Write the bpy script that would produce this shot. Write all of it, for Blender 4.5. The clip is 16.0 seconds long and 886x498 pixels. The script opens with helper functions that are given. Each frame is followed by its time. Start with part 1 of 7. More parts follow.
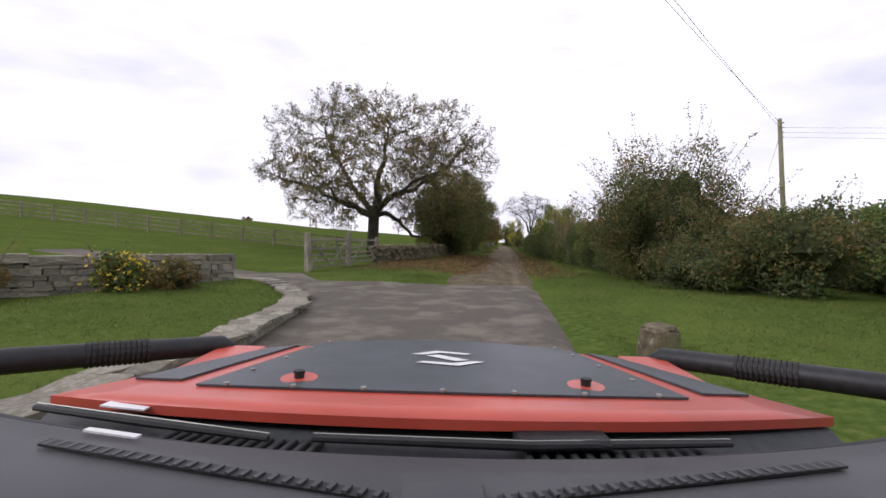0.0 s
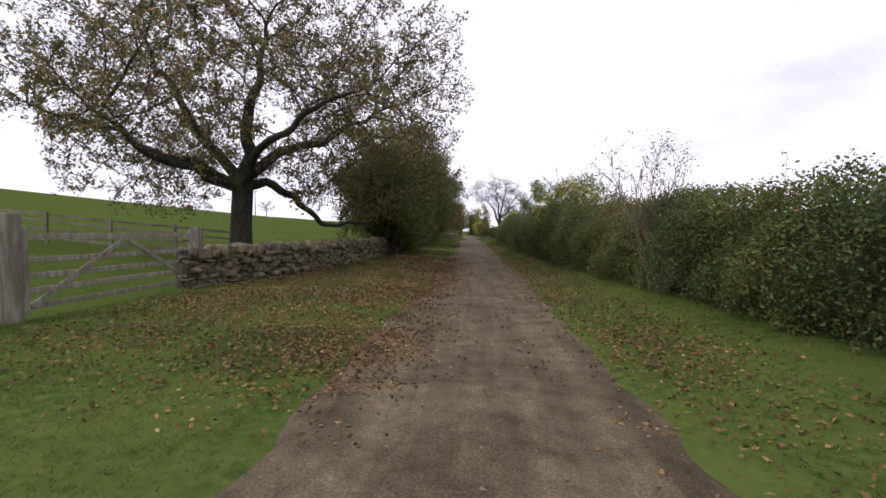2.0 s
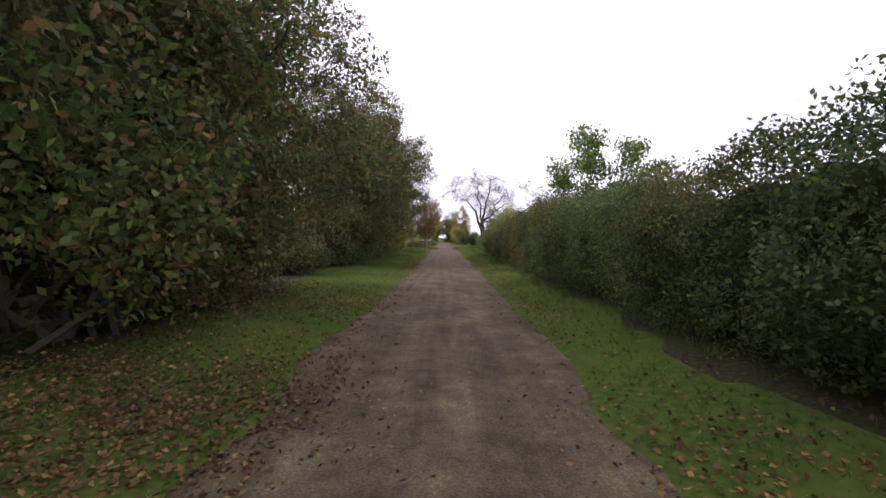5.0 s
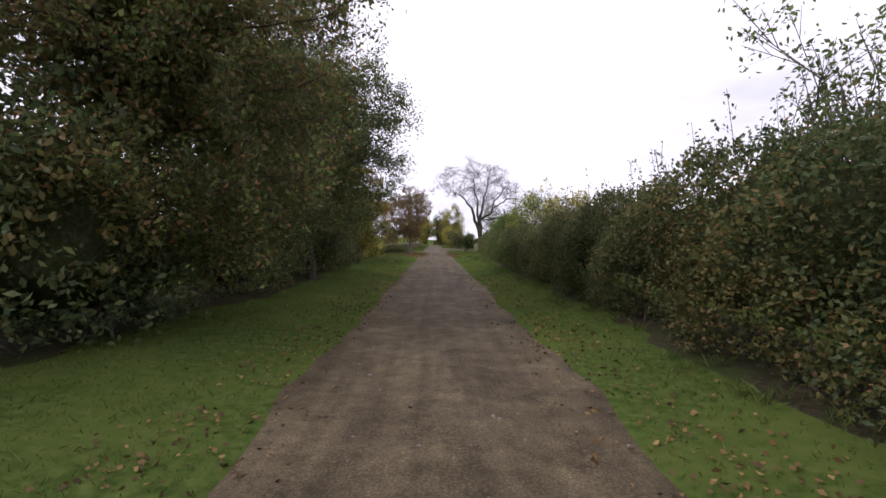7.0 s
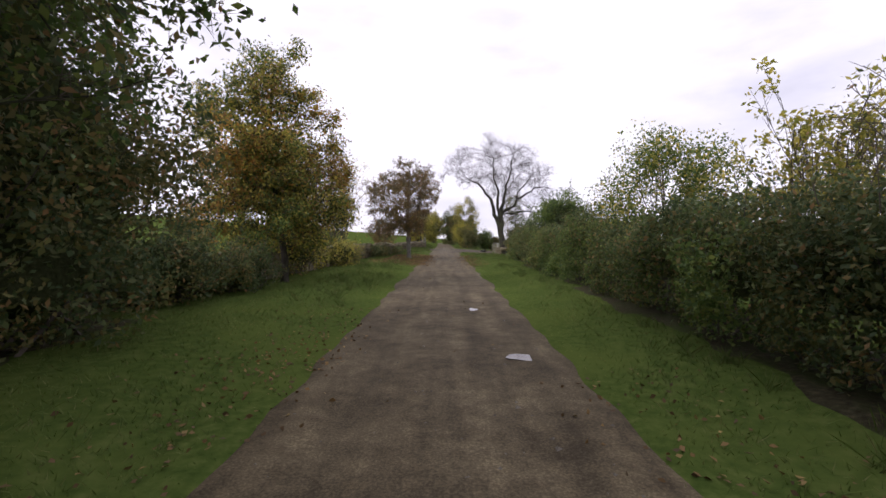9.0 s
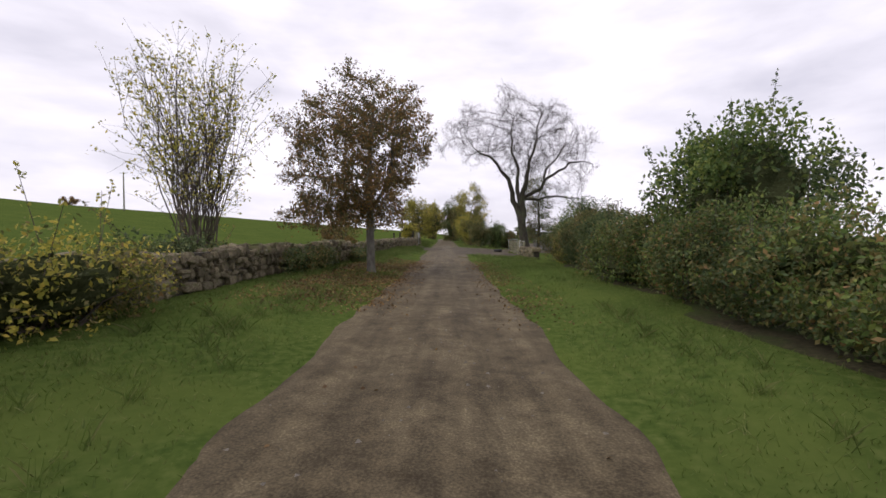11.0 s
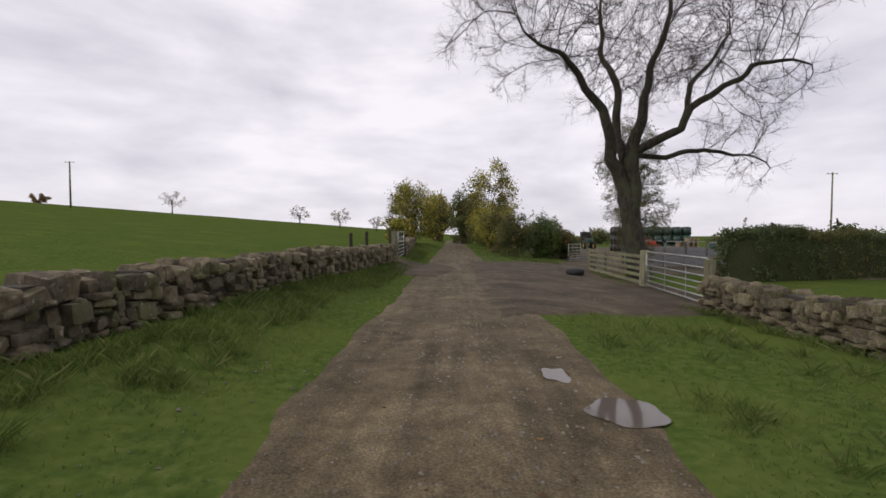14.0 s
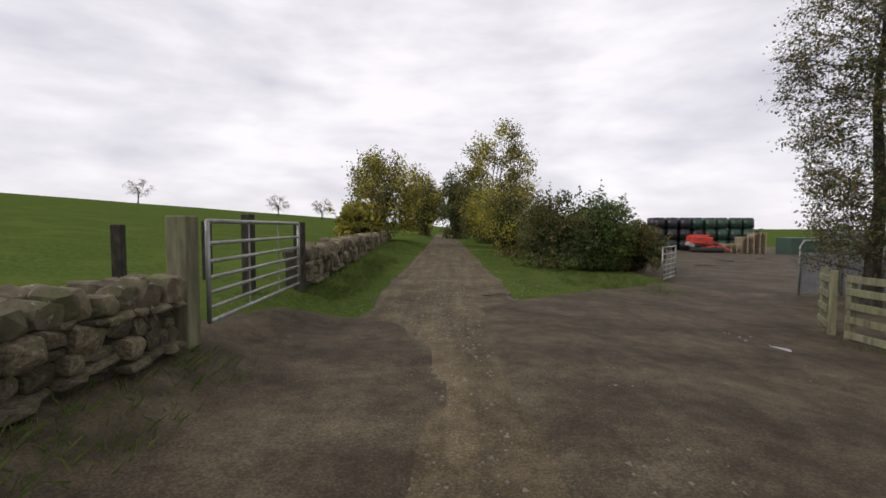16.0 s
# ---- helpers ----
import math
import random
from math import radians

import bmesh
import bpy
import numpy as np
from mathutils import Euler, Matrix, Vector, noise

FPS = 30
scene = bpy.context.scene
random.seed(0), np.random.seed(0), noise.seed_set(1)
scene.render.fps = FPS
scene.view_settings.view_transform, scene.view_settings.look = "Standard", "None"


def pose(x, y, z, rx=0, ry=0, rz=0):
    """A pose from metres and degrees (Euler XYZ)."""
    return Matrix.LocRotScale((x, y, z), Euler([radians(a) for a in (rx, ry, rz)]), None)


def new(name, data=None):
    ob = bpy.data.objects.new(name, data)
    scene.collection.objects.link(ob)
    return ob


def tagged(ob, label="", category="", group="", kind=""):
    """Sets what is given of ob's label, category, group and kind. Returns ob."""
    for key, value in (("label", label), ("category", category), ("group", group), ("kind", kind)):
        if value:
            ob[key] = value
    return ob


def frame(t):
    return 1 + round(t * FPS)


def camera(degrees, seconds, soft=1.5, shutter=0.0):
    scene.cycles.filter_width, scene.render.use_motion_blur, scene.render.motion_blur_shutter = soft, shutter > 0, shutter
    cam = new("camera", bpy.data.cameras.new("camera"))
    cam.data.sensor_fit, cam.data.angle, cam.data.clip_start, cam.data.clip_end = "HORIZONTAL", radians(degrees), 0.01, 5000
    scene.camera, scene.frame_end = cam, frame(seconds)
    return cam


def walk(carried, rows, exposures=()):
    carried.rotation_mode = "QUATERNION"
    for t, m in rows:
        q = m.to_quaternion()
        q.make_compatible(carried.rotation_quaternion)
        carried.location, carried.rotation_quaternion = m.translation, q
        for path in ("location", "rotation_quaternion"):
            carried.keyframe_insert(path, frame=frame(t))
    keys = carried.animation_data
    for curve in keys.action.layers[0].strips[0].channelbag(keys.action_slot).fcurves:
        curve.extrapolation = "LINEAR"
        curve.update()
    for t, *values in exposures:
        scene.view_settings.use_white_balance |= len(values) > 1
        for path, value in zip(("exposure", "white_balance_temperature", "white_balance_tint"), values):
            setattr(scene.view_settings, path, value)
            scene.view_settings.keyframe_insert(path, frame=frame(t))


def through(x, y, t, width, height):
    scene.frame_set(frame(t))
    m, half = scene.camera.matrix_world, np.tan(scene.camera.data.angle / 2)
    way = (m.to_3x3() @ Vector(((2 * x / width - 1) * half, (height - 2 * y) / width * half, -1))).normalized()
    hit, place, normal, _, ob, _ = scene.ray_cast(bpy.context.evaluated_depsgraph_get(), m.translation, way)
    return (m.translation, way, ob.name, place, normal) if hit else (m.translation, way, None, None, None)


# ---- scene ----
cam = camera(92.0, 16.0, soft=1.6)
PATH = [
    (0, pose(-0.000, 0.000, 1.276, 89.11, -0.26, 8.04)),
    (0.5, pose(-0.277, 3.356, 1.400, 89.20, -0.12, 6.88)),
    (1, pose(-0.479, 6.664, 1.474, 88.99, -0.13, 5.69)),
    (1.5, pose(-0.545, 10.076, 1.446, 88.91, 0.05, 4.55)),
    (2, pose(-0.584, 13.282, 1.459, 87.61, -0.01, 3.13)),
    (2.5, pose(-0.509, 16.472, 1.389, 88.41, 0.20, 1.82)),
    (3, pose(-0.332, 19.563, 1.448, 88.10, 0.19, 1.78)),
    (3.5, pose(-0.185, 22.476, 1.411, 88.24, 0.17, 1.29)),
    (4, pose(-0.076, 25.363, 1.402, 88.29, -0.47, 0.71)),
    (6.5, pose(-0.029, 41.258, 1.397, 88.87, 0.35, -0.80)),
    (7, pose(-0.060, 44.582, 1.446, 88.78, 0.18, -1.11)),
    (7.5, pose(-0.076, 47.738, 1.412, 89.02, -0.06, -0.69)),
    (8, pose(-0.057, 50.924, 1.397, 88.54, 0.18, -0.71)),
    (8.5, pose(-0.033, 54.163, 1.402, 88.31, -0.01, -0.37)),
    (9, pose(0.001, 57.539, 1.403, 88.62, -0.21, 0.24)),
    (11.5, pose(0.128, 75.763, 1.349, 87.79, -0.14, 0.58)),
    (12, pose(0.137, 79.460, 1.389, 87.63, 0.05, 0.97)),
    (12.5, pose(0.091, 83.024, 1.464, 87.84, 0.22, 0.93)),
    (13, pose(0.056, 86.562, 1.451, 87.78, 0.15, 0.92)),
    (13.5, pose(0.019, 90.051, 1.430, 88.05, -0.06, 1.34)),
    (14, pose(-0.064, 93.656, 1.394, 88.08, -0.07, 1.63)),
    (14.5, pose(-0.040, 97.095, 1.413, 87.97, 0.04, 1.29)),
    (15, pose(-0.029, 100.428, 1.430, 88.07, 0.07, 0.88)),
    (15.5, pose(-0.019, 103.980, 1.426, 87.78, -0.21, 0.45)),
    (16, pose(0.004, 107.321, 1.453, 87.05, -0.17, 0.47)),
]
walk(cam, PATH, exposures=[(0, 0.40, 6200, 21), (2.0, 0.46, 6150, 23), (4.0, 0.74, 6120, 26), (6.5, 0.55, 6100, 27), (8.0, 0.38, 6120, 26), (9.0, 0.36, 6180, 25), (11.5, 0.15, 6350, 21), (13.0, -0.04, 6400, 20), (14.5, -0.02, 6420, 19), (16, 0.05, 6450, 17)])

# ---------------------------------------------------------------- world and light
SUN_EL, SUN_ROT = radians(36), radians(245)
world = bpy.data.worlds.new("overcast_sky")
scene.world = world
world.use_nodes = True
wt = world.node_tree
wt.nodes.clear()


def wnode(kind, **values):
    n = wt.nodes.new(kind)
    for key, v in values.items():
        n.inputs[key].default_value = v
    return n


w_out = wnode("ShaderNodeOutputWorld")
w_bg = wnode("ShaderNodeBackground", Strength=1.0)
w_sky = wnode("ShaderNodeTexSky")
w_sky.sky_type = "NISHITA"
w_sky.sun_disc = False
w_sky.sun_elevation, w_sky.sun_rotation = SUN_EL, SUN_ROT
w_dim = wnode("ShaderNodeMix")
w_dim.data_type, w_dim.blend_type = "RGBA", "MULTIPLY"
w_dim.inputs[0].default_value = 1.0
w_dim.inputs[7].default_value = (0.08, 0.08, 0.08, 1)
wt.links.new(w_sky.outputs[0], w_dim.inputs[6])
w_co = wnode("ShaderNodeTexCoord")
w_map = wnode("ShaderNodeMapping")
w_map.inputs["Scale"].default_value = (1.0, 1.0, 2.6)
wt.links.new(w_co.outputs["Generated"], w_map.inputs[0])
w_n1 = wnode("ShaderNodeTexNoise", Scale=2.2, Detail=6.0, Roughness=0.5, Distortion=0.4)
w_n2 = wnode("ShaderNodeTexNoise", Scale=6.0, Detail=5.0, Roughness=0.5)
w_map2 = wnode("ShaderNodeMapping")
w_map2.inputs["Scale"].default_value = (1.0, 1.0, 3.6)
wt.links.new(w_co.outputs["Generated"], w_map2.inputs[0])
wt.links.new(w_map.outputs[0], w_n1.inputs["Vector"])
wt.links.new(w_map2.outputs[0], w_n2.inputs["Vector"])
w_add = wnode("ShaderNodeMath")
w_add.operation = "MULTIPLY_ADD"
w_add.inputs[1].default_value = 0.45
wt.links.new(w_n2.outputs[0], w_add.inputs[0])
wt.links.new(w_n1.outputs[0], w_add.inputs[2])
w_ramp = wnode("ShaderNodeValToRGB")
w_ramp.color_ramp.elements[0].position, w_ramp.color_ramp.elements[0].color = 0.46, (0.64, 0.65, 0.685, 1)
w_ramp.color_ramp.elements[1].position, w_ramp.color_ramp.elements[1].color = 0.86, (1.0, 1.0, 1.0, 1)
e = w_ramp.color_ramp.elements.new(0.66)
e.color = (0.81, 0.815, 0.83, 1)
wt.links.new(w_add.outputs[0], w_ramp.inputs[0])
w_mix = wnode("ShaderNodeMix")
w_mix.data_type = "RGBA"
w_mix.inputs[0].default_value = 0.93
wt.links.new(w_dim.outputs[2], w_mix.inputs[6])
wt.links.new(w_ramp.outputs[0], w_mix.inputs[7])
wt.links.new(w_mix.outputs[2], w_bg.inputs[0])
wt.links.new(w_bg.outputs[0], w_out.inputs[0])

sun_data = bpy.data.lights.new("sun", "SUN")
sun_data.energy, sun_data.angle, sun_data.color = 1.3, radians(20), (1.0, 0.96, 0.9)
sun = new("sun", sun_data)
sun.rotation_euler = (radians(90) - SUN_EL, 0, radians(180) - SUN_ROT)

# ---------------------------------------------------------------- materials


def material(name, rough=0.8, metal=0.0):
    m = bpy.data.materials.new(name)
    m.use_nodes = True
    t = m.node_tree
    b = t.nodes["Principled BSDF"]
    b.inputs["Roughness"].default_value = rough
    b.inputs["Metallic"].default_value = metal
    return m, t, b


def node(t, kind, **values):
    n = t.nodes.new(kind)
    for key, v in values.items():
        n.inputs[key.replace("_", " ")].default_value = v
    return n


def ramp(t, source, stops):
    r = t.nodes.new("ShaderNodeValToRGB")
    els = r.color_ramp.elements
    while len(els) < len(stops):
        els.new(0.5)
    for el, (p, c) in zip(els, stops):
        el.position, el.color = p, (*c, 1)
    t.links.new(source, r.inputs[0])
    return r.outputs[0]


def blend(t, fac, a, b, kind="MIX"):
    m = t.nodes.new("ShaderNodeMix")
    m.data_type, m.blend_type = "RGBA", kind
    for socket, v in ((m.inputs[0], fac), (m.inputs[6], a), (m.inputs[7], b)):
        if isinstance(v, (int, float)):
            socket.default_value = v
        elif isinstance(v, tuple):
            socket.default_value = (*v, 1)
        else:
            t.links.new(v, socket)
    return m.outputs[2]


def place(t, scale=(1, 1, 1)):
    c = t.nodes.new("ShaderNodeTexCoord")
    m = t.nodes.new("ShaderNodeMapping")
    m.inputs["Scale"].default_value = scale
    t.links.new(c.outputs["Object"], m.inputs[0])
    return m.outputs[0]


def grain(t, co, scale, detail=5.0, rough=0.6, distort=0.0):
    n = node(t, "ShaderNodeTexNoise", Scale=scale, Detail=detail, Roughness=rough, Distortion=distort)
    t.links.new(co, n.inputs["Vector"])
    return n.outputs[0]


def relief(t, b, height, strength, distance):
    n = node(t, "ShaderNodeBump", Strength=strength, Distance=distance)
    t.links.new(height, n.inputs["Height"])
    t.links.new(n.outputs[0], b.inputs["Normal"])


def surface(name, stops, scale, big=None, big_scale=0.6, rough=0.85, bump=0.4, depth=0.01, metal=0.0, axes=(1, 1, 1), vary=0.0, gloss=0.3, spots=None, island=0.0):
    """Grain between the colours of stops; big: a colour that wide stains lean to; vary: lightness from piece to piece."""
    m, t, b = material(name, rough, metal)
    b.inputs["Specular IOR Level"].default_value = gloss
    co = place(t, axes)
    g = grain(t, co, scale)
    col = ramp(t, g, stops)
    if big:
        s = ramp(t, grain(t, place(t), big_scale, 4.0), [(0.47, (0, 0, 0)), (0.63, (1, 1, 1))])
        col = blend(t, s, col, blend(t, 0.75, col, big))
    if spots:
        s = ramp(t, grain(t, place(t), scale * 1.6, 3.0), [(0.62, (0, 0, 0)), (0.68, (1, 1, 1))])
        col = blend(t, s, col, spots)
    if island:
        geo = t.nodes.new("ShaderNodeNewGeometry")
        f = ramp(t, geo.outputs["Random Per Island"], [(0.0, (1 - island,) * 3), (1.0, (1 + island, 1 + island * 0.92, 1 + island * 0.8))])
        col = blend(t, 1.0, col, f, "MULTIPLY")
    if vary:
        info = t.nodes.new("ShaderNodeObjectInfo")
        f = ramp(t, info.outputs["Random"], [(0.0, (1 - vary,) * 3), (1.0, (1 + vary,) * 3)])
        col = blend(t, 1.0, col, f, "MULTIPLY")
    t.links.new(col, b.inputs["Base Color"])
    if bump:
        relief(t, b, grain(t, co, scale * 2.2, 6.0, 0.7), bump, depth)
    return m


def leaf_material(name, stops, rough=0.5, through=0.46):
    """Leaves: each one has a colour of its own, and lets some light through."""
    m, t, b = material(name, rough)
    geo = t.nodes.new("ShaderNodeNewGeometry")
    c1 = ramp(t, geo.outputs["Random Per Island"], [(p, (r, g * 1.02, b_ * 1.05)) for p, (r, g, b_) in stops])
    drift = grain(t, place(t), 0.5, 3.0)
    c2 = blend(t, 1.0, c1, ramp(t, drift, [(0.35, (0.74, 0.69, 0.82)), (0.65, (1.28, 1.14, 1.32))]), "MULTIPLY")
    t.links.new(c2, b.inputs["Base Color"])
    b.inputs["Specular IOR Level"].default_value = 0.2
    tr = t.nodes.new("ShaderNodeBsdfTranslucent")
    t.links.new(c2, tr.inputs[0])
    mx = t.nodes.new("ShaderNodeMixShader")
    mx.inputs[0].default_value = through
    t.links.new(b.outputs[0], mx.inputs[1])
    t.links.new(tr.outputs[0], mx.inputs[2])
    t.links.new(mx.outputs[0], t.nodes["Material Output"].inputs[0])
    return m


M_GRASS = surface("meadow_grass", [(0.30, (0.036, 0.062, 0.014)), (0.50, (0.062, 0.092, 0.021)), (0.70, (0.096, 0.122, 0.034))], 9.0,
                  (0.084, 0.112, 0.026), 0.5, 1.0, 0.4, 0.02, gloss=0.0)


def lane_material(name, streaks, tone):
    """Packed dirt: wheel ruts run along it, wet and dark; stones and pale dust lie between."""
    m, t, b = material(name, 0.85)
    b.inputs["Specular IOR Level"].default_value = 0.15
    fine = grain(t, place(t), 55.0, 4.0, 0.65)
    col = ramp(t, fine, [(0.32, (0.066, 0.056, 0.040)), (0.5, (0.104, 0.089, 0.063)), (0.68, (0.170, 0.147, 0.106))])
    patch = ramp(t, grain(t, place(t), 4.5, 5.0, 0.65), [(0.36, (0.76, 0.74, 0.72)), (0.50, (0.98, 0.98, 0.98)), (0.66, (1.26, 1.25, 1.22))])
    col = blend(t, 1.0, col, patch, "MULTIPLY")
    streak = ramp(t, grain(t, place(t, streaks), 1.0, 4.0), [(0.36, (0.72, 0.71, 0.69)), (0.62, (1.12, 1.11, 1.08))])
    col = blend(t, 1.0, col, streak, "MULTIPLY")
    blot = ramp(t, grain(t, place(t), 1.1, 5.0, 0.6), [(0.40, (0.72, 0.70, 0.68)), (0.62, (1.15, 1.14, 1.12))])
    col = blend(t, 1.0, col, blot, "MULTIPLY")
    col = blend(t, 1.0, col, tone, "MULTIPLY")
    t.links.new(col, b.inputs["Base Color"])
    relief(t, b, grain(t, place(t), 34.0, 5.0, 0.7), 0.35, 0.008)
    return m


M_DIRT = lane_material("lane_dirt", (3.2, 0.22, 1), (1.03, 0.985, 0.85))
M_ASPHALT = surface("worn_asphalt", [(0.35, (0.066, 0.059, 0.049)), (0.6, (0.105, 0.093, 0.077))], 45.0, (0.170, 0.153, 0.122), 1.1, 0.9, 0.4, 0.006, gloss=0.15)
M_TIMBER_DARK = surface("brown_fence_timber", [(0.3, (0.13, 0.11, 0.082)), (0.7, (0.25, 0.22, 0.17))], 10.0, (0.10, 0.105, 0.06), 1.2, 0.9, 0.4, 0.005, axes=(1, 1, 0.2), vary=0.15)
M_YARD = lane_material("yard_gravel", (0.5, 0.9, 1), (0.74, 0.72, 0.685))
M_STONE = surface("field_stone", [(0.3, (0.056, 0.046, 0.030)), (0.5, (0.128, 0.107, 0.070)), (0.72, (0.235, 0.200, 0.138))], 7.0,
                  (0.092, 0.098, 0.038), 2.8, 0.92, 0.9, 0.025, vary=0.40, spots=(0.26, 0.245, 0.20), island=0.35)
M_STONE_PALE = surface("pale_wall_stone", [(0.3, (0.112, 0.100, 0.076)), (0.5, (0.200, 0.184, 0.148)), (0.7, (0.304, 0.284, 0.240))], 7.0,
                       (0.14, 0.135, 0.08), 2.5, 0.9, 0.6, 0.015, vary=0.3)
M_DARKFILL = surface("dark_wall_core", [(0.3, (0.03, 0.027, 0.02)), (0.7, (0.07, 0.06, 0.045))], 9.0, rough=0.95)
M_TIMBER = surface("weathered_timber", [(0.3, (0.105, 0.092, 0.068)), (0.5, (0.19, 0.172, 0.135)), (0.7, (0.31, 0.285, 0.23))], 14.0,
                   (0.15, 0.15, 0.095), 1.5, 0.85, 0.5, 0.006, axes=(1, 1, 0.15), vary=0.15)
M_BARK = surface("brown_bark", [(0.3, (0.017, 0.014, 0.010)), (0.5, (0.037, 0.032, 0.024)), (0.7, (0.070, 0.062, 0.046))], 13.0,
                 (0.050, 0.057, 0.028), 1.6, 0.95, 0.9, 0.03, axes=(1, 1, 0.3))
M_BARK_PALE = surface("grey_bark", [(0.3, (0.070, 0.062, 0.052)), (0.5, (0.120, 0.111, 0.095)), (0.7, (0.190, 0.180, 0.155))], 9.0,
                      (0.16, 0.17, 0.10), 1.2, 0.95, 0.7, 0.02, axes=(1, 1, 0.4))
M_TWIG = surface("dark_twigs", [(0.3, (0.06, 0.05, 0.04)), (0.7, (0.12, 0.10, 0.08))], 6.0, rough=0.95, bump=0)
M_TWIG_RED = surface("reddish_twigs", [(0.3, (0.034, 0.028, 0.023)), (0.7, (0.070, 0.058, 0.048))], 6.0, rough=0.95, bump=0)
# leaf mould, its colour darkened to stand for shade under hedges and trees
M_SHADE_MOULD = surface("shade_mould", [(0.3, (0.026, 0.024, 0.014)), (0.55, (0.055, 0.050, 0.028)), (0.72, (0.100, 0.080, 0.045))], 18.0, (0.040, 0.060, 0.016), 1.3, 1.0, 0.8, 0.03, gloss=0.05)
# dark colour that stands for the shade deep inside hedges and bushes
M_LIGHT_BLOCK = surface("inner_shade_core", [(0.3, (0.030, 0.037, 0.017)), (0.6, (0.062, 0.072, 0.032)), (0.75, (0.105, 0.112, 0.055))], 22.0, rough=1.0, bump=0.9, depth=0.05, gloss=0.0)
M_STEEL = surface("galvanised_steel", [(0.3, (0.24, 0.25, 0.235)), (0.7, (0.36, 0.37, 0.34))], 12.0, (0.20, 0.21, 0.17), 2.0, 0.5, 0.1, 0.002, metal=0.6)
L_OAK = leaf_material("oak_leaves", [(0.0, (0.075, 0.090, 0.027)), (0.45, (0.150, 0.143, 0.042)), (0.8, (0.255, 0.173, 0.060)), (1.0, (0.345, 0.210, 0.075))])
L_OLIVE = leaf_material("olive_leaves", [(0.0, (0.059, 0.084, 0.024)), (0.5, (0.125, 0.143, 0.037)), (0.85, (0.218, 0.194, 0.059)), (1.0, (0.286, 0.185, 0.067))])
L_GREEN = leaf_material("green_leaves", [(0.0, (0.060, 0.115, 0.028)), (0.6, (0.125, 0.200, 0.042)), (1.0, (0.225, 0.285, 0.058))])
L_DARK = leaf_material("dark_hedge_leaves", [(0.0, (0.050, 0.088, 0.032)), (0.6, (0.100, 0.152, 0.048)), (1.0, (0.178, 0.216, 0.074))])
L_YELLOW = leaf_material("yellowing_leaves", [(0.0, (0.185, 0.225, 0.038)), (0.6, (0.370, 0.370, 0.056)), (1.0, (0.560, 0.480, 0.075))])
L_ORANGE = leaf_material("amber_leaves", [(0.0, (0.150, 0.128, 0.030)), (0.5, (0.345, 0.225, 0.045)), (1.0, (0.510, 0.285, 0.053))])
L_BROWN = leaf_material("brown_leaves", [(0.0, (0.095, 0.074, 0.028)), (0.5, (0.185, 0.130, 0.042)), (1.0, (0.290, 0.185, 0.052))])
L_LITTER = leaf_material("fallen_leaves", [(0.0, (0.075, 0.050, 0.022)), (0.5, (0.135, 0.088, 0.030)), (0.85, (0.215, 0.142, 0.045)), (1.0, (0.30, 0.23, 0.07))], 0.7, 0.1)
L_BLADE = leaf_material("grass_blades", [(0.0, (0.072, 0.125, 0.022)), (0.6, (0.115, 0.178, 0.034)), (1.0, (0.190, 0.215, 0.066))], 0.7, 0.5)

# ---------------------------------------------------------------- mesh helpers


def mesh_object(name, verts, faces, mat, smooth=False):
    me = bpy.data.meshes.new(name)
    me.from_pydata(verts, [], faces)
    if mat:
        me.materials.append(mat)
    if smooth:
        me.polygons.foreach_set("use_smooth", [True] * len(me.polygons))
    me.update()
    return new(name, me)


def quad_object(name, corners, mat):
    """One mesh of loose four-cornered faces; corners: an array (n, 4, 3)."""
    n = len(corners)
    me = bpy.data.meshes.new(name)
    me.vertices.add(n * 4)
    me.vertices.foreach_set("co", np.ascontiguousarray(corners, dtype=np.float32).ravel())
    me.loops.add(n * 4)
    me.loops.foreach_set("vertex_index", np.arange(n * 4, dtype=np.int32))
    me.polygons.add(n)
    me.polygons.foreach_set("loop_start", np.arange(0, n * 4, 4, dtype=np.int32))
    me.polygons.foreach_set("loop_total", np.full(n, 4, dtype=np.int32))
    me.materials.append(mat)
    me.update(calc_edges=True)
    return new(name, me)


def empty(name, x, y, z, label, category, group="", kind=""):
    ob = new(name)
    ob.location = (x, y, z)
    return tagged(ob, label, category, group, kind)


def under(ob, parent, label=""):
    """Makes ob a part of parent; its mesh is given in the parent's own coordinates."""
    ob.parent = parent
    if label:
        ob["label"] = label
    return ob


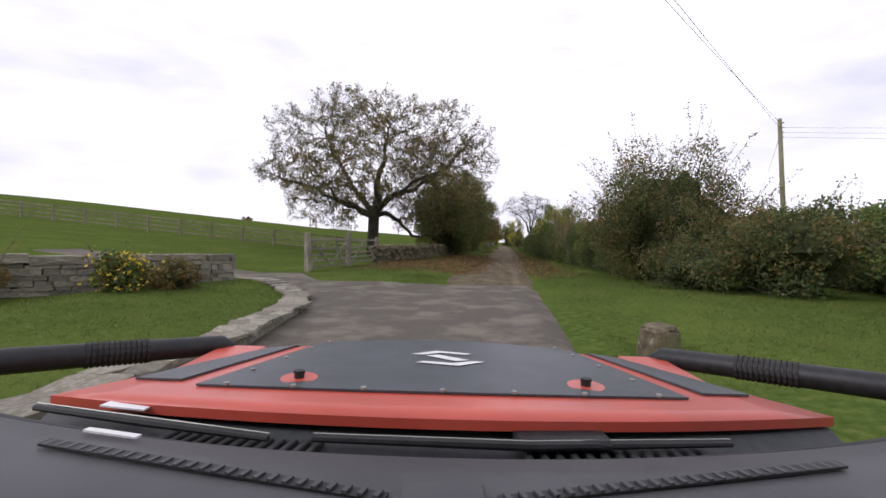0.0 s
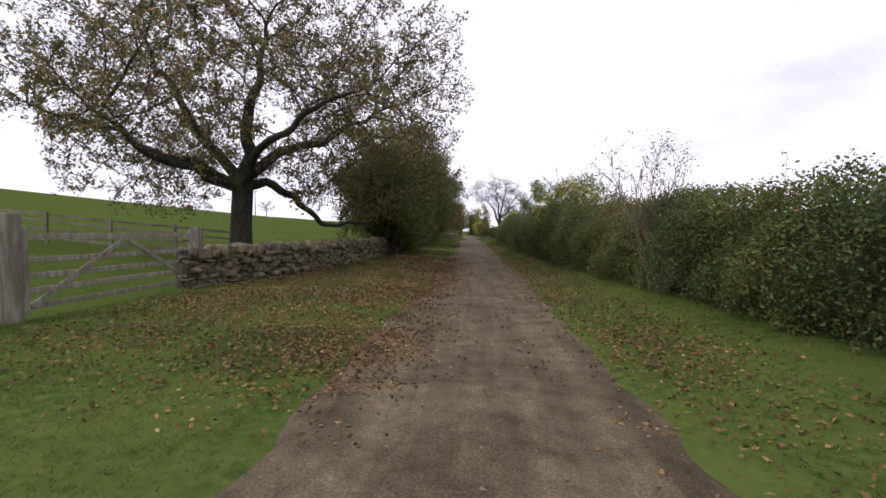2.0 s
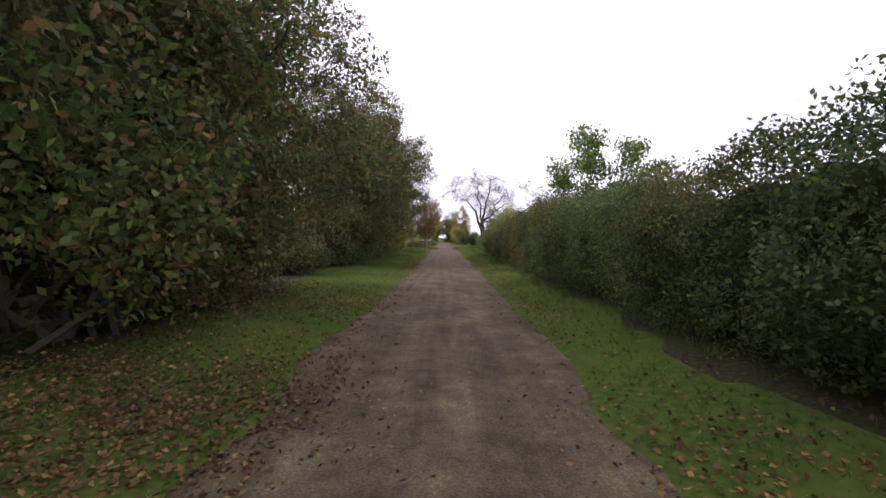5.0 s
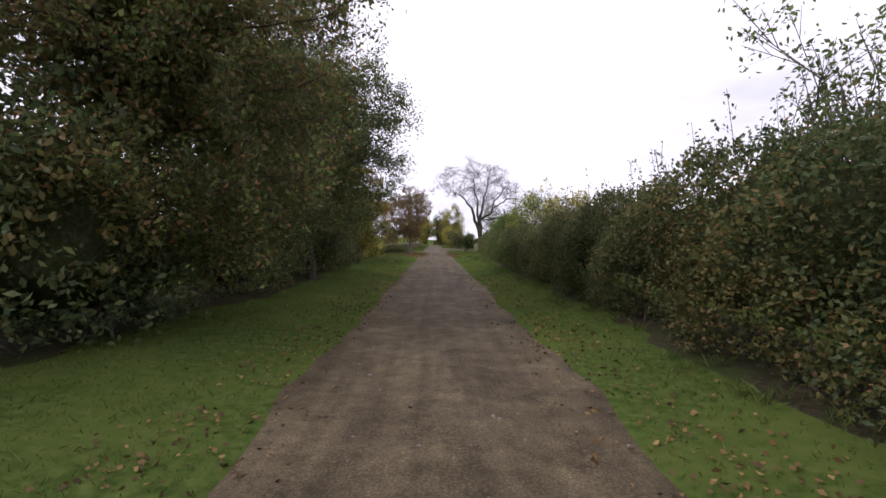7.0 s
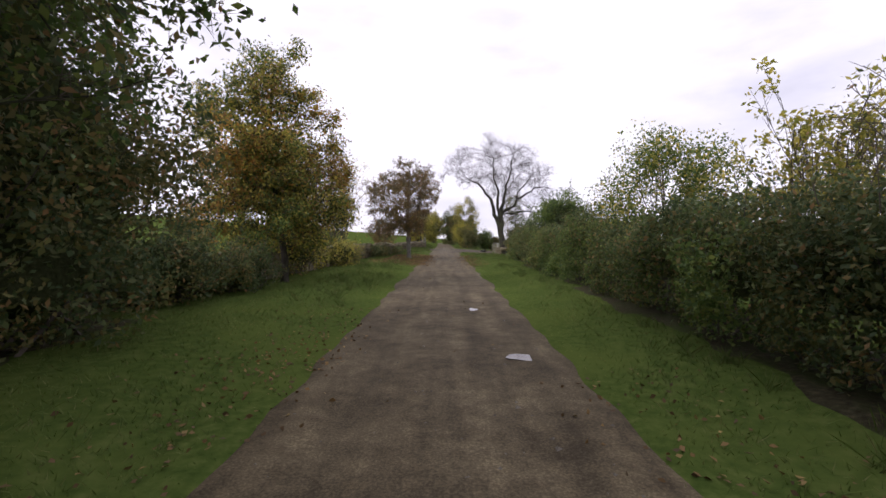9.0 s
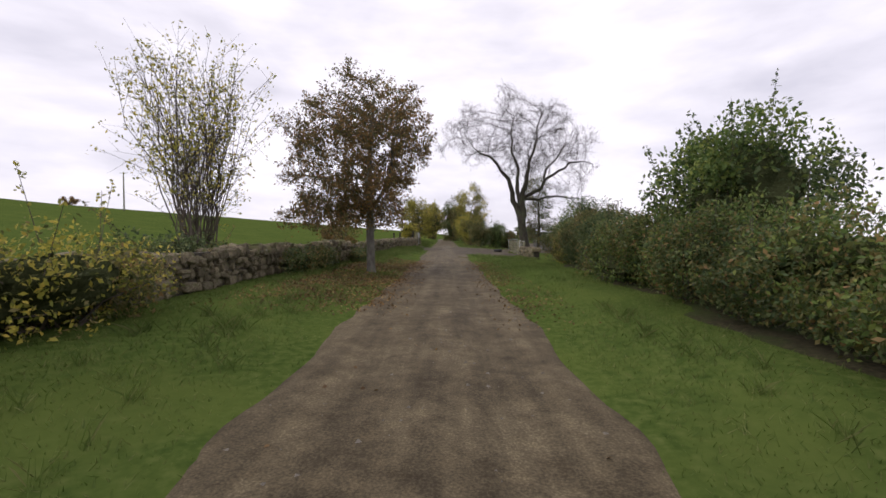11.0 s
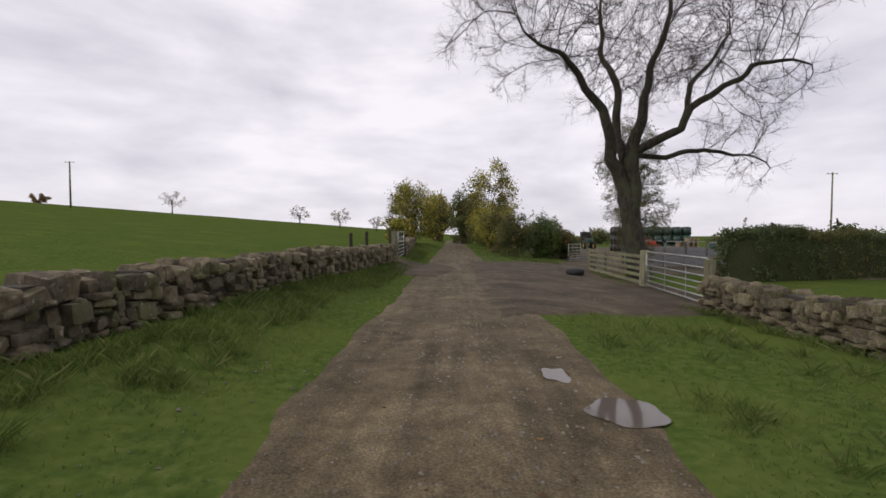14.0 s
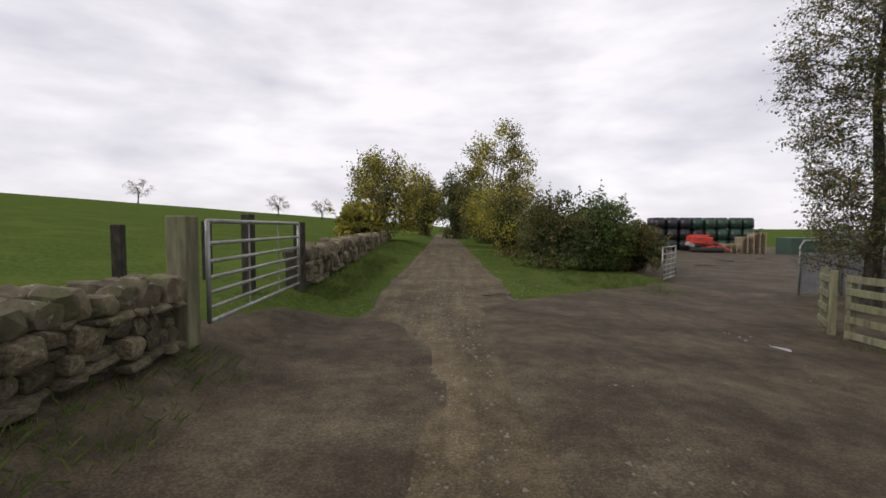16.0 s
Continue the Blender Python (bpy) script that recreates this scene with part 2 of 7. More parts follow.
class Shape:
    """Collects boxes and tubes into one mesh."""

    def __init__(self):
        self.v, self.f = [], []

    def box(self, c, s, m=None, chamfer=0.0):
        bm = bmesh.new()
        bmesh.ops.create_cube(bm, size=1.0)
        for v in bm.verts:
            v.co = Vector((v.co.x * s[0], v.co.y * s[1], v.co.z * s[2]))
        if chamfer:
            bmesh.ops.bevel(bm, geom=bm.edges[:], offset=chamfer, segments=1, affect="EDGES")
        m = Matrix.Translation(c) @ (m or Matrix())
        base = len(self.v)
        bm.verts.index_update()
        self.v += [tuple(m @ v.co) for v in bm.verts]
        self.f += [tuple(base + v.index for v in f.verts) for f in bm.faces]
        bm.free()
        return self

    def tube(self, pts, radii, sides=6, cap=True):
        pts = [Vector(p) for p in pts]
        base = len(self.v)
        ref = None
        for i, p in enumerate(pts):
            d = (pts[min(i + 1, len(pts) - 1)] - pts[max(i - 1, 0)]).normalized()
            if ref is None:
                ref = d.orthogonal().normalized()
            ref = (ref - d * ref.dot(d)).normalized()
            w = d.cross(ref)
            r = radii[i] if isinstance(radii, (list, tuple)) else radii
            for k in range(sides):
                a = 2 * math.pi * k / sides
                self.v.append(tuple(p + (ref * math.cos(a) + w * math.sin(a)) * r))
        for i in range(len(pts) - 1):
            for k in range(sides):
                a, b = base + i * sides + k, base + i * sides + (k + 1) % sides
                self.f.append((a, b, b + sides, a + sides))
        if cap:
            self.f.append(tuple(base + k for k in reversed(range(sides))))
            self.f.append(tuple(base + (len(pts) - 1) * sides + k for k in range(sides)))
        return self

    def to(self, name, mat, parent=None, label="", smooth=False):
        ob = mesh_object(name, self.v, self.f, mat, smooth)
        if parent:
            under(ob, parent, label)
        return ob


def smooth_step(a, b, v):
    t = np.clip((v - a) / (b - a), 0, 1)
    return t * t * (3 - 2 * t)


def waves(x, y, scale, seed):
    """Cheap smooth unevenness between -1 and 1 for arrays."""
    r = np.random.RandomState(seed)
    out = 0
    for k in range(6):
        a, f, ph = r.uniform(0, 2 * math.pi), scale * r.uniform(0.6, 1.9), r.uniform(0, 6.28)
        out = out + np.sin((x * math.cos(a) + y * math.sin(a)) * f + ph)
    return out / 6


def ground_height(x, y):
    x, y = np.asarray(x, float), np.asarray(y, float)
    base = -0.10 * (1 - smooth_step(0, 8, y))
    late = smooth_step(88, 104, y)
    left = (0.16 + 0.26 * late) * smooth_step(1.5, 3.4, -x)
    hill = (0.088 + 0.020 * (1 - smooth_step(110, 200, y))) * np.clip(-x - 8.5, 0, 130) + 0.030 * np.clip(-x - 138, 0, 120) - 0.05 * np.clip(-x - 260, 0, 260)
    right = (0.15 - 0.15 * late) * smooth_step(1.6, 3.2, x)
    fall = -0.075 * late * np.clip(x - 1.5, 0, 4.5) - 0.028 * np.clip(x - 6.0, 0, 260)
    bumps = 0.035 * waves(x, y, 1.7, 3) * smooth_step(1.7, 3.0, np.abs(x)) + 0.25 * waves(x, y, 0.06, 5) * smooth_step(14, 60, np.abs(x))
    start = 1 - smooth_step(9, 15, y)
    left = left * (1 - start * smooth_step(1.2, 2.0, -x) * (1 - smooth_step(5.6, 7.0, -x)))
    return base + left + hill + right + fall + bumps


def gz(x, y):
    return float(ground_height(x, y))


# ---------------------------------------------------------------- ground, lane, yard
def spread(near, far, step, reach, grow=1.14):
    out = list(np.arange(near, far + 1e-6, step))
    s, a = step, near
    lo = []
    while a > near - reach:
        s *= grow
        a -= s
        lo.append(a)
    s, b = step, far
    while b < far + reach:
        s *= grow
        b += s
        out.append(b)
    return np.array(lo[::-1] + out)


def height_grid(name, xs, ys, zfun, mat, keep=None):
    gx, gy = np.meshgrid(xs, ys)
    z = zfun(gx, gy)
    v = np.stack([gx, gy, z], -1).reshape(-1, 3)
    nx, ny = len(xs), len(ys)
    i, j = np.meshgrid(np.arange(nx - 1), np.arange(ny - 1))
    a = (j * nx + i).ravel()
    if keep is not None:
        k = keep(gx, gy)
        cell = k[:-1, :-1] | k[1:, :-1] | k[:-1, 1:] | k[1:, 1:]
        a = a[cell.ravel()]
    f = np.stack([a, a + 1, a + nx + 1, a + nx], -1)
    used = np.unique(f)
    remap = np.zeros(len(v), int)
    remap[used] = np.arange(len(used))
    ob = mesh_object(name, v[used].tolist(), remap[f].tolist(), mat, True)
    return tagged(ob, kind="structure")


def lane_middle(y):
    return -0.15 - 0.35 * np.exp(-((y - 17) / 7.0) ** 2) + 0.15 * smooth_step(30, 50, y) - 0.10 * smooth_step(125, 175, y) * (y - 125) / 12


def lane_half(y):
    return 1.43 + 0.12 * waves(y, y * 0, 0.7, 8) + 0.14 * waves(y, y * 0, 3.2, 9)


APRON_EDGE_X = [-3.2, -3.4, -4.0, -4.7, -5.7, -6.9, -9.5, -16]
APRON_EDGE_Y = [3.0, 5.2, 7.6, 9.3, 10.6, 11.6, 12.4, 12.6]


def apron_inside(x, y):
    """How far, in metres, a place lies inside the asphalt turning place (negative: outside)."""
    front = y - np.interp(-x, [-v for v in APRON_EDGE_X], APRON_EDGE_Y)
    left = np.where(y < 3.0, x + 3.2, 9.0) + 0.0 * x
    back = np.interp(-x, [0.3, 1.9, 3.3, 5.6, 6.3, 7.0, 16], [12.9, 12.7, 12.5, 12.4, 13.2, 14.3, 14.3]) - y
    right = 0.75 - x
    return np.minimum(np.minimum(front, left), np.minimum(back, right))


def yard_inside(x, y):
    near = y - (101.3 + 0.36 * (x - 1.8))
    far = (116.0 + 1.02 * (x - 1.6)) - y
    mouth = np.minimum(np.minimum(near, far), 7.2 - x)
    court = np.minimum(np.minimum(x - 6.4, 75 - x), np.minimum(y - 113.6 - 0.1 * (x - 7), 175 - y))
    bar = np.where(x < 7.8, 121.4 - y, 9)
    court = np.minimum(court, bar)
    gateway = 1.2 * (1 - np.sqrt(((x + 1.5) / 1.45) ** 2 + ((y - 111.2) / 3.2) ** 2)) + 0.25 * waves(x, y, 2.6, 35)
    court = np.maximum(court, gateway)
    return np.maximum(np.minimum(mouth, x - 0.6 + 0.35 * waves(y, x * 0, 0.9, 33) + 0.15 * waves(y, x * 0, 3.0, 34)), court)


def ground_z(x, y):
    z = ground_height(x, y)
    lawn = smooth_step(0.25, 1.1, -apron_inside(x, y)) * (x < -3.0) * (1 - smooth_step(11.2, 12.6, y)) * (1 - smooth_step(7.5, 9.5, -x))
    z = z + 0.12 * lawn
    lane = lane_half(y) - np.abs(x - lane_middle(y))
    z = z - 0.07 * smooth_step(-0.1, 0.3, lane) * (y < 190)
    z = z - 0.07 * smooth_step(-0.1, 0.3, apron_inside(x, y)) - 0.07 * smooth_step(-0.1, 0.4, yard_inside(x, y))
    return z


ground = height_grid("ground", spread(-9, 9, 0.3, 2600), spread(-6, 150, 0.45, 2600), ground_z, M_GRASS)
tagged(ground, "green pasture and grass verges beside the lane", "ground")


def lane_z(x, y):
    off = np.abs(x - lane_middle(y))
    edge = lane_half(y)
    ruts = -0.022 * np.exp(-((off - 0.72) / 0.22) ** 2) + 0.012 * np.exp(-(off / 0.3) ** 2)
    rough = 0.002 * waves(x, y, 6.0, 11) + 0.010 * waves(x, y, 1.1, 12)
    return ground_height(x, y) * 1.0 + ruts + rough - 0.10 * smooth_step(-0.12, 0.3, off - edge) + 0.004 - 0.06 * (1 - smooth_step(11.9, 13.0, y))


lane = height_grid("road", np.arange(-2.4, 2.41, 0.12), np.concatenate([np.arange(11.0, 135, 0.25), np.arange(135, 190, 1.5)]),
                   lambda x, y: lane_z(x + lane_middle(y), y), M_DIRT)
for v in lane.data.vertices:
    v.co.x += float(lane_middle(v.co.y))
tagged(lane, "narrow unsurfaced lane of compacted brown dirt and gravel", "road")

apron = height_grid("pavement", np.arange(-16, 1.2, 0.2), np.arange(-14, 17.0, 0.2),
                    lambda x, y: ground_height(x, y) + 0.006 * waves(x, y, 3.0, 21) + 0.008 - 0.10 * (1 - smooth_step(-0.25, 0.1, apron_inside(x, y))) - 0.05 * smooth_step(13.6, 14.8, y) * (x > -4),
                    M_ASPHALT, lambda x, y: apron_inside(x, y) > -0.3)
tagged(apron, "worn grey asphalt turning place with pale patches", "road surface")

yard = height_grid("yard", np.concatenate([np.arange(-3.6, 10, 0.2), np.arange(10, 76, 1.0)]), np.concatenate([np.arange(99.6, 124, 0.2), np.arange(124, 176, 0.8)]),
                   lambda x, y: ground_height(x, y) + 0.02 * waves(x, y, 2.2, 31) * (x < 12) + 0.020
                   - 0.12 * (1 - smooth_step(-0.3, 0.15, yard_inside(x, y))),
                   M_YARD, lambda x, y: yard_inside(x, y) > -0.4)
tagged(yard, "dark gravel farm entrance and open yard", "road surface")


def shade_mould_inside(x, y):
    """How far a place lies inside the bare strips of leaf mould below hedges and trees, darkened for their shade."""
    rag = 0.45 * waves(x, y, 1.4, 51) + 0.30 * waves(x, y, 4.5, 52)
    foot = np.interp(y, [12, 20, 27, 30, 46, 60, 72, 84, 96], [4.2, 3.7, 3.2, 2.75, 2.65, 2.85, 3.3, 4.2, 5.6])
    right = np.minimum(np.minimum(x - foot, foot + 2.2 - x), np.minimum(y - 13, 96 - y))
    edge = np.interp(y, [33, 38, 44, 47, 52, 60, 66, 76], [3.8, 3.6, 4.2, 4.5, 3.9, 3.8, 4.3, 4.4])
    left = np.minimum(np.minimum(-x - edge, edge + 3.6 + x), np.minimum(y - 33, 64 - y))
    return np.maximum(right, left) + rag


mould = height_grid("shade_mould", np.concatenate([np.arange(-8.6, -2.6, 0.25), np.arange(2.3, 8.4, 0.25)]), np.arange(12, 98, 0.3),
                    lambda x, y: ground_z(x, y) + 0.018 - 0.08 * (1 - smooth_step(-0.1, 0.25, shade_mould_inside(x, y))), M_SHADE_MOULD, lambda x, y: (shade_mould_inside(x, y) > -0.05) & (np.abs(x) > 2.35))
tagged(mould, "bare earth and leaf mould below the hedges, coloured dark for their shade", "ground")


# ---------------------------------------------------------------- plants
def leaf_quads(rng, pts, length, width, flat=0.0):
    """Small folded diamonds, one a leaf, turned at random; flat 1 lays them down."""
    n = len(pts)
    u = rng.normal(size=(n, 3))
    u[:, 2] *= 1 - flat
    u[:, 2] -= 0.35 * (1 - flat)
    u /= np.linalg.norm(u, axis=1)[:, None] + 1e-9
    w = rng.normal(size=(n, 3))
    w[:, 2] *= 1 - 0.9 * flat
    w -= u * (w * u).sum(1)[:, None]
    w /= np.linalg.norm(w, axis=1)[:, None] + 1e-9
    s = rng.uniform(0.65, 1.35, size=(n, 1))
    a, b = u * length * s, w * width * s
    fold = np.cross(u, w) * width * s * 0.35
    return np.stack([pts - a, pts + b + fold, pts + a, pts - b + fold], 1)


def stick_quads(p0, p1, r0, r1):
    """Three-sided tapering sticks from p0 to p1, as an array of quads."""
    d = p1 - p0
    d = d / (np.linalg.norm(d, axis=1)[:, None] + 1e-9)
    ref = np.where(np.abs(d[:, 2:3]) < 0.8, np.array([[0, 0, 1.0]]), np.array([[1.0, 0, 0]]))
    u = np.cross(d, ref)
    u /= np.linalg.norm(u, axis=1)[:, None] + 1e-9
    w = np.cross(d, u)
    r0, r1 = np.reshape(r0, (-1, 1)), np.reshape(r1, (-1, 1))
    ring = [(math.cos(a), math.sin(a)) for a in (0, 2.094, 4.189)]
    out = []
    for k in range(3):
        (c0, s0), (c1, s1) = ring[k], ring[(k + 1) % 3]
        e0, e1 = u * c0 + w * s0, u * c1 + w * s1
        out.append(np.stack([p0 + e0 * r0, p0 + e1 * r0, p1 + e1 * r1, p1 + e0 * r1], 1))
    return np.concatenate(out)


def stick_object(name, p0, p1, r0, mat):
    """Three-sided twigs that taper to a point, joined into one mesh."""
    d = p1 - p0
    d = d / (np.linalg.norm(d, axis=1)[:, None] + 1e-9)
    ref = np.where(np.abs(d[:, 2:3]) < 0.8, np.array([[0, 0, 1.0]]), np.array([[1.0, 0, 0]]))
    u = np.cross(d, ref)
    u /= np.linalg.norm(u, axis=1)[:, None] + 1e-9
    w, r = np.cross(d, u), np.reshape(r0, (-1, 1))
    ring = [p0 + (u * math.cos(a) + w * math.sin(a)) * r for a in (0, 2.094, 4.189)]
    v = np.stack([*ring, p1], 1)
    n = len(v)
    f = (np.arange(n)[:, None, None] * 4 + np.array([[[0, 1, 3], [1, 2, 3], [2, 0, 3]]])).astype(np.int32)
    me = bpy.data.meshes.new(name)
    me.vertices.add(n * 4)
    me.vertices.foreach_set("co", np.ascontiguousarray(v, dtype=np.float32).ravel())
    me.loops.add(n * 9)
    me.loops.foreach_set("vertex_index", f.ravel())
    me.polygons.add(n * 3)
    me.polygons.foreach_set("loop_start", np.arange(0, n * 9, 3, dtype=np.int32))
    me.polygons.foreach_set("loop_total", np.full(n * 3, 3, dtype=np.int32))
    me.materials.append(mat)
    me.update(calc_edges=True)
    return new(name, me)


def clump_points(rng, centres, per, size, squash=0.75):
    pts = np.repeat(centres, per, 0)
    return pts + np.clip(rng.normal(size=pts.shape), -1.7, 1.7) * np.array([size, size, size * squash])


def clear_of_lane(p, x, z0, y=0.0):
    """Which of the points leave the lane free: the traffic keeps the foliage trimmed back, less so higher up."""
    wx, wz = p[:, 0] + x, p[:, 2] + z0
    room = 1.95 - 0.5 * np.clip(wz - 1.0, 0, 4.5)
    return (np.abs(wx) > room) | (wz > 8) | (p[:, 1] + y > 130)


def mass(ob, parent):
    """A part of countless small pieces."""
    under(ob, parent)
    ob["kind"] = "stuff"
    return ob


def curve_points(rng, a, b, n, bow, droop=0.0):
    """A crooked way from a to b."""
    d = b - a
    ln = np.linalg.norm(d)
    side = rng.normal(size=3) * bow * ln
    t = np.linspace(0, 1, n)[:, None]
    p = a + d * t + side * (t * (1 - t)) * 2
    p[:, 2] += droop * ln * (t[:, 0] * (1 - t[:, 0]))
    p[1:-1] += rng.normal(size=(n - 2, 3)) * 0.025 * ln
    return p


def tree(name, x, y, height, fork, radius, crown_c, crown_r, leaf, label, category="tree", leaves=30000, leaf_len=0.07,
         limbs=9, branches=7, twigs=6, bark=M_BARK, seed=1, lean=(0, 0), low=-0.35, bare=0, thin=None, clump=0.22, twig_mat=M_TWIG, group=""):
    """A tree: a forking trunk with limbs, fine twigs, and leaves in clumps at the twigs. crown_c is relative to the foot."""
    rng = np.random.RandomState(seed)
    leaves, leaf_len = int(leaves * 0.72), leaf_len * 1.11
    z0 = gz(x, y) - 0.06
    top = empty(name, x, y, z0, label, category, group)
    wood, fine, tips = Shape(), [], []
    cc, cr = np.array(crown_c, float), np.array(crown_r, float)
    p = curve_points(rng, np.zeros(3), np.array([lean[0], lean[1], fork]), 7, 0.05)
    r = [radius * (1.3 if i == 0 else 1.0) * (1 - 0.30 * i / 6) for i in range(7)]
    wood.tube(p, r, 10)
    golden = math.pi * (3 - math.sqrt(5))
    leaders = []
    if limbs >= 9:
        for k in range(3):
            a = 2.1 * k + rng.uniform(-0.4, 0.4) + seed
            goal = cc + cr * np.array([0.34 * math.cos(a), 0.34 * math.sin(a), 0.62 - 0.12 * k])
            lp = curve_points(rng, p[6 - (k == 2)], goal, 8, 0.10)
            lr = [r[6] * (0.78, 0.66, 0.6)[k] * (1 - 0.72 * j / 7) for j in range(8)]
            wood.tube(lp, lr, 8)
            leaders.append((lp, lr, a))
    for i in range(limbs):
        h = low + (1 - low) * (i + 0.5) / limbs
        a = golden * i + rng.uniform(-0.3, 0.3)
        rr = math.sqrt(max(0.05, 1 - abs(h) ** 2.8))
        target = cc + cr * np.array([rr * math.cos(a), rr * math.sin(a), h]) * rng.uniform(0.72, 0.95)
        if leaders and h > low + 0.22:
            lead = max(leaders, key=lambda q: math.cos(q[2] - a))
            k = min(6, max(0, int(6 * (h - low) / (1 - low) * rng.uniform(0.45, 0.95))))
            start, r0 = lead[0][k], lead[1][k] * rng.uniform(0.55, 0.75)
        else:
            k = int(rng.randint(4, 7))
            start, r0 = p[k], r[k] * rng.uniform(0.38, 0.52)
        lp = curve_points(rng, start, target, 8, 0.16, 0.25 * (1 - h))
        lr = [r0 * (1 - 0.86 * j / 7) for j in range(8)]
        wood.tube(lp, lr, 7)
        for b in range(branches):
            t = 0.28 + 0.72 * (b + rng.uniform(0, 0.9)) / branches
            j = min(int(t * 7), 6)
            s = lp[j] + (lp[j + 1] - lp[j]) * (t * 7 - j)
            out = (s - cc) / cr
            out = out / (np.linalg.norm(out) + 1e-6)
            ld = (lp[j + 1] - lp[j]) / (np.linalg.norm(lp[j + 1] - lp[j]) + 1e-6)
            way = ld * 0.75 + out * 0.75 + rng.normal(size=3) * 0.42
            goal = s + way / np.linalg.norm(way) * np.mean(cr) * rng.uniform(0.28, 0.56)
            rel = (goal - cc) / cr
            far = np.linalg.norm(rel)
            if far > 0.97:
                goal = cc + cr * rel / far * rng.uniform(0.9, 1.0)
            bp = curve_points(rng, s, goal, 6, 0.18, 0.12)
            br0 = max(lr[j] * 0.5, 0.008)
            br = [br0 * (1 - 0.8 * q / 5) for q in range(6)]
            wood.tube(bp, br, 4, False)
            for w in range(twigs):
                t2 = 0.2 + 0.8 * (w + rng.uniform(0, 0.9)) / twigs
                q = min(int(t2 * 5), 4)
                s2 = bp[q] + (bp[q + 1] - bp[q]) * (t2 * 5 - q)
                dirn = (bp[q + 1] - bp[q])
                dirn = 0.6 * dirn / (np.linalg.norm(dirn) + 1e-6) + 0.5 * out + rng.normal(size=3) * 0.45 + np.array([0, 0, 0.15])
                ln = 0.16 * np.mean(cr) * rng.uniform(0.5, 1.4)
                e2 = s2 + dirn / np.linalg.norm(dirn) * ln
                fine.append((s2, e2, max(br[q] * 0.5, 0.006), 0.003))
                tips.append(e2)
                tips.append((s2 + e2) / 2)
                for _ in range(bare):
                    t3 = rng.uniform(0.15, 1)
                    s3 = s2 + (e2 - s2) * t3
                    d3 = (e2 - s2) / ln + rng.normal(size=3) * 0.75 + np.array([0, 0, 0.12])
                    fine.append((s3, s3 + d3 / np.linalg.norm(d3) * ln * rng.uniform(0.3, 0.8), 0.008, 0.004))
    wood.to("trunk", bark, top, smooth=True)
    fa = np.array([np.concatenate([a, b, [r0, r1]]) for a, b, r0, r1 in fine])
    fa = fa[clear_of_lane(fa[:, 3:6], x, z0, y)]
    mass(stick_object("twig_work", fa[:, :3], fa[:, 3:6], fa[:, 6], twig_mat), top)
    if leaves:
        tips = np.array(tips)
        if thin:
            tips = tips[rng.uniform(size=len(tips)) < thin]
        per = max(1, leaves // len(tips))
        pts = clump_points(rng, tips, per, clump * np.mean(cr) * 0.45)
        pts = pts[clear_of_lane(pts, x, z0, y) & (pts[:, 2] > 0.15)]
        mats = leaf if isinstance(leaf, list) else [leaf]
        sel = waves(pts[:, 0], pts[:, 1] + pts[:, 2] * 0.8, 1.1, seed + 5) + rng.normal(size=len(pts)) * 0.25
        cuts = np.quantile(sel, np.linspace(0, 1, len(mats) + 1))
        for k, m in enumerate(mats):
            q = pts[(sel >= cuts[k]) & (sel <= cuts[k + 1] if k == len(mats) - 1 else sel < cuts[k + 1])]
            mass(quad_object("crown", leaf_quads(rng, q, leaf_len, leaf_len * 0.55), m), top)
    return top


def lobes_in(rng, c, r, n, size, low=-0.4, flat=0.6, inner=0.25):
    """Leaf pads spread over a crown: rows of a centre and three radii."""
    out = []
    golden = math.pi * (3 - math.sqrt(5))
    for i in range(n):
        h = low + (1 - low) * (i + 0.5) / n
        a = golden * i + rng.uniform(-0.25, 0.25)
        rr = math.sqrt(max(0.02, 1 - h * h))
        k = rng.uniform(0.72, 0.93) if rng.uniform() > inner else rng.uniform(0.3, 0.65)
        s = size * rng.uniform(0.7, 1.3)
        out.append((np.array(c) + np.array(r) * np.array([rr * math.cos(a), rr * math.sin(a), h]) * k, np.array([s, s, s * flat])))
    return out


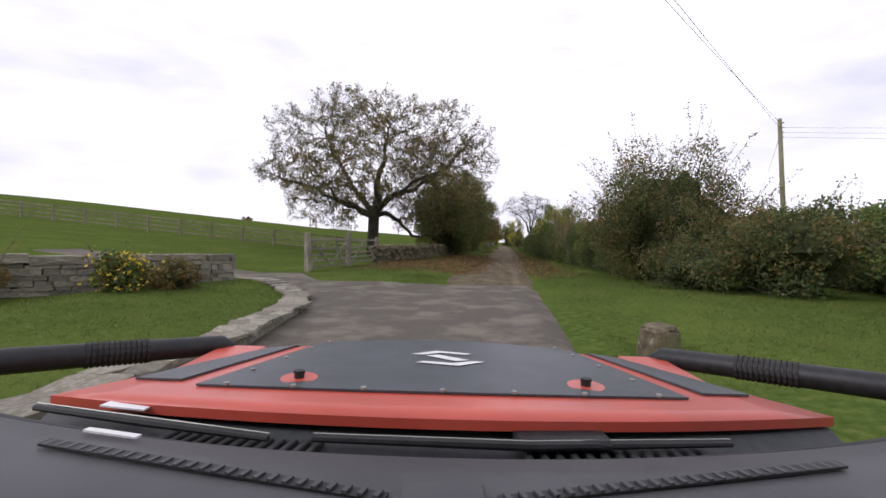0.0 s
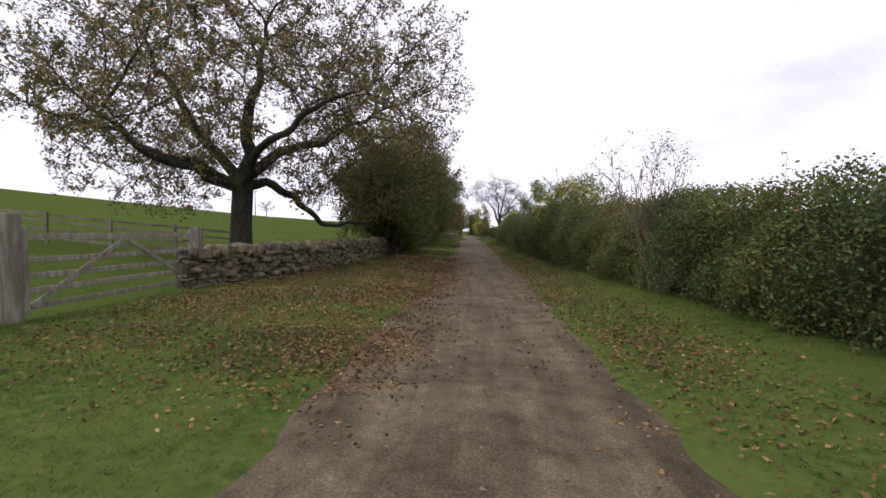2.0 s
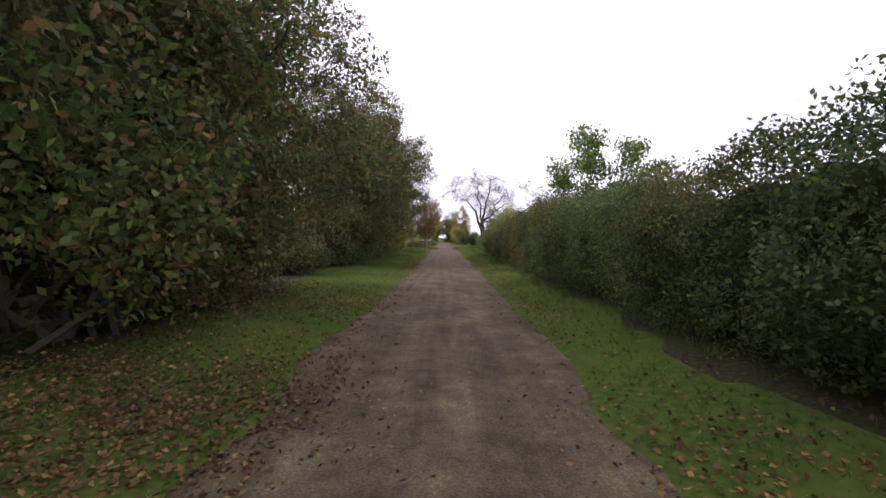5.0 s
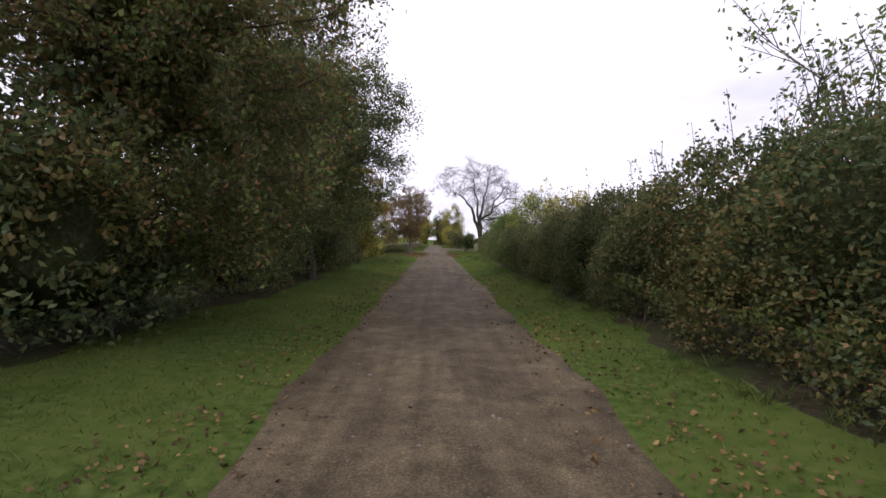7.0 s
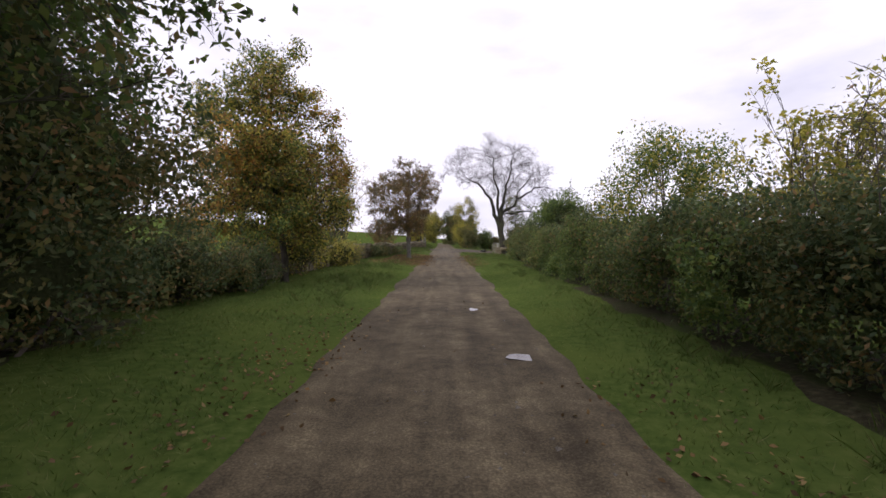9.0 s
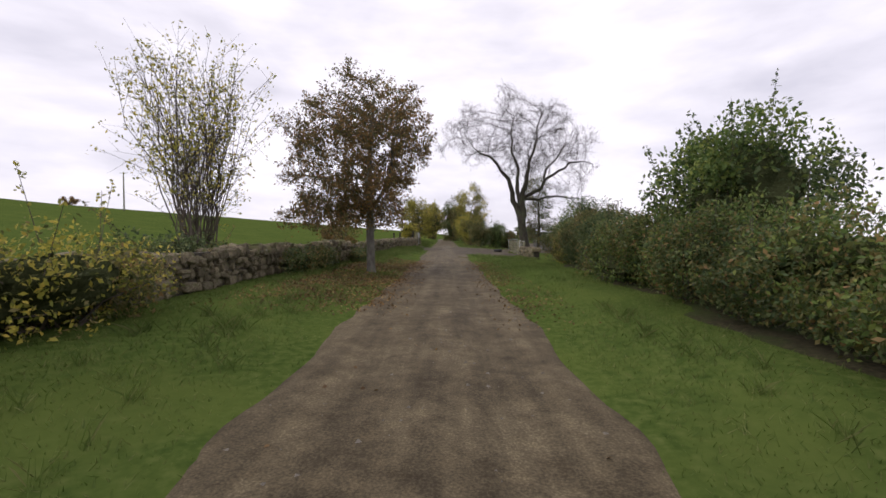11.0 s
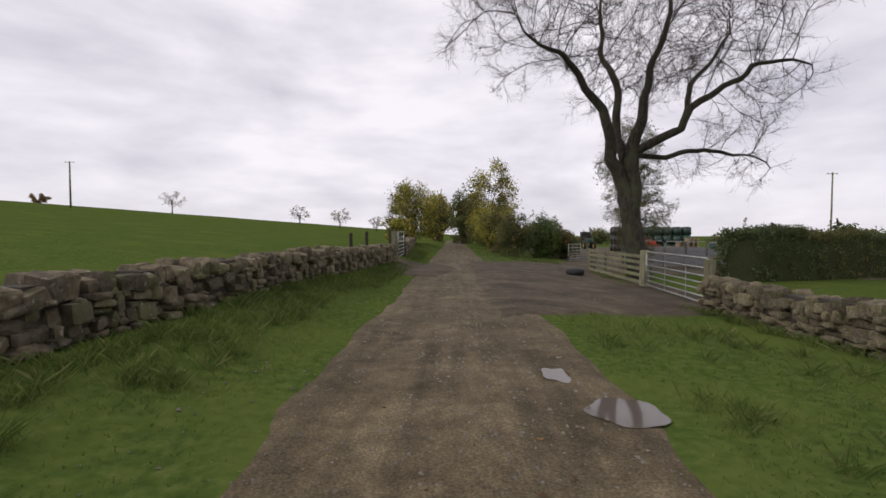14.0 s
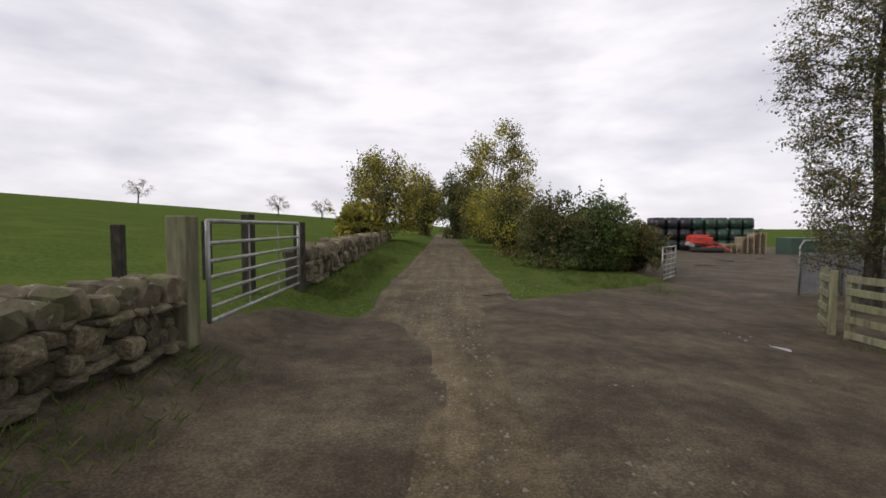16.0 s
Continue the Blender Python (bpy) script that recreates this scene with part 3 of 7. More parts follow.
def grown_tree(name, x, y, trunk, limbs, lobes, leaf, label, category="tree", food=2600, step=0.22, leaves=60000, leaf_len=0.045, tip=0.006, power=2.4,
               bark=M_BARK, twig_mat=M_TWIG, seed=1, twigs=3, twig_len=0.35, fork=1, clump=0.12, droop=0.0, turn_up=0.1, group="", sparse=1.0, sides=9, inner=0):
    """A tree whose branches grow towards the places where leaves want to be. trunk, limbs: lines of (x, y, z, radius) from the foot;
    lobes: the crown's leaf pads."""
    rng = np.random.RandomState(seed)
    z0 = gz(x, y) - 0.06
    top = empty(name, x, y, z0, label, category, group)
    pos, par, given = [], [], []

    def add_line(line, join):
        line = np.array(line, float)
        last = join
        ph, run = rng.uniform(0, 6.28, 6), 0.0
        for k in range(len(line) - 1):
            n = max(1, int(np.linalg.norm(line[k + 1, :3] - line[k, :3]) / step))
            for j in range(0 if k == 0 and join < 0 else 1, n + 1):
                if k > 0 and j == 0:
                    continue
                p = line[k] + (line[k + 1] - line[k]) * j / n
                run += step
                amp = 0.085 * min(1.0, run / 1.2) * (join >= 0)
                wob = np.array([math.sin(2.3 * run + ph[0]) + 0.5 * math.sin(5.1 * run + ph[3]), math.sin(1.9 * run + ph[1]) + 0.5 * math.sin(4.3 * run + ph[4]), math.sin(2.7 * run + ph[2]) + 0.5 * math.sin(5.9 * run + ph[5])]) * amp
                pos.append(p[:3] + wob)
                par.append(last)
                given.append(p[3])
                last = len(pos) - 1

    add_line(trunk, -1)
    for line in limbs:
        d = np.linalg.norm(np.array(pos) - np.array(line[0][:3]), axis=1)
        add_line(line, int(d.argmin()))
    start = len(pos)
    vol = np.array([np.prod(r) for _, r in lobes]) ** 0.7
    pick = rng.choice(len(lobes), food, p=vol / vol.sum())
    v = rng.normal(size=(food, 3))
    v /= np.linalg.norm(v, axis=1)[:, None]
    v *= rng.uniform(0.15, 1, (food, 1)) ** 0.5
    lc, lr = np.array([c for c, _ in lobes]), np.array([r for _, r in lobes])
    goal = lc[pick] + v * lr[pick]
    goal = goal[(goal[:, 2] > 0.3) & clear_of_lane(goal, x, z0, y)]
    p = np.array(pos)
    d2 = ((goal[:, None] - p[None]) ** 2).sum(2)
    near, dist = d2.argmin(1), np.sqrt(d2.min(1))
    alive = np.ones(len(goal), bool)
    kids = {}
    for it in range(170):
        act = np.nonzero(alive & (dist < 40))[0]
        if not len(act):
            break
        to = goal[act] - np.array(pos)[near[act]]
        to /= np.linalg.norm(to, axis=1)[:, None] + 1e-9
        order = np.argsort(near[act], kind="stable")
        nn = near[act][order]
        heads, first = np.unique(nn, return_index=True)
        sums = np.add.reduceat(to[order], first, axis=0)
        fresh = []
        for h, s in zip(heads, sums):
            s = s / (np.linalg.norm(s) + 1e-9)
            back = pos[h] - pos[par[h]] if par[h] >= 0 else np.array([0, 0, 1.0])
            back = back / (np.linalg.norm(back) + 1e-9)
            s = s + 0.35 * back + rng.normal(size=3) * 0.22 + np.array([0, 0, turn_up])
            s /= np.linalg.norm(s)
            if any(np.dot(s, q) > 0.93 for q in kids.get(h, ())) or len(kids.get(h, ())) > 3:
                continue
            kids.setdefault(h, []).append(s)
            pos.append(pos[h] + s * step)
            par.append(int(h))
            given.append(0.0)
            fresh.append(len(pos) - 1)
        if not fresh:
            break
        fp = np.array([pos[k] for k in fresh])
        ids = np.nonzero(alive)[0]
        d = np.sqrt(((goal[ids][:, None] - fp[None]) ** 2).sum(2))
        m, j = d.min(1), d.argmin(1)
        closer = m < dist[ids]
        dist[ids[closer]] = m[closer]
        near[ids[closer]] = np.array(fresh)[j[closer]]
        alive &= dist > step * 1.35
    p, n = np.array(pos), len(pos)
    par_a = np.array(par)
    # ease the zigzag out of the young wood
    for _ in range(2):
        acc, cnt = np.zeros((n, 3)), np.zeros(n)
        np.add.at(acc, par_a[1:], p[1:])
        np.add.at(cnt, par_a[1:], 1)
        q = p.copy()
        ok = (cnt == 1) & (np.arange(n) >= start)
        q[ok] = 0.5 * p[ok] + 0.25 * acc[ok] + 0.25 * p[par_a[ok]]
        p = q
    area = np.zeros(n)
    rad = np.zeros(n)
    child = [[] for _ in range(n)]
    for k in range(n - 1, -1, -1):
        rad[k] = max(area[k], tip ** power) ** (1 / power)
        if par[k] >= 0:
            area[par[k]] += rad[k] ** power
            child[par[k]].append(k)
    g = np.array(given)
    rad = np.where(g > 0, g, np.minimum(rad, 0.16))
    for k in range(start, n):
        rad[k] = min(rad[k], 0.92 * rad[par[k]] + 0.001)
    wood = Shape()
    stack = [(0, None)]
    while stack:
        k, pre = stack.pop()
        pts, rr = ([p[pre]], [min(rad[pre], rad[k] * 1.25)]) if pre is not None else ([], [])
        while True:
            pts.append(p[k])
            rr.append(rad[k])
            if not child[k]:
                break
            best = max(child[k], key=lambda c: rad[c])
            stack += [(c, k) for c in child[k] if c != best]
            k = best
        if len(pts) > 1:
            wood.tube(pts, rr, sides if rr[0] > 0.12 else (6 if rr[0] > 0.04 else 4), False)
    wood.to("trunk", bark, top, smooth=True)
    ends = np.nonzero((rad < tip * 2.6) & (np.arange(n) >= start))[0]
    a = np.repeat(p[ends], twigs, 0)
    dirn = np.repeat(p[ends] - p[par_a[ends]], twigs, 0) / step
    dirn = dirn + rng.normal(size=dirn.shape) * 0.55 + np.array([0, 0, turn_up - droop])
    dirn /= np.linalg.norm(dirn, axis=1)[:, None]
    b = a + dirn * twig_len * rng.uniform(0.5, 1.3, (len(a), 1))
    sets = [(a, b, np.full(len(a), tip * 0.8))]
    for _ in range(fork):
        t3 = rng.uniform(0.25, 0.9, (len(a), 1))
        s3 = a + (b - a) * t3
        d3 = dirn + rng.normal(size=dirn.shape) * 0.6 + np.array([0, 0, turn_up])
        d3 /= np.linalg.norm(d3, axis=1)[:, None]
        sets.append((s3, s3 + d3 * twig_len * rng.uniform(0.3, 0.8, (len(a), 1)), np.full(len(a), tip * 0.6)))
    a2, b2, ra = (np.concatenate(q) for q in zip(*sets))
    free = clear_of_lane(b2, x, z0, y)
    a2, b2, ra = a2[free], b2[free], ra[free]
    mass(stick_object("twig_work", a2, b2, ra, twig_mat), top)
    if leaves:
        keep = rng.uniform(size=len(b2)) < sparse
        a3, b3 = a2[keep], b2[keep]
        pick = rng.randint(0, len(b3), leaves)
        pts = a3[pick] + (b3[pick] - a3[pick]) * rng.uniform(0.15, 1.1, (leaves, 1)) + np.clip(rng.normal(size=(leaves, 3)), -1.8, 1.8) * clump
        pts = pts[clear_of_lane(pts, x, z0, y) & (pts[:, 2] > 0.12)]
        mats = leaf if isinstance(leaf, list) else [leaf]
        sel = waves(pts[:, 0], pts[:, 1] + pts[:, 2] * 0.8, 1.1, seed + 5) + rng.normal(size=len(pts)) * 0.3
        cuts = np.quantile(sel, np.linspace(0, 1, len(mats) + 1))
        cuts[-1] += 1
        for k, m in enumerate(mats):
            q = pts[(sel >= cuts[k]) & (sel < cuts[k + 1])]
            mass(quad_object("crown", leaf_quads(rng, q, leaf_len, leaf_len * 0.55), m), top)
        if inner:
            mid = lc.mean(0)
            q = mid + (goal[rng.randint(0, len(goal), inner)] - mid) * rng.uniform(0.15, 0.66, (inner, 1))
            q = q[clear_of_lane(q, x, z0, y)]
            mass(quad_object("inner_crown", leaf_quads(rng, q, leaf_len * 1.9, leaf_len * 1.25), mats[0]), top)
    return top


def hedge(name, y0, y1, x0, depth, high, leaf, label, leaves=40000, leaf_len=0.042, seed=1, shoots=25, stems=30, lift=0.25, lump=0.3, side=1, category="hedge", x1=None, shoot_len=0.7, gappy=9.0):
    """A run of hedge along the lane. x0..x1: its face at both ends; side 1: it stands to the right of its face."""
    rng = np.random.RandomState(seed)
    leaves, leaf_len = int(leaves * 0.78), leaf_len * 0.92
    x1 = x0 if x1 is None else x1
    ym = (y0 + y1) / 2
    xm = (x0 + x1) / 2 + side * depth / 2
    z0 = gz(xm, ym)
    top = empty(name, xm, ym, z0, label, category)

    def face(y):
        return x0 + (x1 - x0) * (y - y0) / (y1 - y0)

    def crest(y):
        hh = np.interp(y, np.linspace(y0, y1, len(high)), high)
        return hh + lump * 0.6 * waves(y, y * 0, 1.9, seed + 2) + lump * 0.25 * waves(y, y * 0, 6.0, seed + 4)

    def surface_points(n, far):
        y = rng.uniform(y0, y1, n)
        h = crest(y)
        kind = rng.uniform(size=n)
        s = rng.uniform(size=n)
        bulge = lump * (0.75 * waves(y, s * h * 1.2, 2.3, seed + 7) + 0.4 * waves(y, s * h, 6.0, seed + 9))
        inset = rng.exponential(0.10, n) if far is None else rng.uniform(0, far, n)
        z = lift + s * (h - lift)
        shoulder = 0.45 * np.clip((s - 0.7) / 0.3, 0, 1) ** 2 * depth * 0.5
        under_cut = 0.14 * np.clip((0.22 - s) / 0.22, 0, 1)
        dx = -bulge + inset + shoulder + under_cut
        onto = kind > 0.68
        back = kind > 0.92
        dx = np.where(onto, rng.uniform(0.1, depth - 0.1, n), dx)
        z = np.where(onto, h - rng.exponential(0.14, n) + lump * 0.5 * waves(y, dx * 2.5, 2.5, seed + 3), z)
        z = np.where(back, lift + s * (h - lift), z)
        dx = np.where(back, depth - inset, dx)
        x = face(y) + side * dx
        g = ground_height(x, y)
        return np.stack([x - xm, y - ym, g - z0 + np.maximum(z, 0.05)], 1)

    mats = leaf if isinstance(leaf, list) else [leaf]
    pts = surface_points(leaves // 12, None)
    pts = np.repeat(pts, 12, 0)
    pts = pts + np.clip(rng.normal(size=pts.shape), -2, 2) * np.array([0.075, 0.085, 0.075])
    pts = pts[pts[:, 2] > 0.03]
    thin_patch = waves(pts[:, 1] + ym, pts[:, 2] * 0, 1.5, seed + 21) > gappy + 0.9 * np.abs(pts[:, 2] - 0.75)
    pts = pts[~thin_patch]
    sel = waves(pts[:, 1], pts[:, 2] * 1.3 + pts[:, 0], 0.8, seed + 15) + rng.normal(size=len(pts)) * 0.22
    cuts = np.quantile(sel, np.linspace(0, 1, len(mats) + 1))
    cuts[-1] += 1
    for k, m in enumerate(mats):
        q = pts[(sel >= cuts[k]) & (sel < cuts[k + 1])]
        mass(quad_object("foliage", leaf_quads(rng, q, leaf_len, leaf_len * 0.55), m), top)
    # an opaque dark core, added to stop light and sky showing through the leaves
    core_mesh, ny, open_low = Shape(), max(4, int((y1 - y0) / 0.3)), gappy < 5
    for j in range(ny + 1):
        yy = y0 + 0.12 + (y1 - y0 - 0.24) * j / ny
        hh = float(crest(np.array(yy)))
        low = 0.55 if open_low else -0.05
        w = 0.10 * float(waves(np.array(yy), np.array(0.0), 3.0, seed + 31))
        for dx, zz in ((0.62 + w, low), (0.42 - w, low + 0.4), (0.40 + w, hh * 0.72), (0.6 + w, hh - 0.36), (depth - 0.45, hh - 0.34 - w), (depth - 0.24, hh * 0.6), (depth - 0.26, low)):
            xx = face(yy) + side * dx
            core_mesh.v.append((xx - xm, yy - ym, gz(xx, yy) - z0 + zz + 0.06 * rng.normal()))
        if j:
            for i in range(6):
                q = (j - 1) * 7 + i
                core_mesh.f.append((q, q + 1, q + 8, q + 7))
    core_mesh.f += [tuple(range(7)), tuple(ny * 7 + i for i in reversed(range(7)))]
    core_mesh.to("hedge_light_block", M_LIGHT_BLOCK, top)
    st = []
    for _ in range(stems):
        yy = rng.uniform(y0, y1)
        xx = face(yy) + side * rng.uniform(0.3, depth - 0.2)
        g = gz(xx, yy) - z0 - 0.05
        a = np.array([xx - xm, yy - ym, g])
        b = a + np.array([rng.normal() * 0.3, rng.normal() * 0.35, float(crest(np.array(yy))) * rng.uniform(0.6, 0.95)])
        m = (a + b) / 2 + rng.normal(size=3) * 0.08
        r = rng.uniform(0.012, 0.035)
        st += [(a, m, r, r * 0.7), (m, b, r * 0.7, 0.005)]
    tipsp = []
    for _ in range(shoots):
        yy = rng.uniform(y0, y1)
        xx = face(yy) + side * rng.uniform(0.15, depth - 0.1)
        a = np.array([xx - xm, yy - ym, gz(xx, yy) - z0 + float(crest(np.array(yy))) - 0.25])
        ln = shoot_len * rng.uniform(0.4, 1.3)
        b = a + np.array([rng.normal() * 0.18 * ln, rng.normal() * 0.18 * ln, ln])
        st.append((a, b, 0.006, 0.003))
        k = int(14 * ln) + 3
        t = rng.uniform(0.2, 1, (k, 1))
        tipsp.append(a + (b - a) * t + rng.normal(size=(k, 3)) * 0.035)
    if st:
        fa = np.array([np.concatenate([a, b, [r0, r1]]) for a, b, r0, r1 in st])
        mass(quad_object("stem_work", stick_quads(fa[:, :3], fa[:, 3:6], fa[:, 6], fa[:, 7]), M_TWIG), top)
    if tipsp:
        q = np.concatenate(tipsp)
        mass(quad_object("shoot_foliage", leaf_quads(rng, q, leaf_len * 0.95, leaf_len * 0.5), mats[-1]), top)
    return top


def bush(name, x, y, r, high, leaf, label, leaves=15000, leaf_len=0.045, seed=1, shoots=10, lift=0.1, category="bush", ry=None, shoot_len=0.6, twiggy=20, dense=True):
    """A rounded shrub of many lumps, with stems inside and loose shoots."""
    rng = np.random.RandomState(seed)
    leaves, leaf_len = int(leaves * 0.58), leaf_len * 1.0
    z0 = gz(x, y) - 0.03
    top = empty(name, x, y, z0, label, category)
    ry = ry or r
    k = 60
    d = rng.normal(size=(k, 3))
    d /= np.linalg.norm(d, axis=1)[:, None]
    rad = rng.uniform(0.55, 0.92, (k, 1))
    c = np.array([0, 0, lift + (high - lift) * 0.46]) + d * rad * np.array([r, ry, (high - lift) * 0.56])
    c[:, 2] = np.maximum(c[:, 2], lift + 0.15)
    size = rng.uniform(0.10, 0.2, k) * (r + ry + high) / 2.2
    idx = rng.randint(0, k, leaves)
    v = rng.normal(size=(leaves, 3))
    v /= np.linalg.norm(v, axis=1)[:, None]
    pts = c[idx] + v * (size[idx] * rng.uniform(0.55, 1.12, leaves))[:, None]
    pts = pts[(pts[:, 2] > lift * rng.uniform(0.3, 1.2, len(pts))) & clear_of_lane(pts, x, z0, y)]
    mats = leaf if isinstance(leaf, list) else [leaf]
    sel = waves(pts[:, 0] + pts[:, 1], pts[:, 2], 1.6, seed + 5) + rng.normal(size=len(pts)) * 0.25
    cuts = np.quantile(sel, np.linspace(0, 1, len(mats) + 1))
    cuts[-1] += 1
    for i, m in enumerate(mats):
        q = pts[(sel >= cuts[i]) & (sel < cuts[i + 1])]
        mass(quad_object("foliage", leaf_quads(rng, q, leaf_len, leaf_len * 0.55), m), top)
    # opaque lump added inside to block light; inner shade is in its colour
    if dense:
        light_block = Shape()
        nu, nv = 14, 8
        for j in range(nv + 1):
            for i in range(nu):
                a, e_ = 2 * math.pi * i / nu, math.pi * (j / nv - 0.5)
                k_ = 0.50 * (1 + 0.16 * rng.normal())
                light_block.v.append((r * k_ * math.cos(a) * math.cos(e_), ry * k_ * math.sin(a) * math.cos(e_), max(lift * 0.5, lift + (high - lift) * 0.44 + (high - lift) * 0.62 * k_ * math.sin(e_))))
        light_block.f = [(j * nu + i, j * nu + (i + 1) % nu, (j + 1) * nu + (i + 1) % nu, (j + 1) * nu + i) for j in range(nv) for i in range(nu)]
        ok_ = clear_of_lane(np.array(light_block.v), x, z0, y)
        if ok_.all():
            light_block.to("core", M_LIGHT_BLOCK, top)
    st, tipsp = [], []
    for i in range(twiggy):
        a = np.array([rng.normal() * 0.12 * r, rng.normal() * 0.12 * ry, 0.0])
        b = c[rng.randint(0, k)]
        m = (a + b) / 2 + rng.normal(size=3) * 0.1
        q = 0.012 + 0.012 * high / 2
        st += [(a, m, q, q * 0.7), (m, b, q * 0.7, 0.006)]
    for i in range(shoots):
        j = rng.randint(0, k)
        a = c[j]
        ln = shoot_len * rng.uniform(0.5, 1.3) + size[j]
        dv = d[j] * np.array([0.6, 0.6, 0.4]) + np.array([0, 0, 0.7]) + rng.normal(size=3) * 0.2
        b = a + dv / np.linalg.norm(dv) * ln
        st.append((a, b, 0.007, 0.003))
        n = int(18 * ln) + 3
        t = rng.uniform(0.3, 1, (n, 1))
        tipsp.append(a + (b - a) * t + rng.normal(size=(n, 3)) * 0.04)
    fa = np.array([np.concatenate([a, b, [r0, r1]]) for a, b, r0, r1 in st])
    mass(quad_object("stem_work", stick_quads(fa[:, :3], fa[:, 3:6], fa[:, 6], fa[:, 7]), M_TWIG), top)
    if tipsp:
        mass(quad_object("shoot_foliage", leaf_quads(rng, np.concatenate(tipsp), leaf_len * 0.95, leaf_len * 0.5), mats[-1]), top)
    return top


# ---------------------------------------------------------------- trees and hedges along the lane
def lobe_set(seed, *args, **kw):
    return lobes_in(np.random.RandomState(seed), *args, **kw)


grown_tree("oak_tree", -9.1, 29.0, [(0, 0, -0.2, 0.54), (0.02, 0, 0.4, 0.43), (0.05, 0, 1.6, 0.38), (0.1, 0.1, 3.2, 0.38)],
           [[(0.1, 0.1, 3.2, 0.30), (0.3, 0.1, 4.2, 0.25), (0.45, -0.1, 5.2, 0.20), (0.8, -0.3, 6.3, 0.16), (0.9, -0.2, 7.4, 0.12), (1.2, 0.0, 8.4, 0.08), (1.1, 0.2, 9.4, 0.05)],
            [(0.1, 0.1, 2.9, 0.20), (0.8, 0.3, 3.15, 0.17), (1.5, 0.6, 2.85, 0.15), (1.75, 1.3, 2.5, 0.13), (2.2, 2.2, 1.75, 0.11), (2.6, 2.9, 1.5, 0.085), (3.3, 3.9, 1.6, 0.06), (4.1, 5.2, 2.0, 0.03)],
            [(0.1, 0.1, 3.2, 0.24), (0.9, 0.4, 4.1, 0.19), (1.9, 1.2, 4.6, 0.16), (2.6, 2.0, 5.1, 0.14), (3.4, 2.8, 5.8, 0.11), (4.2, 3.4, 6.4, 0.08), (5.0, 4.0, 7.0, 0.05)],
            [(0.1, 0.1, 3.1, 0.24), (-0.6, -0.2, 4.0, 0.19), (-1.3, -0.5, 5.0, 0.16), (-2.0, -0.6, 6.2, 0.12), (-2.6, -0.8, 7.4, 0.08), (-3.0, -0.9, 8.4, 0.05)],
            [(0.08, 0.1, 3.0, 0.20), (-1.0, -0.3, 3.5, 0.16), (-2.2, -0.9, 4.0, 0.13), (-3.6, -1.4, 4.7, 0.10), (-4.9, -1.7, 5.2, 0.07), (-6.0, -2.0, 5.4, 0.04)],
            [(0.08, 0.05, 2.8, 0.17), (-0.5, -1.2, 3.2, 0.14), (-1.0, -2.6, 3.5, 0.11), (-1.3, -3.8, 4.1, 0.08), (-1.5, -4.8, 4.5, 0.04)],
            [(0.1, 0.1, 3.0, 0.18), (1.0, -1.0, 3.7, 0.15), (2.2, -2.0, 4.3, 0.12), (3.6, -2.6, 4.9, 0.09), (4.9, -3.0, 5.4, 0.05)]],
           lobe_set(4, (0.4, 0.3, 6.0), (7.9, 6.8, 5.0), 46, 1.7, low=-0.5, flat=0.6, inner=0.22)
           + lobe_set(5, (0.0, 0.2, 3.9), (6.2, 5.6, 1.6), 16, 1.15, low=-0.8, flat=0.65, inner=0.5)
           + [(np.array(c), np.array([1.5, 1.5, 1.0])) for c in ((5.3, 3.8, 8.0), (6.3, 3.0, 6.8), (4.0, 3.0, 9.2), (5.8, 5.2, 5.6), (6.6, 1.0, 7.4), (7.2, 0.0, 7.9), (6.6, -1.5, 8.8), (7.4, 1.5, 6.6), (7.0, 2.5, 5.4), (5.0, -1.5, 9.6), (0.6, -0.5, 10.7), (-1.5, 0.5, 10.4), (2.5, 0.2, 10.3), (-3.0, -0.6, 9.8), (0.0, 2.0, 9.6))]
           + [(np.array(c), np.array([0.9, 0.9, 0.8])) for c in ((2.4, 2.4, 3.0), (3.2, 3.4, 2.6), (3.9, 4.6, 3.2), (2.0, 1.4, 3.9), (4.6, 5.0, 2.2), (3.0, 1.8, 4.0), (4.2, 3.0, 4.2), (-2.3, -1.7, 2.6), (-3.5, -1.5, 2.9), (-1.2, -2.2, 2.4), (-4.6, -2.0, 3.3), (-0.4, -3.2, 2.7))], [L_OAK, L_OLIVE, L_OAK, L_OLIVE, L_OLIVE],
           "large spreading oak with thinning brown-green autumn leaves behind the wall", food=3900, step=0.25, leaves=82000, leaf_len=0.054, seed=4, twigs=3, twig_len=0.42, clump=0.08, tip=0.009, power=2.2, sparse=0.55)
bush("hawthorn_thicket", -4.9, 36.6, 2.7, 6.2, [L_OLIVE, L_GREEN, L_OLIVE], "dense dark olive hawthorn thicket over the dry stone wall", 84000, 0.055, 11, 14, 0.2, ry=3.8, category="thicket", twiggy=40)
grown_tree("lane_maple", -5.0, 39.3, [(0, 0, -0.2, 0.22), (0.05, 0, 1.0, 0.17), (0.15, 0, 2.2, 0.15), (0.3, 0, 4.2, 0.10), (0.4, 0, 6.0, 0.05)], [],
           lobe_set(12, (0.4, 0, 4.4), (3.3, 3.6, 3.7), 44, 1.0, low=-0.9, flat=0.75, inner=0.3), [L_OLIVE, L_GREEN, L_OLIVE], "broad olive-green field maple crowding the lane",
           food=1300, step=0.2, leaves=50000, leaf_len=0.046, seed=12, clump=0.10, twig_len=0.35, inner=6000)
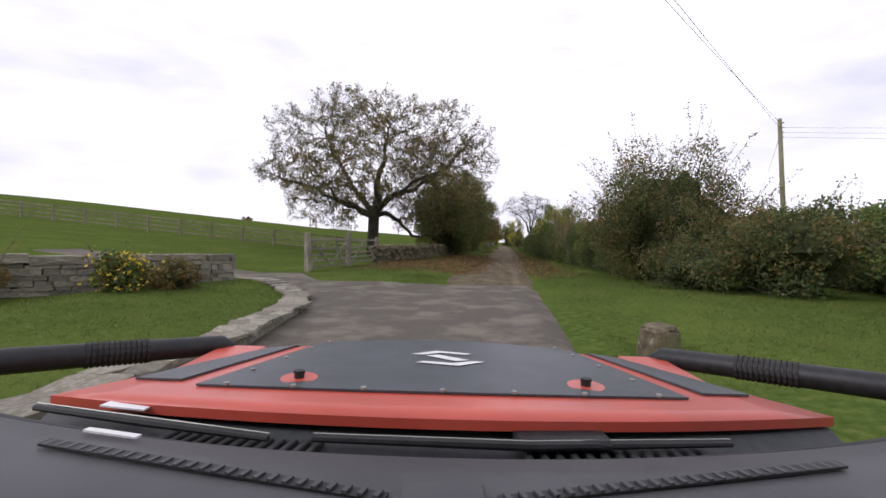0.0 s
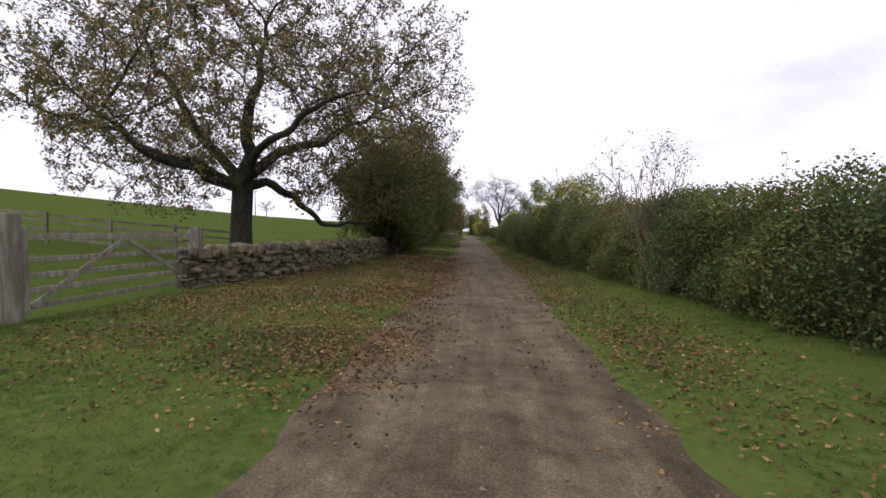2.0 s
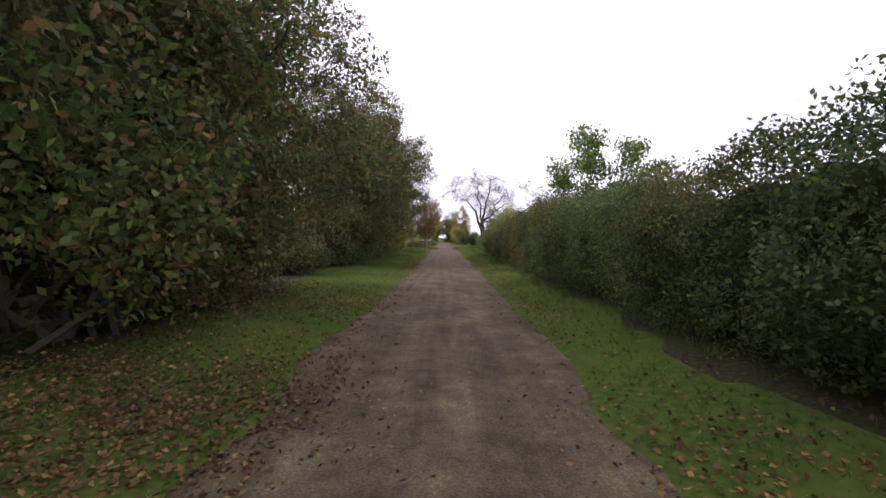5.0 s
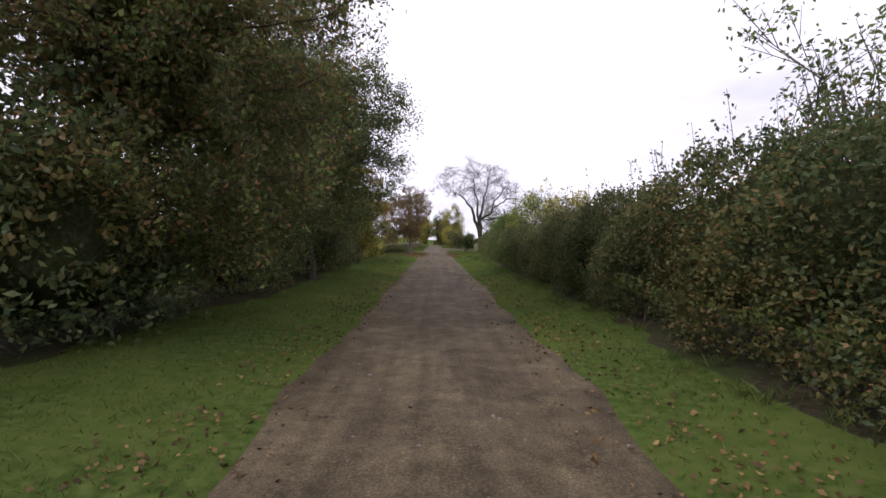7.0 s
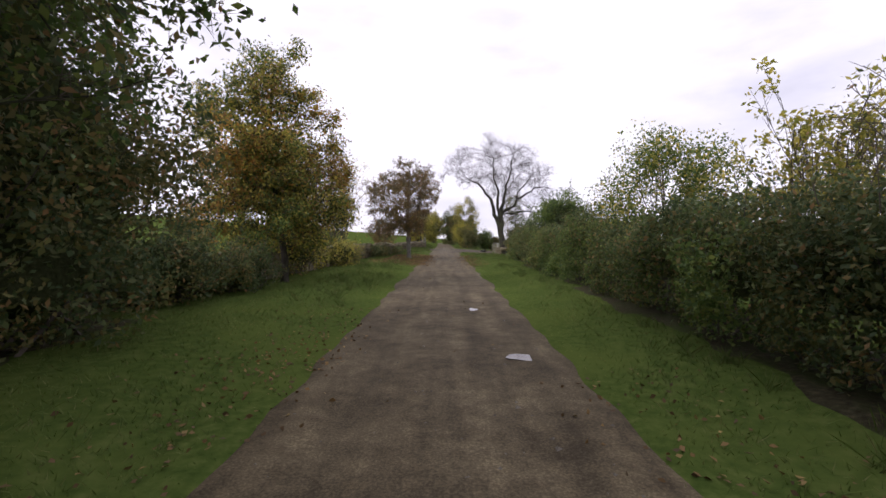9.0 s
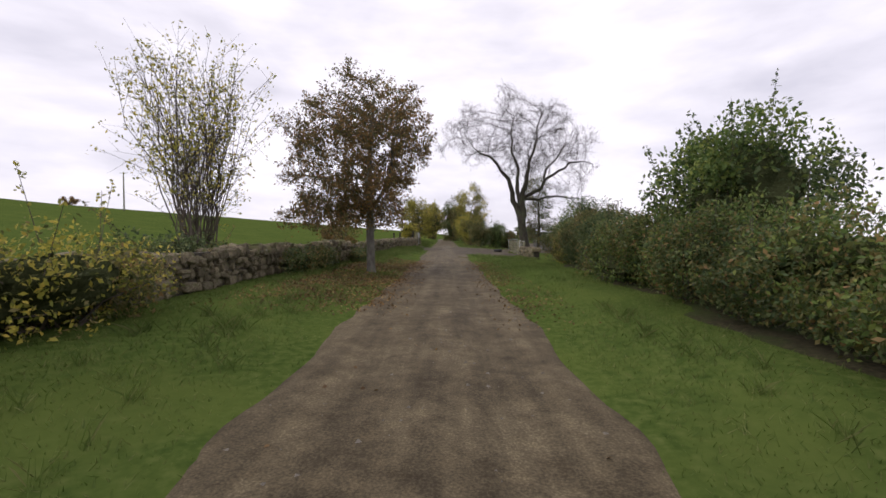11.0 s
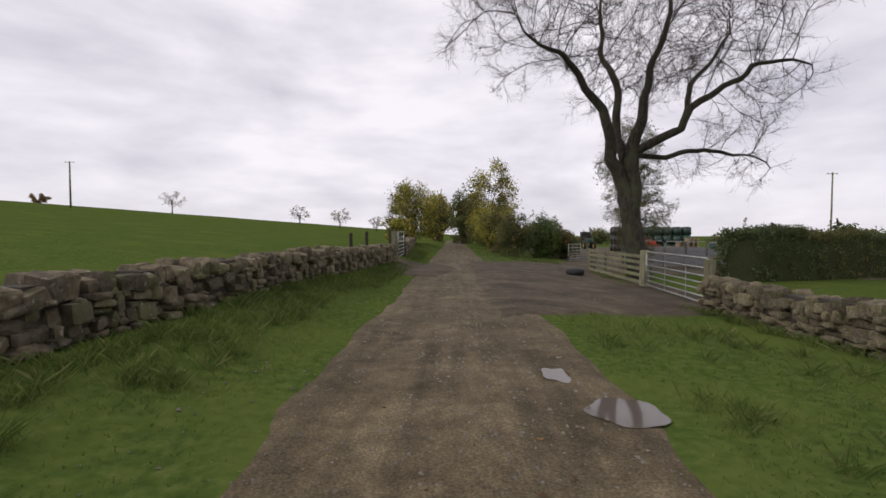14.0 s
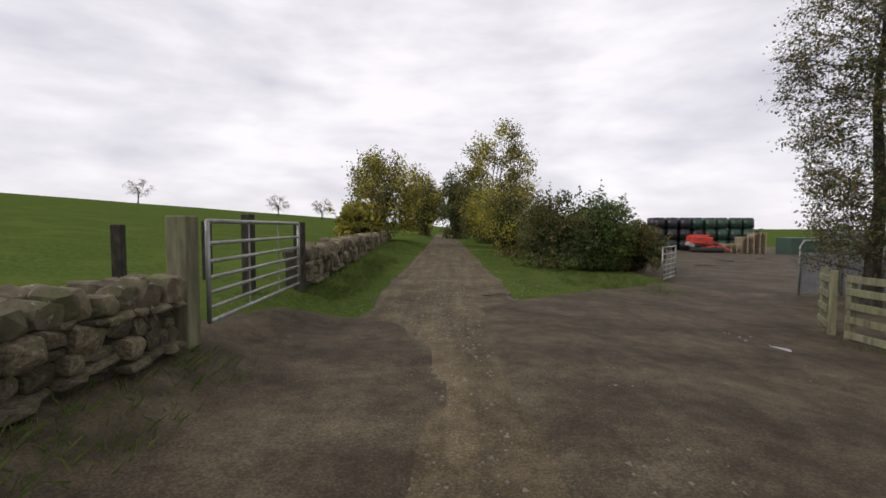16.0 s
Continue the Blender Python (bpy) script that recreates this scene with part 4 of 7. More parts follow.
grown_tree("beech_tree", -5.1, 51.8, [(0, 0, -0.2, 0.26), (0.03, 0, 0.8, 0.19), (0.1, 0.05, 2.2, 0.16), (0.2, 0.1, 4.6, 0.11), (0.3, 0.2, 7.4, 0.04)], [],
           lobe_set(25, (0.3, 0.2, 4.5), (3.7, 3.9, 4.6), 60, 1.0, low=-0.93, flat=0.7, inner=0.3) + lobe_set(26, (0, 0, 4.2), (2.0, 2.2, 3.2), 12, 1.1),
           [L_OLIVE, L_OAK, L_GREEN, L_OLIVE], "tall beech with dense olive and russet leaves down to the ground", food=2000, step=0.19, leaves=104000, leaf_len=0.041, seed=25, clump=0.10, twig_len=0.36, turn_up=0.02, inner=16000)
grown_tree("wayside_oak", -4.2, 58.9, [(0, 0, -0.2, 0.19), (0, 0, 0.8, 0.13), (-0.05, 0.05, 2.0, 0.12), (-0.2, 0.2, 4.4, 0.09), (-0.3, 0.3, 7.4, 0.03)], [],
           lobe_set(33, (-0.3, 0.2, 5.1), (3.7, 3.5, 4.1), 54, 0.95, low=-0.88, flat=0.7, inner=0.3) + lobe_set(34, (-0.3, 0.2, 5.0), (1.9, 1.9, 2.8), 10, 1.0),
           [L_DARK, L_OLIVE, L_GREEN], "upright young oak with dark green leaves and a bare lower trunk", food=1700, step=0.19, leaves=100000, leaf_len=0.041, seed=33, clump=0.11, twig_len=0.38, inner=18000)
grown_tree("amber_maple", -4.6, 69.8, [(0, 0, -0.2, 0.14), (0, 0, 0.8, 0.095), (-0.2, 0, 2.2, 0.085), (-0.4, 0, 4.4, 0.055), (-0.3, 0, 6.2, 0.02)], [],
           lobe_set(44, (-0.5, 0, 3.2), (2.2, 2.1, 2.7), 36, 0.7, low=-0.9, flat=0.75, inner=0.3) + lobe_set(46, (-0.7, 0, 1.9), (2.3, 2.1, 1.2), 14, 0.7, low=-0.7) + lobe_set(45, (-0.35, 0, 5.4), (1.0, 1.0, 1.6), 10, 0.5, flat=1.2),
           [L_GREEN, L_YELLOW, L_OLIVE, L_YELLOW, L_ORANGE], "small field maple turning yellow and amber", food=1100, step=0.16, leaves=60000, leaf_len=0.042, seed=44, clump=0.085, twig_len=0.30, inner=3500)
grown_tree("russet_tree", -2.42, 86.4, [(0, 0, -0.2, 0.20), (0, 0, 0.25, 0.145), (-0.03, 0.02, 1.2, 0.13), (-0.05, 0.05, 2.0, 0.13), (-0.1, 0.15, 3.2, 0.11), (-0.05, 0.3, 4.6, 0.075), (0.05, 0.35, 5.9, 0.04)],
           [[(-0.05, 0.05, 1.9, 0.08), (0.35, 0.2, 2.9, 0.07), (0.75, 0.4, 4.1, 0.05), (1.1, 0.6, 5.2, 0.03)],
            [(-0.06, 0.05, 2.1, 0.07), (-0.7, 0.0, 2.7, 0.055), (-1.5, 0.1, 3.2, 0.04), (-2.3, 0.1, 3.5, 0.02)],
            [(-0.05, 0.1, 2.3, 0.06), (-0.5, 0.9, 3.0, 0.05), (-0.9, 1.8, 3.6, 0.035), (-1.2, 2.6, 4.0, 0.02)]],
           lobe_set(55, (-0.25, 0.5, 3.95), (2.7, 2.9, 3.2), 40, 0.85, low=-0.86, flat=0.62, inner=0.35)
           + lobe_set(56, (-0.7, 0.2, 1.95), (2.3, 2.2, 0.6), 16, 0.65, low=-0.6, flat=0.6), [L_BROWN, L_OAK, L_OLIVE, L_BROWN],
           "round-headed beech with thinning russet-brown leaves on a pale trunk", food=1700, step=0.13, leaves=42000, leaf_len=0.041, seed=55, twigs=3, twig_len=0.28, clump=0.055, tip=0.005, bark=M_BARK_PALE, sparse=0.6)
ASH_LIMBS = (([(-0.38, 0, 2.1), (-1.0, -0.1, 4.5), (-1.55, -0.3, 5.8), (-1.8, -0.4, 6.7), (-2.15, -0.5, 7.4), (-3.0, -0.8, 8.2), (-4.0, -1.0, 8.9), (-4.9, -1.2, 9.4)], [0.30, 0.26, 0.20, 0.18, 0.15, 0.12, 0.08, 0.04]),
             ([(-0.38, 0.05, 2.1), (-0.7, 0.3, 4.8), (-0.7, 0.7, 6.3), (-0.75, 0.8, 7.2), (-0.8, 1.0, 8.2), (-1.1, 1.3, 9.4), (-1.3, 1.5, 10.8), (-1.2, 1.7, 12.4)], [0.28, 0.22, 0.18, 0.16, 0.14, 0.11, 0.08, 0.04]),
             ([(-0.38, 0.0, 2.1), (-0.45, -0.12, 4.7), (-0.25, -0.2, 6.4), (0.0, -0.2, 7.4), (0.2, -0.4, 8.3), (0.5, -0.5, 9.6), (0.8, -0.7, 11.2), (1.1, -0.8, 12.8)], [0.34, 0.28, 0.20, 0.16, 0.13, 0.10, 0.07, 0.03]),
             ([(-0.35, -0.1, 5.1), (0.3, -0.4, 5.5), (1.2, -0.7, 6.0), (1.5, -0.9, 6.6), (2.5, -1.1, 7.4), (3.4, -1.3, 8.0), (4.3, -1.4, 8.1), (5.3, -1.6, 8.1)], [0.19, 0.17, 0.15, 0.14, 0.11, 0.09, 0.06, 0.03]),
             ([(1.35, -0.8, 6.3), (1.4, -0.6, 7.0), (1.5, -0.5, 7.6), (2.0, -0.3, 8.1), (2.6, -0.2, 8.6), (3.0, 0.1, 9.2), (3.4, 0.3, 10.0), (3.7, 0.5, 10.9)], [0.11, 0.10, 0.10, 0.09, 0.07, 0.06, 0.04, 0.02]),
             ([(-0.35, -0.1, 5.0), (0.5, 0.2, 5.05), (1.7, 0.4, 5.1), (2.75, 0.6, 5.35), (3.5, 0.6, 5.4), (4.2, 0.8, 5.1), (4.9, 0.9, 5.15), (5.7, 1.1, 4.7)], [0.12, 0.11, 0.10, 0.085, 0.075, 0.06, 0.04, 0.02]))
grown_tree("ash_tree", 7.45, 111.2, [(0, 0, -0.2, 0.60), (-0.05, 0, 0.35, 0.46), (-0.2, 0, 1.2, 0.40), (-0.38, 0, 2.3, 0.38)],
           [[(*q, r) for q, r in zip(*limb)] for limb in ASH_LIMBS],
           [q for q in lobe_set(66, (-0.95, 0, 10.0), (7.1, 5.8, 4.8), 44, 1.3, low=-0.8, flat=0.7, inner=0.25) if q[0][0] > -3.2 or q[0][2] > 8.2]
           + [(np.array(c), np.array([0.9, 0.9, 0.7])) for c in ((4.3, 0.8, 4.8), (3.0, 0.6, 5.6), (5.4, 1.0, 4.4), (2.0, 0.5, 4.6), (3.5, -1.2, 6.5), (4.5, -1.4, 7.0), (5.2, -1.5, 7.6), (3.0, -0.5, 6.0), (5.0, 0.0, 6.2))], L_BROWN, "tall leafless ash with a forked trunk and fine bare twigs",
           food=2200, step=0.27, leaves=0, seed=66, twigs=4, twig_len=0.70, fork=2, tip=0.0075, power=2.5, turn_up=0.16, twig_mat=M_TWIG_RED)
grown_tree("ivy_hawthorn", 9.8, 117.2, [(0, 0, -0.2, 0.22), (0, 0, 1.0, 0.15), (0.1, 0, 2.6, 0.12), (0, 0.1, 4.8, 0.08), (0.1, 0.1, 7.0, 0.03)], [],
           lobe_set(77, (0, 0, 3.0), (1.5, 1.6, 2.8), 26, 0.6, low=-0.9, flat=0.9) + lobe_set(78, (-0.3, 0, 6.0), (1.7, 1.5, 2.0), 18, 0.55, low=-0.7, flat=0.9),
           [L_OLIVE, L_DARK], "ivy-clad hawthorn beside the farm fence", food=1100, step=0.17, leaves=21000, leaf_len=0.038, seed=77, twigs=4, twig_len=0.4, fork=2, clump=0.07, sparse=0.5)

hedge("hedge", 13.5, 27.5, 3.8, 1.6, [1.9, 1.9, 2.0, 2.0], [L_DARK, L_GREEN, L_OLIVE], "clipped dark green mixed hedge beside the grass verge", 108000, 0.030, 101, 40, 60, 0.06, 0.5, x1=3.0)
hedge("hedge", 27.5, 46.5, 2.85, 1.9, [2.2, 2.4, 2.2, 2.2, 2.4], [L_DARK, L_GREEN, L_DARK, L_OLIVE], "thick dark green hawthorn hedge", 112000, 0.032, 102, 40, 40, 0.12, 0.5)
hedge("hedge", 46.5, 62.0, 2.75, 2.05, [2.35, 2.3, 1.95, 1.75, 1.7], [L_DARK, L_OLIVE, L_DARK, L_OLIVE], "tall brownish-green hedge with leafy shoots and gaps low down", 112000, 0.032, 103, 150, 70, 0.15, 0.5, shoot_len=0.8, gappy=0.62, x1=3.1)
hedge("hedge", 62.0, 84.5, 3.1, 1.9, [1.65, 1.7, 1.5, 1.4, 1.7], [L_DARK, L_OLIVE, L_GREEN], "uneven olive-green hedge with thin patches", 104000, 0.037, 104, 120, 110, 0.10, 0.85, x1=4.4, gappy=0.62)
hedge("hedge", 84.5, 93.4, 4.5, 1.6, [1.7, 1.9, 1.7, 1.2], [L_DARK, L_OLIVE], "low dark thorn hedge running up to a field wall", 48000, 0.038, 105, 60, 40, 0.06, 0.45, x1=5.5)
bush("wayside_bush", 5.0, 14.3, 2.5, 4.1, [L_OLIVE, L_DARK, L_OAK], "large olive wayside bush with straggling leafy sprays", 82000, 0.034, 201, 110, 0.1, shoot_len=1.0, ry=2.4)
bush("yellow_bush", 4.4, 32.8, 2.0, 3.8, [L_YELLOW, L_YELLOW, L_GREEN], "yellow-green bush rising above the hedge", 34000, 0.036, 202, 18, 0.8, dense=False)
bush("green_bush", 5.6, 68.5, 1.8, 4.0, [L_GREEN, L_YELLOW, L_GREEN], "bright green bush rising above the hedge", 34000, 0.040, 203, 16, 0.6, dense=False)
bush("green_bush", 6.6, 81.5, 1.9, 3.9, [L_GREEN, L_DARK], "glossy green elder bush behind the hedge", 24000, 0.055, 204, 16, 0.5)
bush("dark_thorn", 7.0, 96.6, 1.5, 2.4, [L_DARK, L_OLIVE], "dark thorn bush overgrowing the end of the wall", 22000, 0.04, 207, 24, 0.05, ry=1.7)
bush("dark_thorn", 6.8, 93.2, 1.3, 2.1, [L_DARK, L_OLIVE], "dark thorn bush beside the verge", 16000, 0.04, 208, 20, 0.05, ry=1.8)
bush("beech_shrub", -4.9, 92.0, 0.9, 2.5, [L_BROWN, L_OAK], "small brown beech shrub leaning over the wall", 9000, 0.04, 209, 14, 0.3, dense=False)
bush("green_bush", 7.4, 94.0, 1.5, 3.3, [L_GREEN, L_DARK], "round green elder bush at the end of the hedge", 18000, 0.05, 205, 14, 0.3)
bush("holly_thicket", -5.3, 62.6, 2.3, 5.0, [L_DARK, L_OLIVE], "dark evergreen thicket between the trees", 50000, 0.045, 206, 20, 0.05, ry=2.4, category="thicket")
tree("hedge_willow", 3.7, 140.0, 9.0, 1.0, 0.12, (0.2, 0, 4.6), (2.5, 2.5, 5.0), [L_OLIVE, L_YELLOW], "slender feathery willow beside the lane", leaves=20000, leaf_len=0.085, limbs=20, branches=6, twigs=5, seed=88, low=-0.8, clump=0.2)
tree("far_maple", -4.6, 139.0, 6.0, 1.6, 0.16, (0.2, 0, 3.3), (2.7, 3.0, 3.2), [L_YELLOW, L_OLIVE], "rounded yellow-green maple beside the lane", leaves=22000, leaf_len=0.085, limbs=18, branches=6, twigs=5, seed=89, low=-0.7, clump=0.25)
for k, (x, y, r, h, m) in enumerate([(4.2, 124.8, 1.7, 3.2, [L_DARK, L_OLIVE]), (6.2, 125.4, 1.8, 3.4, [L_GREEN, L_DARK]), (8.0, 125.4, 1.4, 2.2, [L_DARK, L_OAK]), (3.4, 130.0, 1.8, 4.0, [L_OLIVE, L_YELLOW]),
                                     (1.6, 160.0, 2.8, 8.5, [L_DARK, L_OLIVE]), (-2.8, 165.0, 3.0, 7.5, [L_OLIVE, L_YELLOW]), (4.2, 150.0, 2.8, 6.0, [L_OLIVE, L_GREEN]), (-4.8, 131.0, 1.3, 2.4, [L_OLIVE, L_YELLOW])]):
    bush("roadside_shrub", x, y, r, h, m, "mixed green and olive shrub beside the lane", 14000 if k < 4 else 15000, 0.06 if k < 4 else 0.13, 300 + k, 10, 0.1)
tree("elder_tree", 5.5, 46.2, 5.2, 1.2, 0.07, (0, 0, 3.3), (1.8, 1.8, 2.0), [L_GREEN, L_GREEN], "green leafy elder standing in the hedge", leaves=16000, leaf_len=0.055, limbs=10, branches=6, twigs=5, seed=93, low=-0.6, clump=0.22)


# ---------------------------------------------------------------- stone walls
def stone_mesh(seed, mat, sharp=0.16, blunt=0.0):
    """A rough, many-faced block about 1 m on each side, to be scaled; blunt 1 rounds it."""
    rng = np.random.RandomState(seed)
    bm = bmesh.new()
    for sx in (-0.5, 0.5):
        for sy in (-0.5, 0.5):
            for sz in (-0.5, 0.5):
                for axis in range(3):
                    p = np.array([sx, sy, sz]) * (1 - 0.22 * blunt)
                    p[axis] *= 1 - sharp * rng.uniform(0.7, 2.4)
                    bm.verts.new(p + rng.uniform(-0.05, 0.05, 3))
    for axis in range(3):
        for side in (-0.5, 0.5):
            p = rng.uniform(-0.2, 0.2, 3)
            p[axis] = side * rng.uniform(0.98, 1.12)
            bm.verts.new(p)
    got = bmesh.ops.convex_hull(bm, input=bm.verts[:])
    loose = [v for v in bm.verts if not v.link_faces]
    bmesh.ops.delete(bm, geom=loose, context="VERTS")
    bmesh.ops.recalc_face_normals(bm, faces=bm.faces[:])
    me = bpy.data.meshes.new("stone")
    bm.to_mesh(me)
    bm.free()
    me.materials.append(mat)
    return me


STONES = [stone_mesh(k, M_STONE, 0.19 + 0.035 * (k % 5), 0.35 + 0.35 * (k % 3)) for k in range(16)]
PALE_STONES = [stone_mesh(k, M_STONE_PALE, 0.06 + 0.02 * (k % 5)) for k in range(16)]


def along(path, step):
    """Walks a line of (x, y) corners: place, heading and distance at every step."""
    p = [Vector((a, b)) for a, b in path]
    lens = [(b - a).length for a, b in zip(p, p[1:])]
    total, s = sum(lens), 0.0
    while s <= total:
        d, k = s, 0
        while k < len(lens) - 1 and d > lens[k]:
            d -= lens[k]
            k += 1
        u = (p[k + 1] - p[k]).normalized()
        yield p[k] + u * d, u, s
        s += step


def place_on(path, s):
    p = [Vector((a, b)) for a, b in path]
    for a, b in zip(p, p[1:]):
        ln = (b - a).length
        if s <= ln or b is p[-1]:
            u = (b - a).normalized()
            return a + u * s, u
        s -= ln


def dry_wall(name, path, high, thick, course, length, label, face, seed, near, cope=True, flat_cope=False, slack=1.0, stock=None):
    """A dry stone wall of single stones on a dark core. face: 1 if the seen face lies to the right of the walk along path;
    near: the stretch (in metres along it) whose stones are parts of their own."""
    rng = np.random.RandomState(seed)
    total = sum((Vector(b) - Vector(a)).length for a, b in zip(path, path[1:]))
    p0, _ = place_on(path, 0)
    z0 = gz(p0.x, p0.y)
    top = empty(name, p0.x, p0.y, z0, label, "stone wall")
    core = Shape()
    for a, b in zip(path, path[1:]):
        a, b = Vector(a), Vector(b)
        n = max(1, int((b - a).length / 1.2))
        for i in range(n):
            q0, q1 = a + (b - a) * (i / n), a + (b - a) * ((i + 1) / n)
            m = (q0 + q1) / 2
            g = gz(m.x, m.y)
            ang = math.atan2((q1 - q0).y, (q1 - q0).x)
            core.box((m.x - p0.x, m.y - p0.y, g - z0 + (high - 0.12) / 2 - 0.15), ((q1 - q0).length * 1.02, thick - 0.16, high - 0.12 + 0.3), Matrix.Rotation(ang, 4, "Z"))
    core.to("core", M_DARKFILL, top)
    count = 0
    rest_v, rest_f = [], []

    def lay(s, z, ln, hh, dep, off, tilt, roll=0.0):
        nonlocal count
        q, u = place_on(path, min(max(s, 0), total))
        n = Vector((u.y, -u.x)) * face
        c = q + n * off
        g = gz(q.x, q.y)
        m = Matrix.Translation((c.x - p0.x, c.y - p0.y, g - z0 + z)) @ Matrix.Rotation(math.atan2(u.y, u.x) + rng.uniform(-0.09, 0.09), 4, "Z") @ \
            Matrix.Rotation(tilt, 4, "Y") @ Matrix.Rotation(roll, 4, "X") @ Matrix.Diagonal((ln, dep, hh, 1))
        me = (stock or STONES)[rng.randint(0, len(STONES))]
        if near[0] <= s <= near[1] and count < 300:
            ob = new("stone", me)
            ob.parent = top
            ob.matrix_local = m
            count += 1
        else:
            base = len(rest_v)
            rest_v.extend(tuple(m @ v.co) for v in me.vertices)
            rest_f.extend(tuple(base + k for k in f.vertices) for f in me.polygons)

    def crest(s):
        return high + (0 if flat_cope else 0.07 * float(waves(np.array(s), np.array(0.0), 1.3, seed)) + 0.05 * float(waves(np.array(s), np.array(0.0), 4.0, seed + 1)))

    z = 0.0
    body = high - ((0.18 if flat_cope else 0.26) if cope else 0)
    while z < body - 0.03:
        hh = min(course * (rng.uniform(0.6, 1.9) if slack > 0.5 else rng.uniform(0.75, 1.45)), body - z + 0.03)
        s = rng.uniform(-0.1, 0.1)
        while s < total:
            ln = min(max(0.09, length * rng.lognormal(-0.05, 0.42 if slack < 0.5 else 0.58)), length * 2.0)
            if s + ln > total - 0.05:
                ln = max(0.12, total - s)
            jut = thick / 2 - 0.11 + rng.uniform(-0.10, 0.08) * slack
            if hh > 0.13 and rng.uniform() < 0.34 * slack:
                f = rng.uniform(0.35, 0.65)
                lay(s + ln / 2, z + hh * f / 2, ln * 0.95, hh * f * 1.02, 0.26, jut, rng.uniform(-0.14, 0.14), rng.uniform(-0.1, 0.1))
                lay(s + ln / 2 + rng.uniform(-0.03, 0.03), z + hh * (1 + f) / 2, ln * 0.95, hh * (1 - f) * 1.02, 0.26, jut + rng.uniform(-0.05, 0.04), rng.uniform(-0.14, 0.14), rng.uniform(-0.1, 0.1))
            else:
                k = hh * (1 + 0.30 * slack * rng.uniform(-0.3, 1))
                lay(s + ln / 2, z + hh / 2 + rng.uniform(-0.03, 0.03) * slack, ln * 0.96, k * 0.95, 0.26, jut, rng.uniform(-0.2, 0.2) * slack, rng.uniform(-0.15, 0.15) * slack)
            s += ln
        z += hh * 0.97
    if cope:
        s = 0.0
        while s < total:
            if flat_cope:
                ln = rng.uniform(0.45, 0.9)
                lay(s + ln / 2, high - 0.09, min(ln, total - s) * 0.985, 0.17, thick + 0.05, 0, rng.uniform(-0.012, 0.012))
            else:
                ln = rng.uniform(0.13, 0.29)
                hh = rng.uniform(0.17, 0.32)
                for side in (0.13, -0.13):
                    lay(s + ln / 2 + rng.uniform(-0.06, 0.06), crest(s) - 0.32 + hh / 2, ln * 1.04, hh * rng.uniform(0.8, 1.1), 0.30, side + rng.uniform(-0.03, 0.04), rng.uniform(-0.34, 0.34), rng.uniform(-0.25, 0.25))
            s += ln
    if rest_v:
        ob = mesh_object("stonework", rest_v, rest_f, M_STONE_PALE if stock else M_STONE)
        mass(ob, top)
    return top


dry_wall("garden_wall", [(-11.2, 3.0), (-8.95, 7.0), (-7.74, 9.1), (-7.2, 10.43)], 0.80, 0.42, 0.10, 0.30, "mortared garden wall of pale squared stones with flat coping", 1, 3, (3.0, 9), True, True, 0.25, PALE_STONES)
dry_wall("field_wall", [(-7.0, 22.6), (-6.05, 26.0), (-5.65, 28.5), (-5.35, 31.0), (-5.1, 36.0), (-5.0, 43.0)], 1.0, 0.5, 0.085, 0.20, "mossy dry stone field wall below the oak", 1, 5, (0.0, 9.0))
dry_wall("field_wall", [(-6.0, 63.0), (-5.6, 69.0), (-5.3, 76.5), (-5.25, 84.0), (-4.8, 88.0), (-4.3, 91.0)], 0.92, 0.5, 0.12, 0.19, "dark mossy dry stone wall behind the russet tree", 1, 6, (15.0, 24.0))
dry_wall("field_wall", [(-4.3, 91.1), (-4.1, 96.0), (-3.6, 101.0), (-3.2, 104.0), (-3.0, 108.0), (-2.75, 111.3)], 0.72, 0.52, 0.105, 0.155, "rough dry stone wall of rounded mossy boulders beside the lane", 1, 7, (8.5, 20.0))
dry_wall("field_wall", [(-2.8, 115.2), (-3.1, 120.0), (-3.7, 128.0), (-4.8, 142.0)], 0.76, 0.5, 0.16, 0.22, "dry stone wall running on beyond the metal gate", 1, 9, (0.0, 8.0))
dry_wall("field_wall", [(5.75, 103.5), (5.65, 100.5), (5.5, 97.6)], 0.80, 0.5, 0.11, 0.18, "low dry stone wall with a mossy top beside the farm gate", 1, 11, (0.0, 9.0))


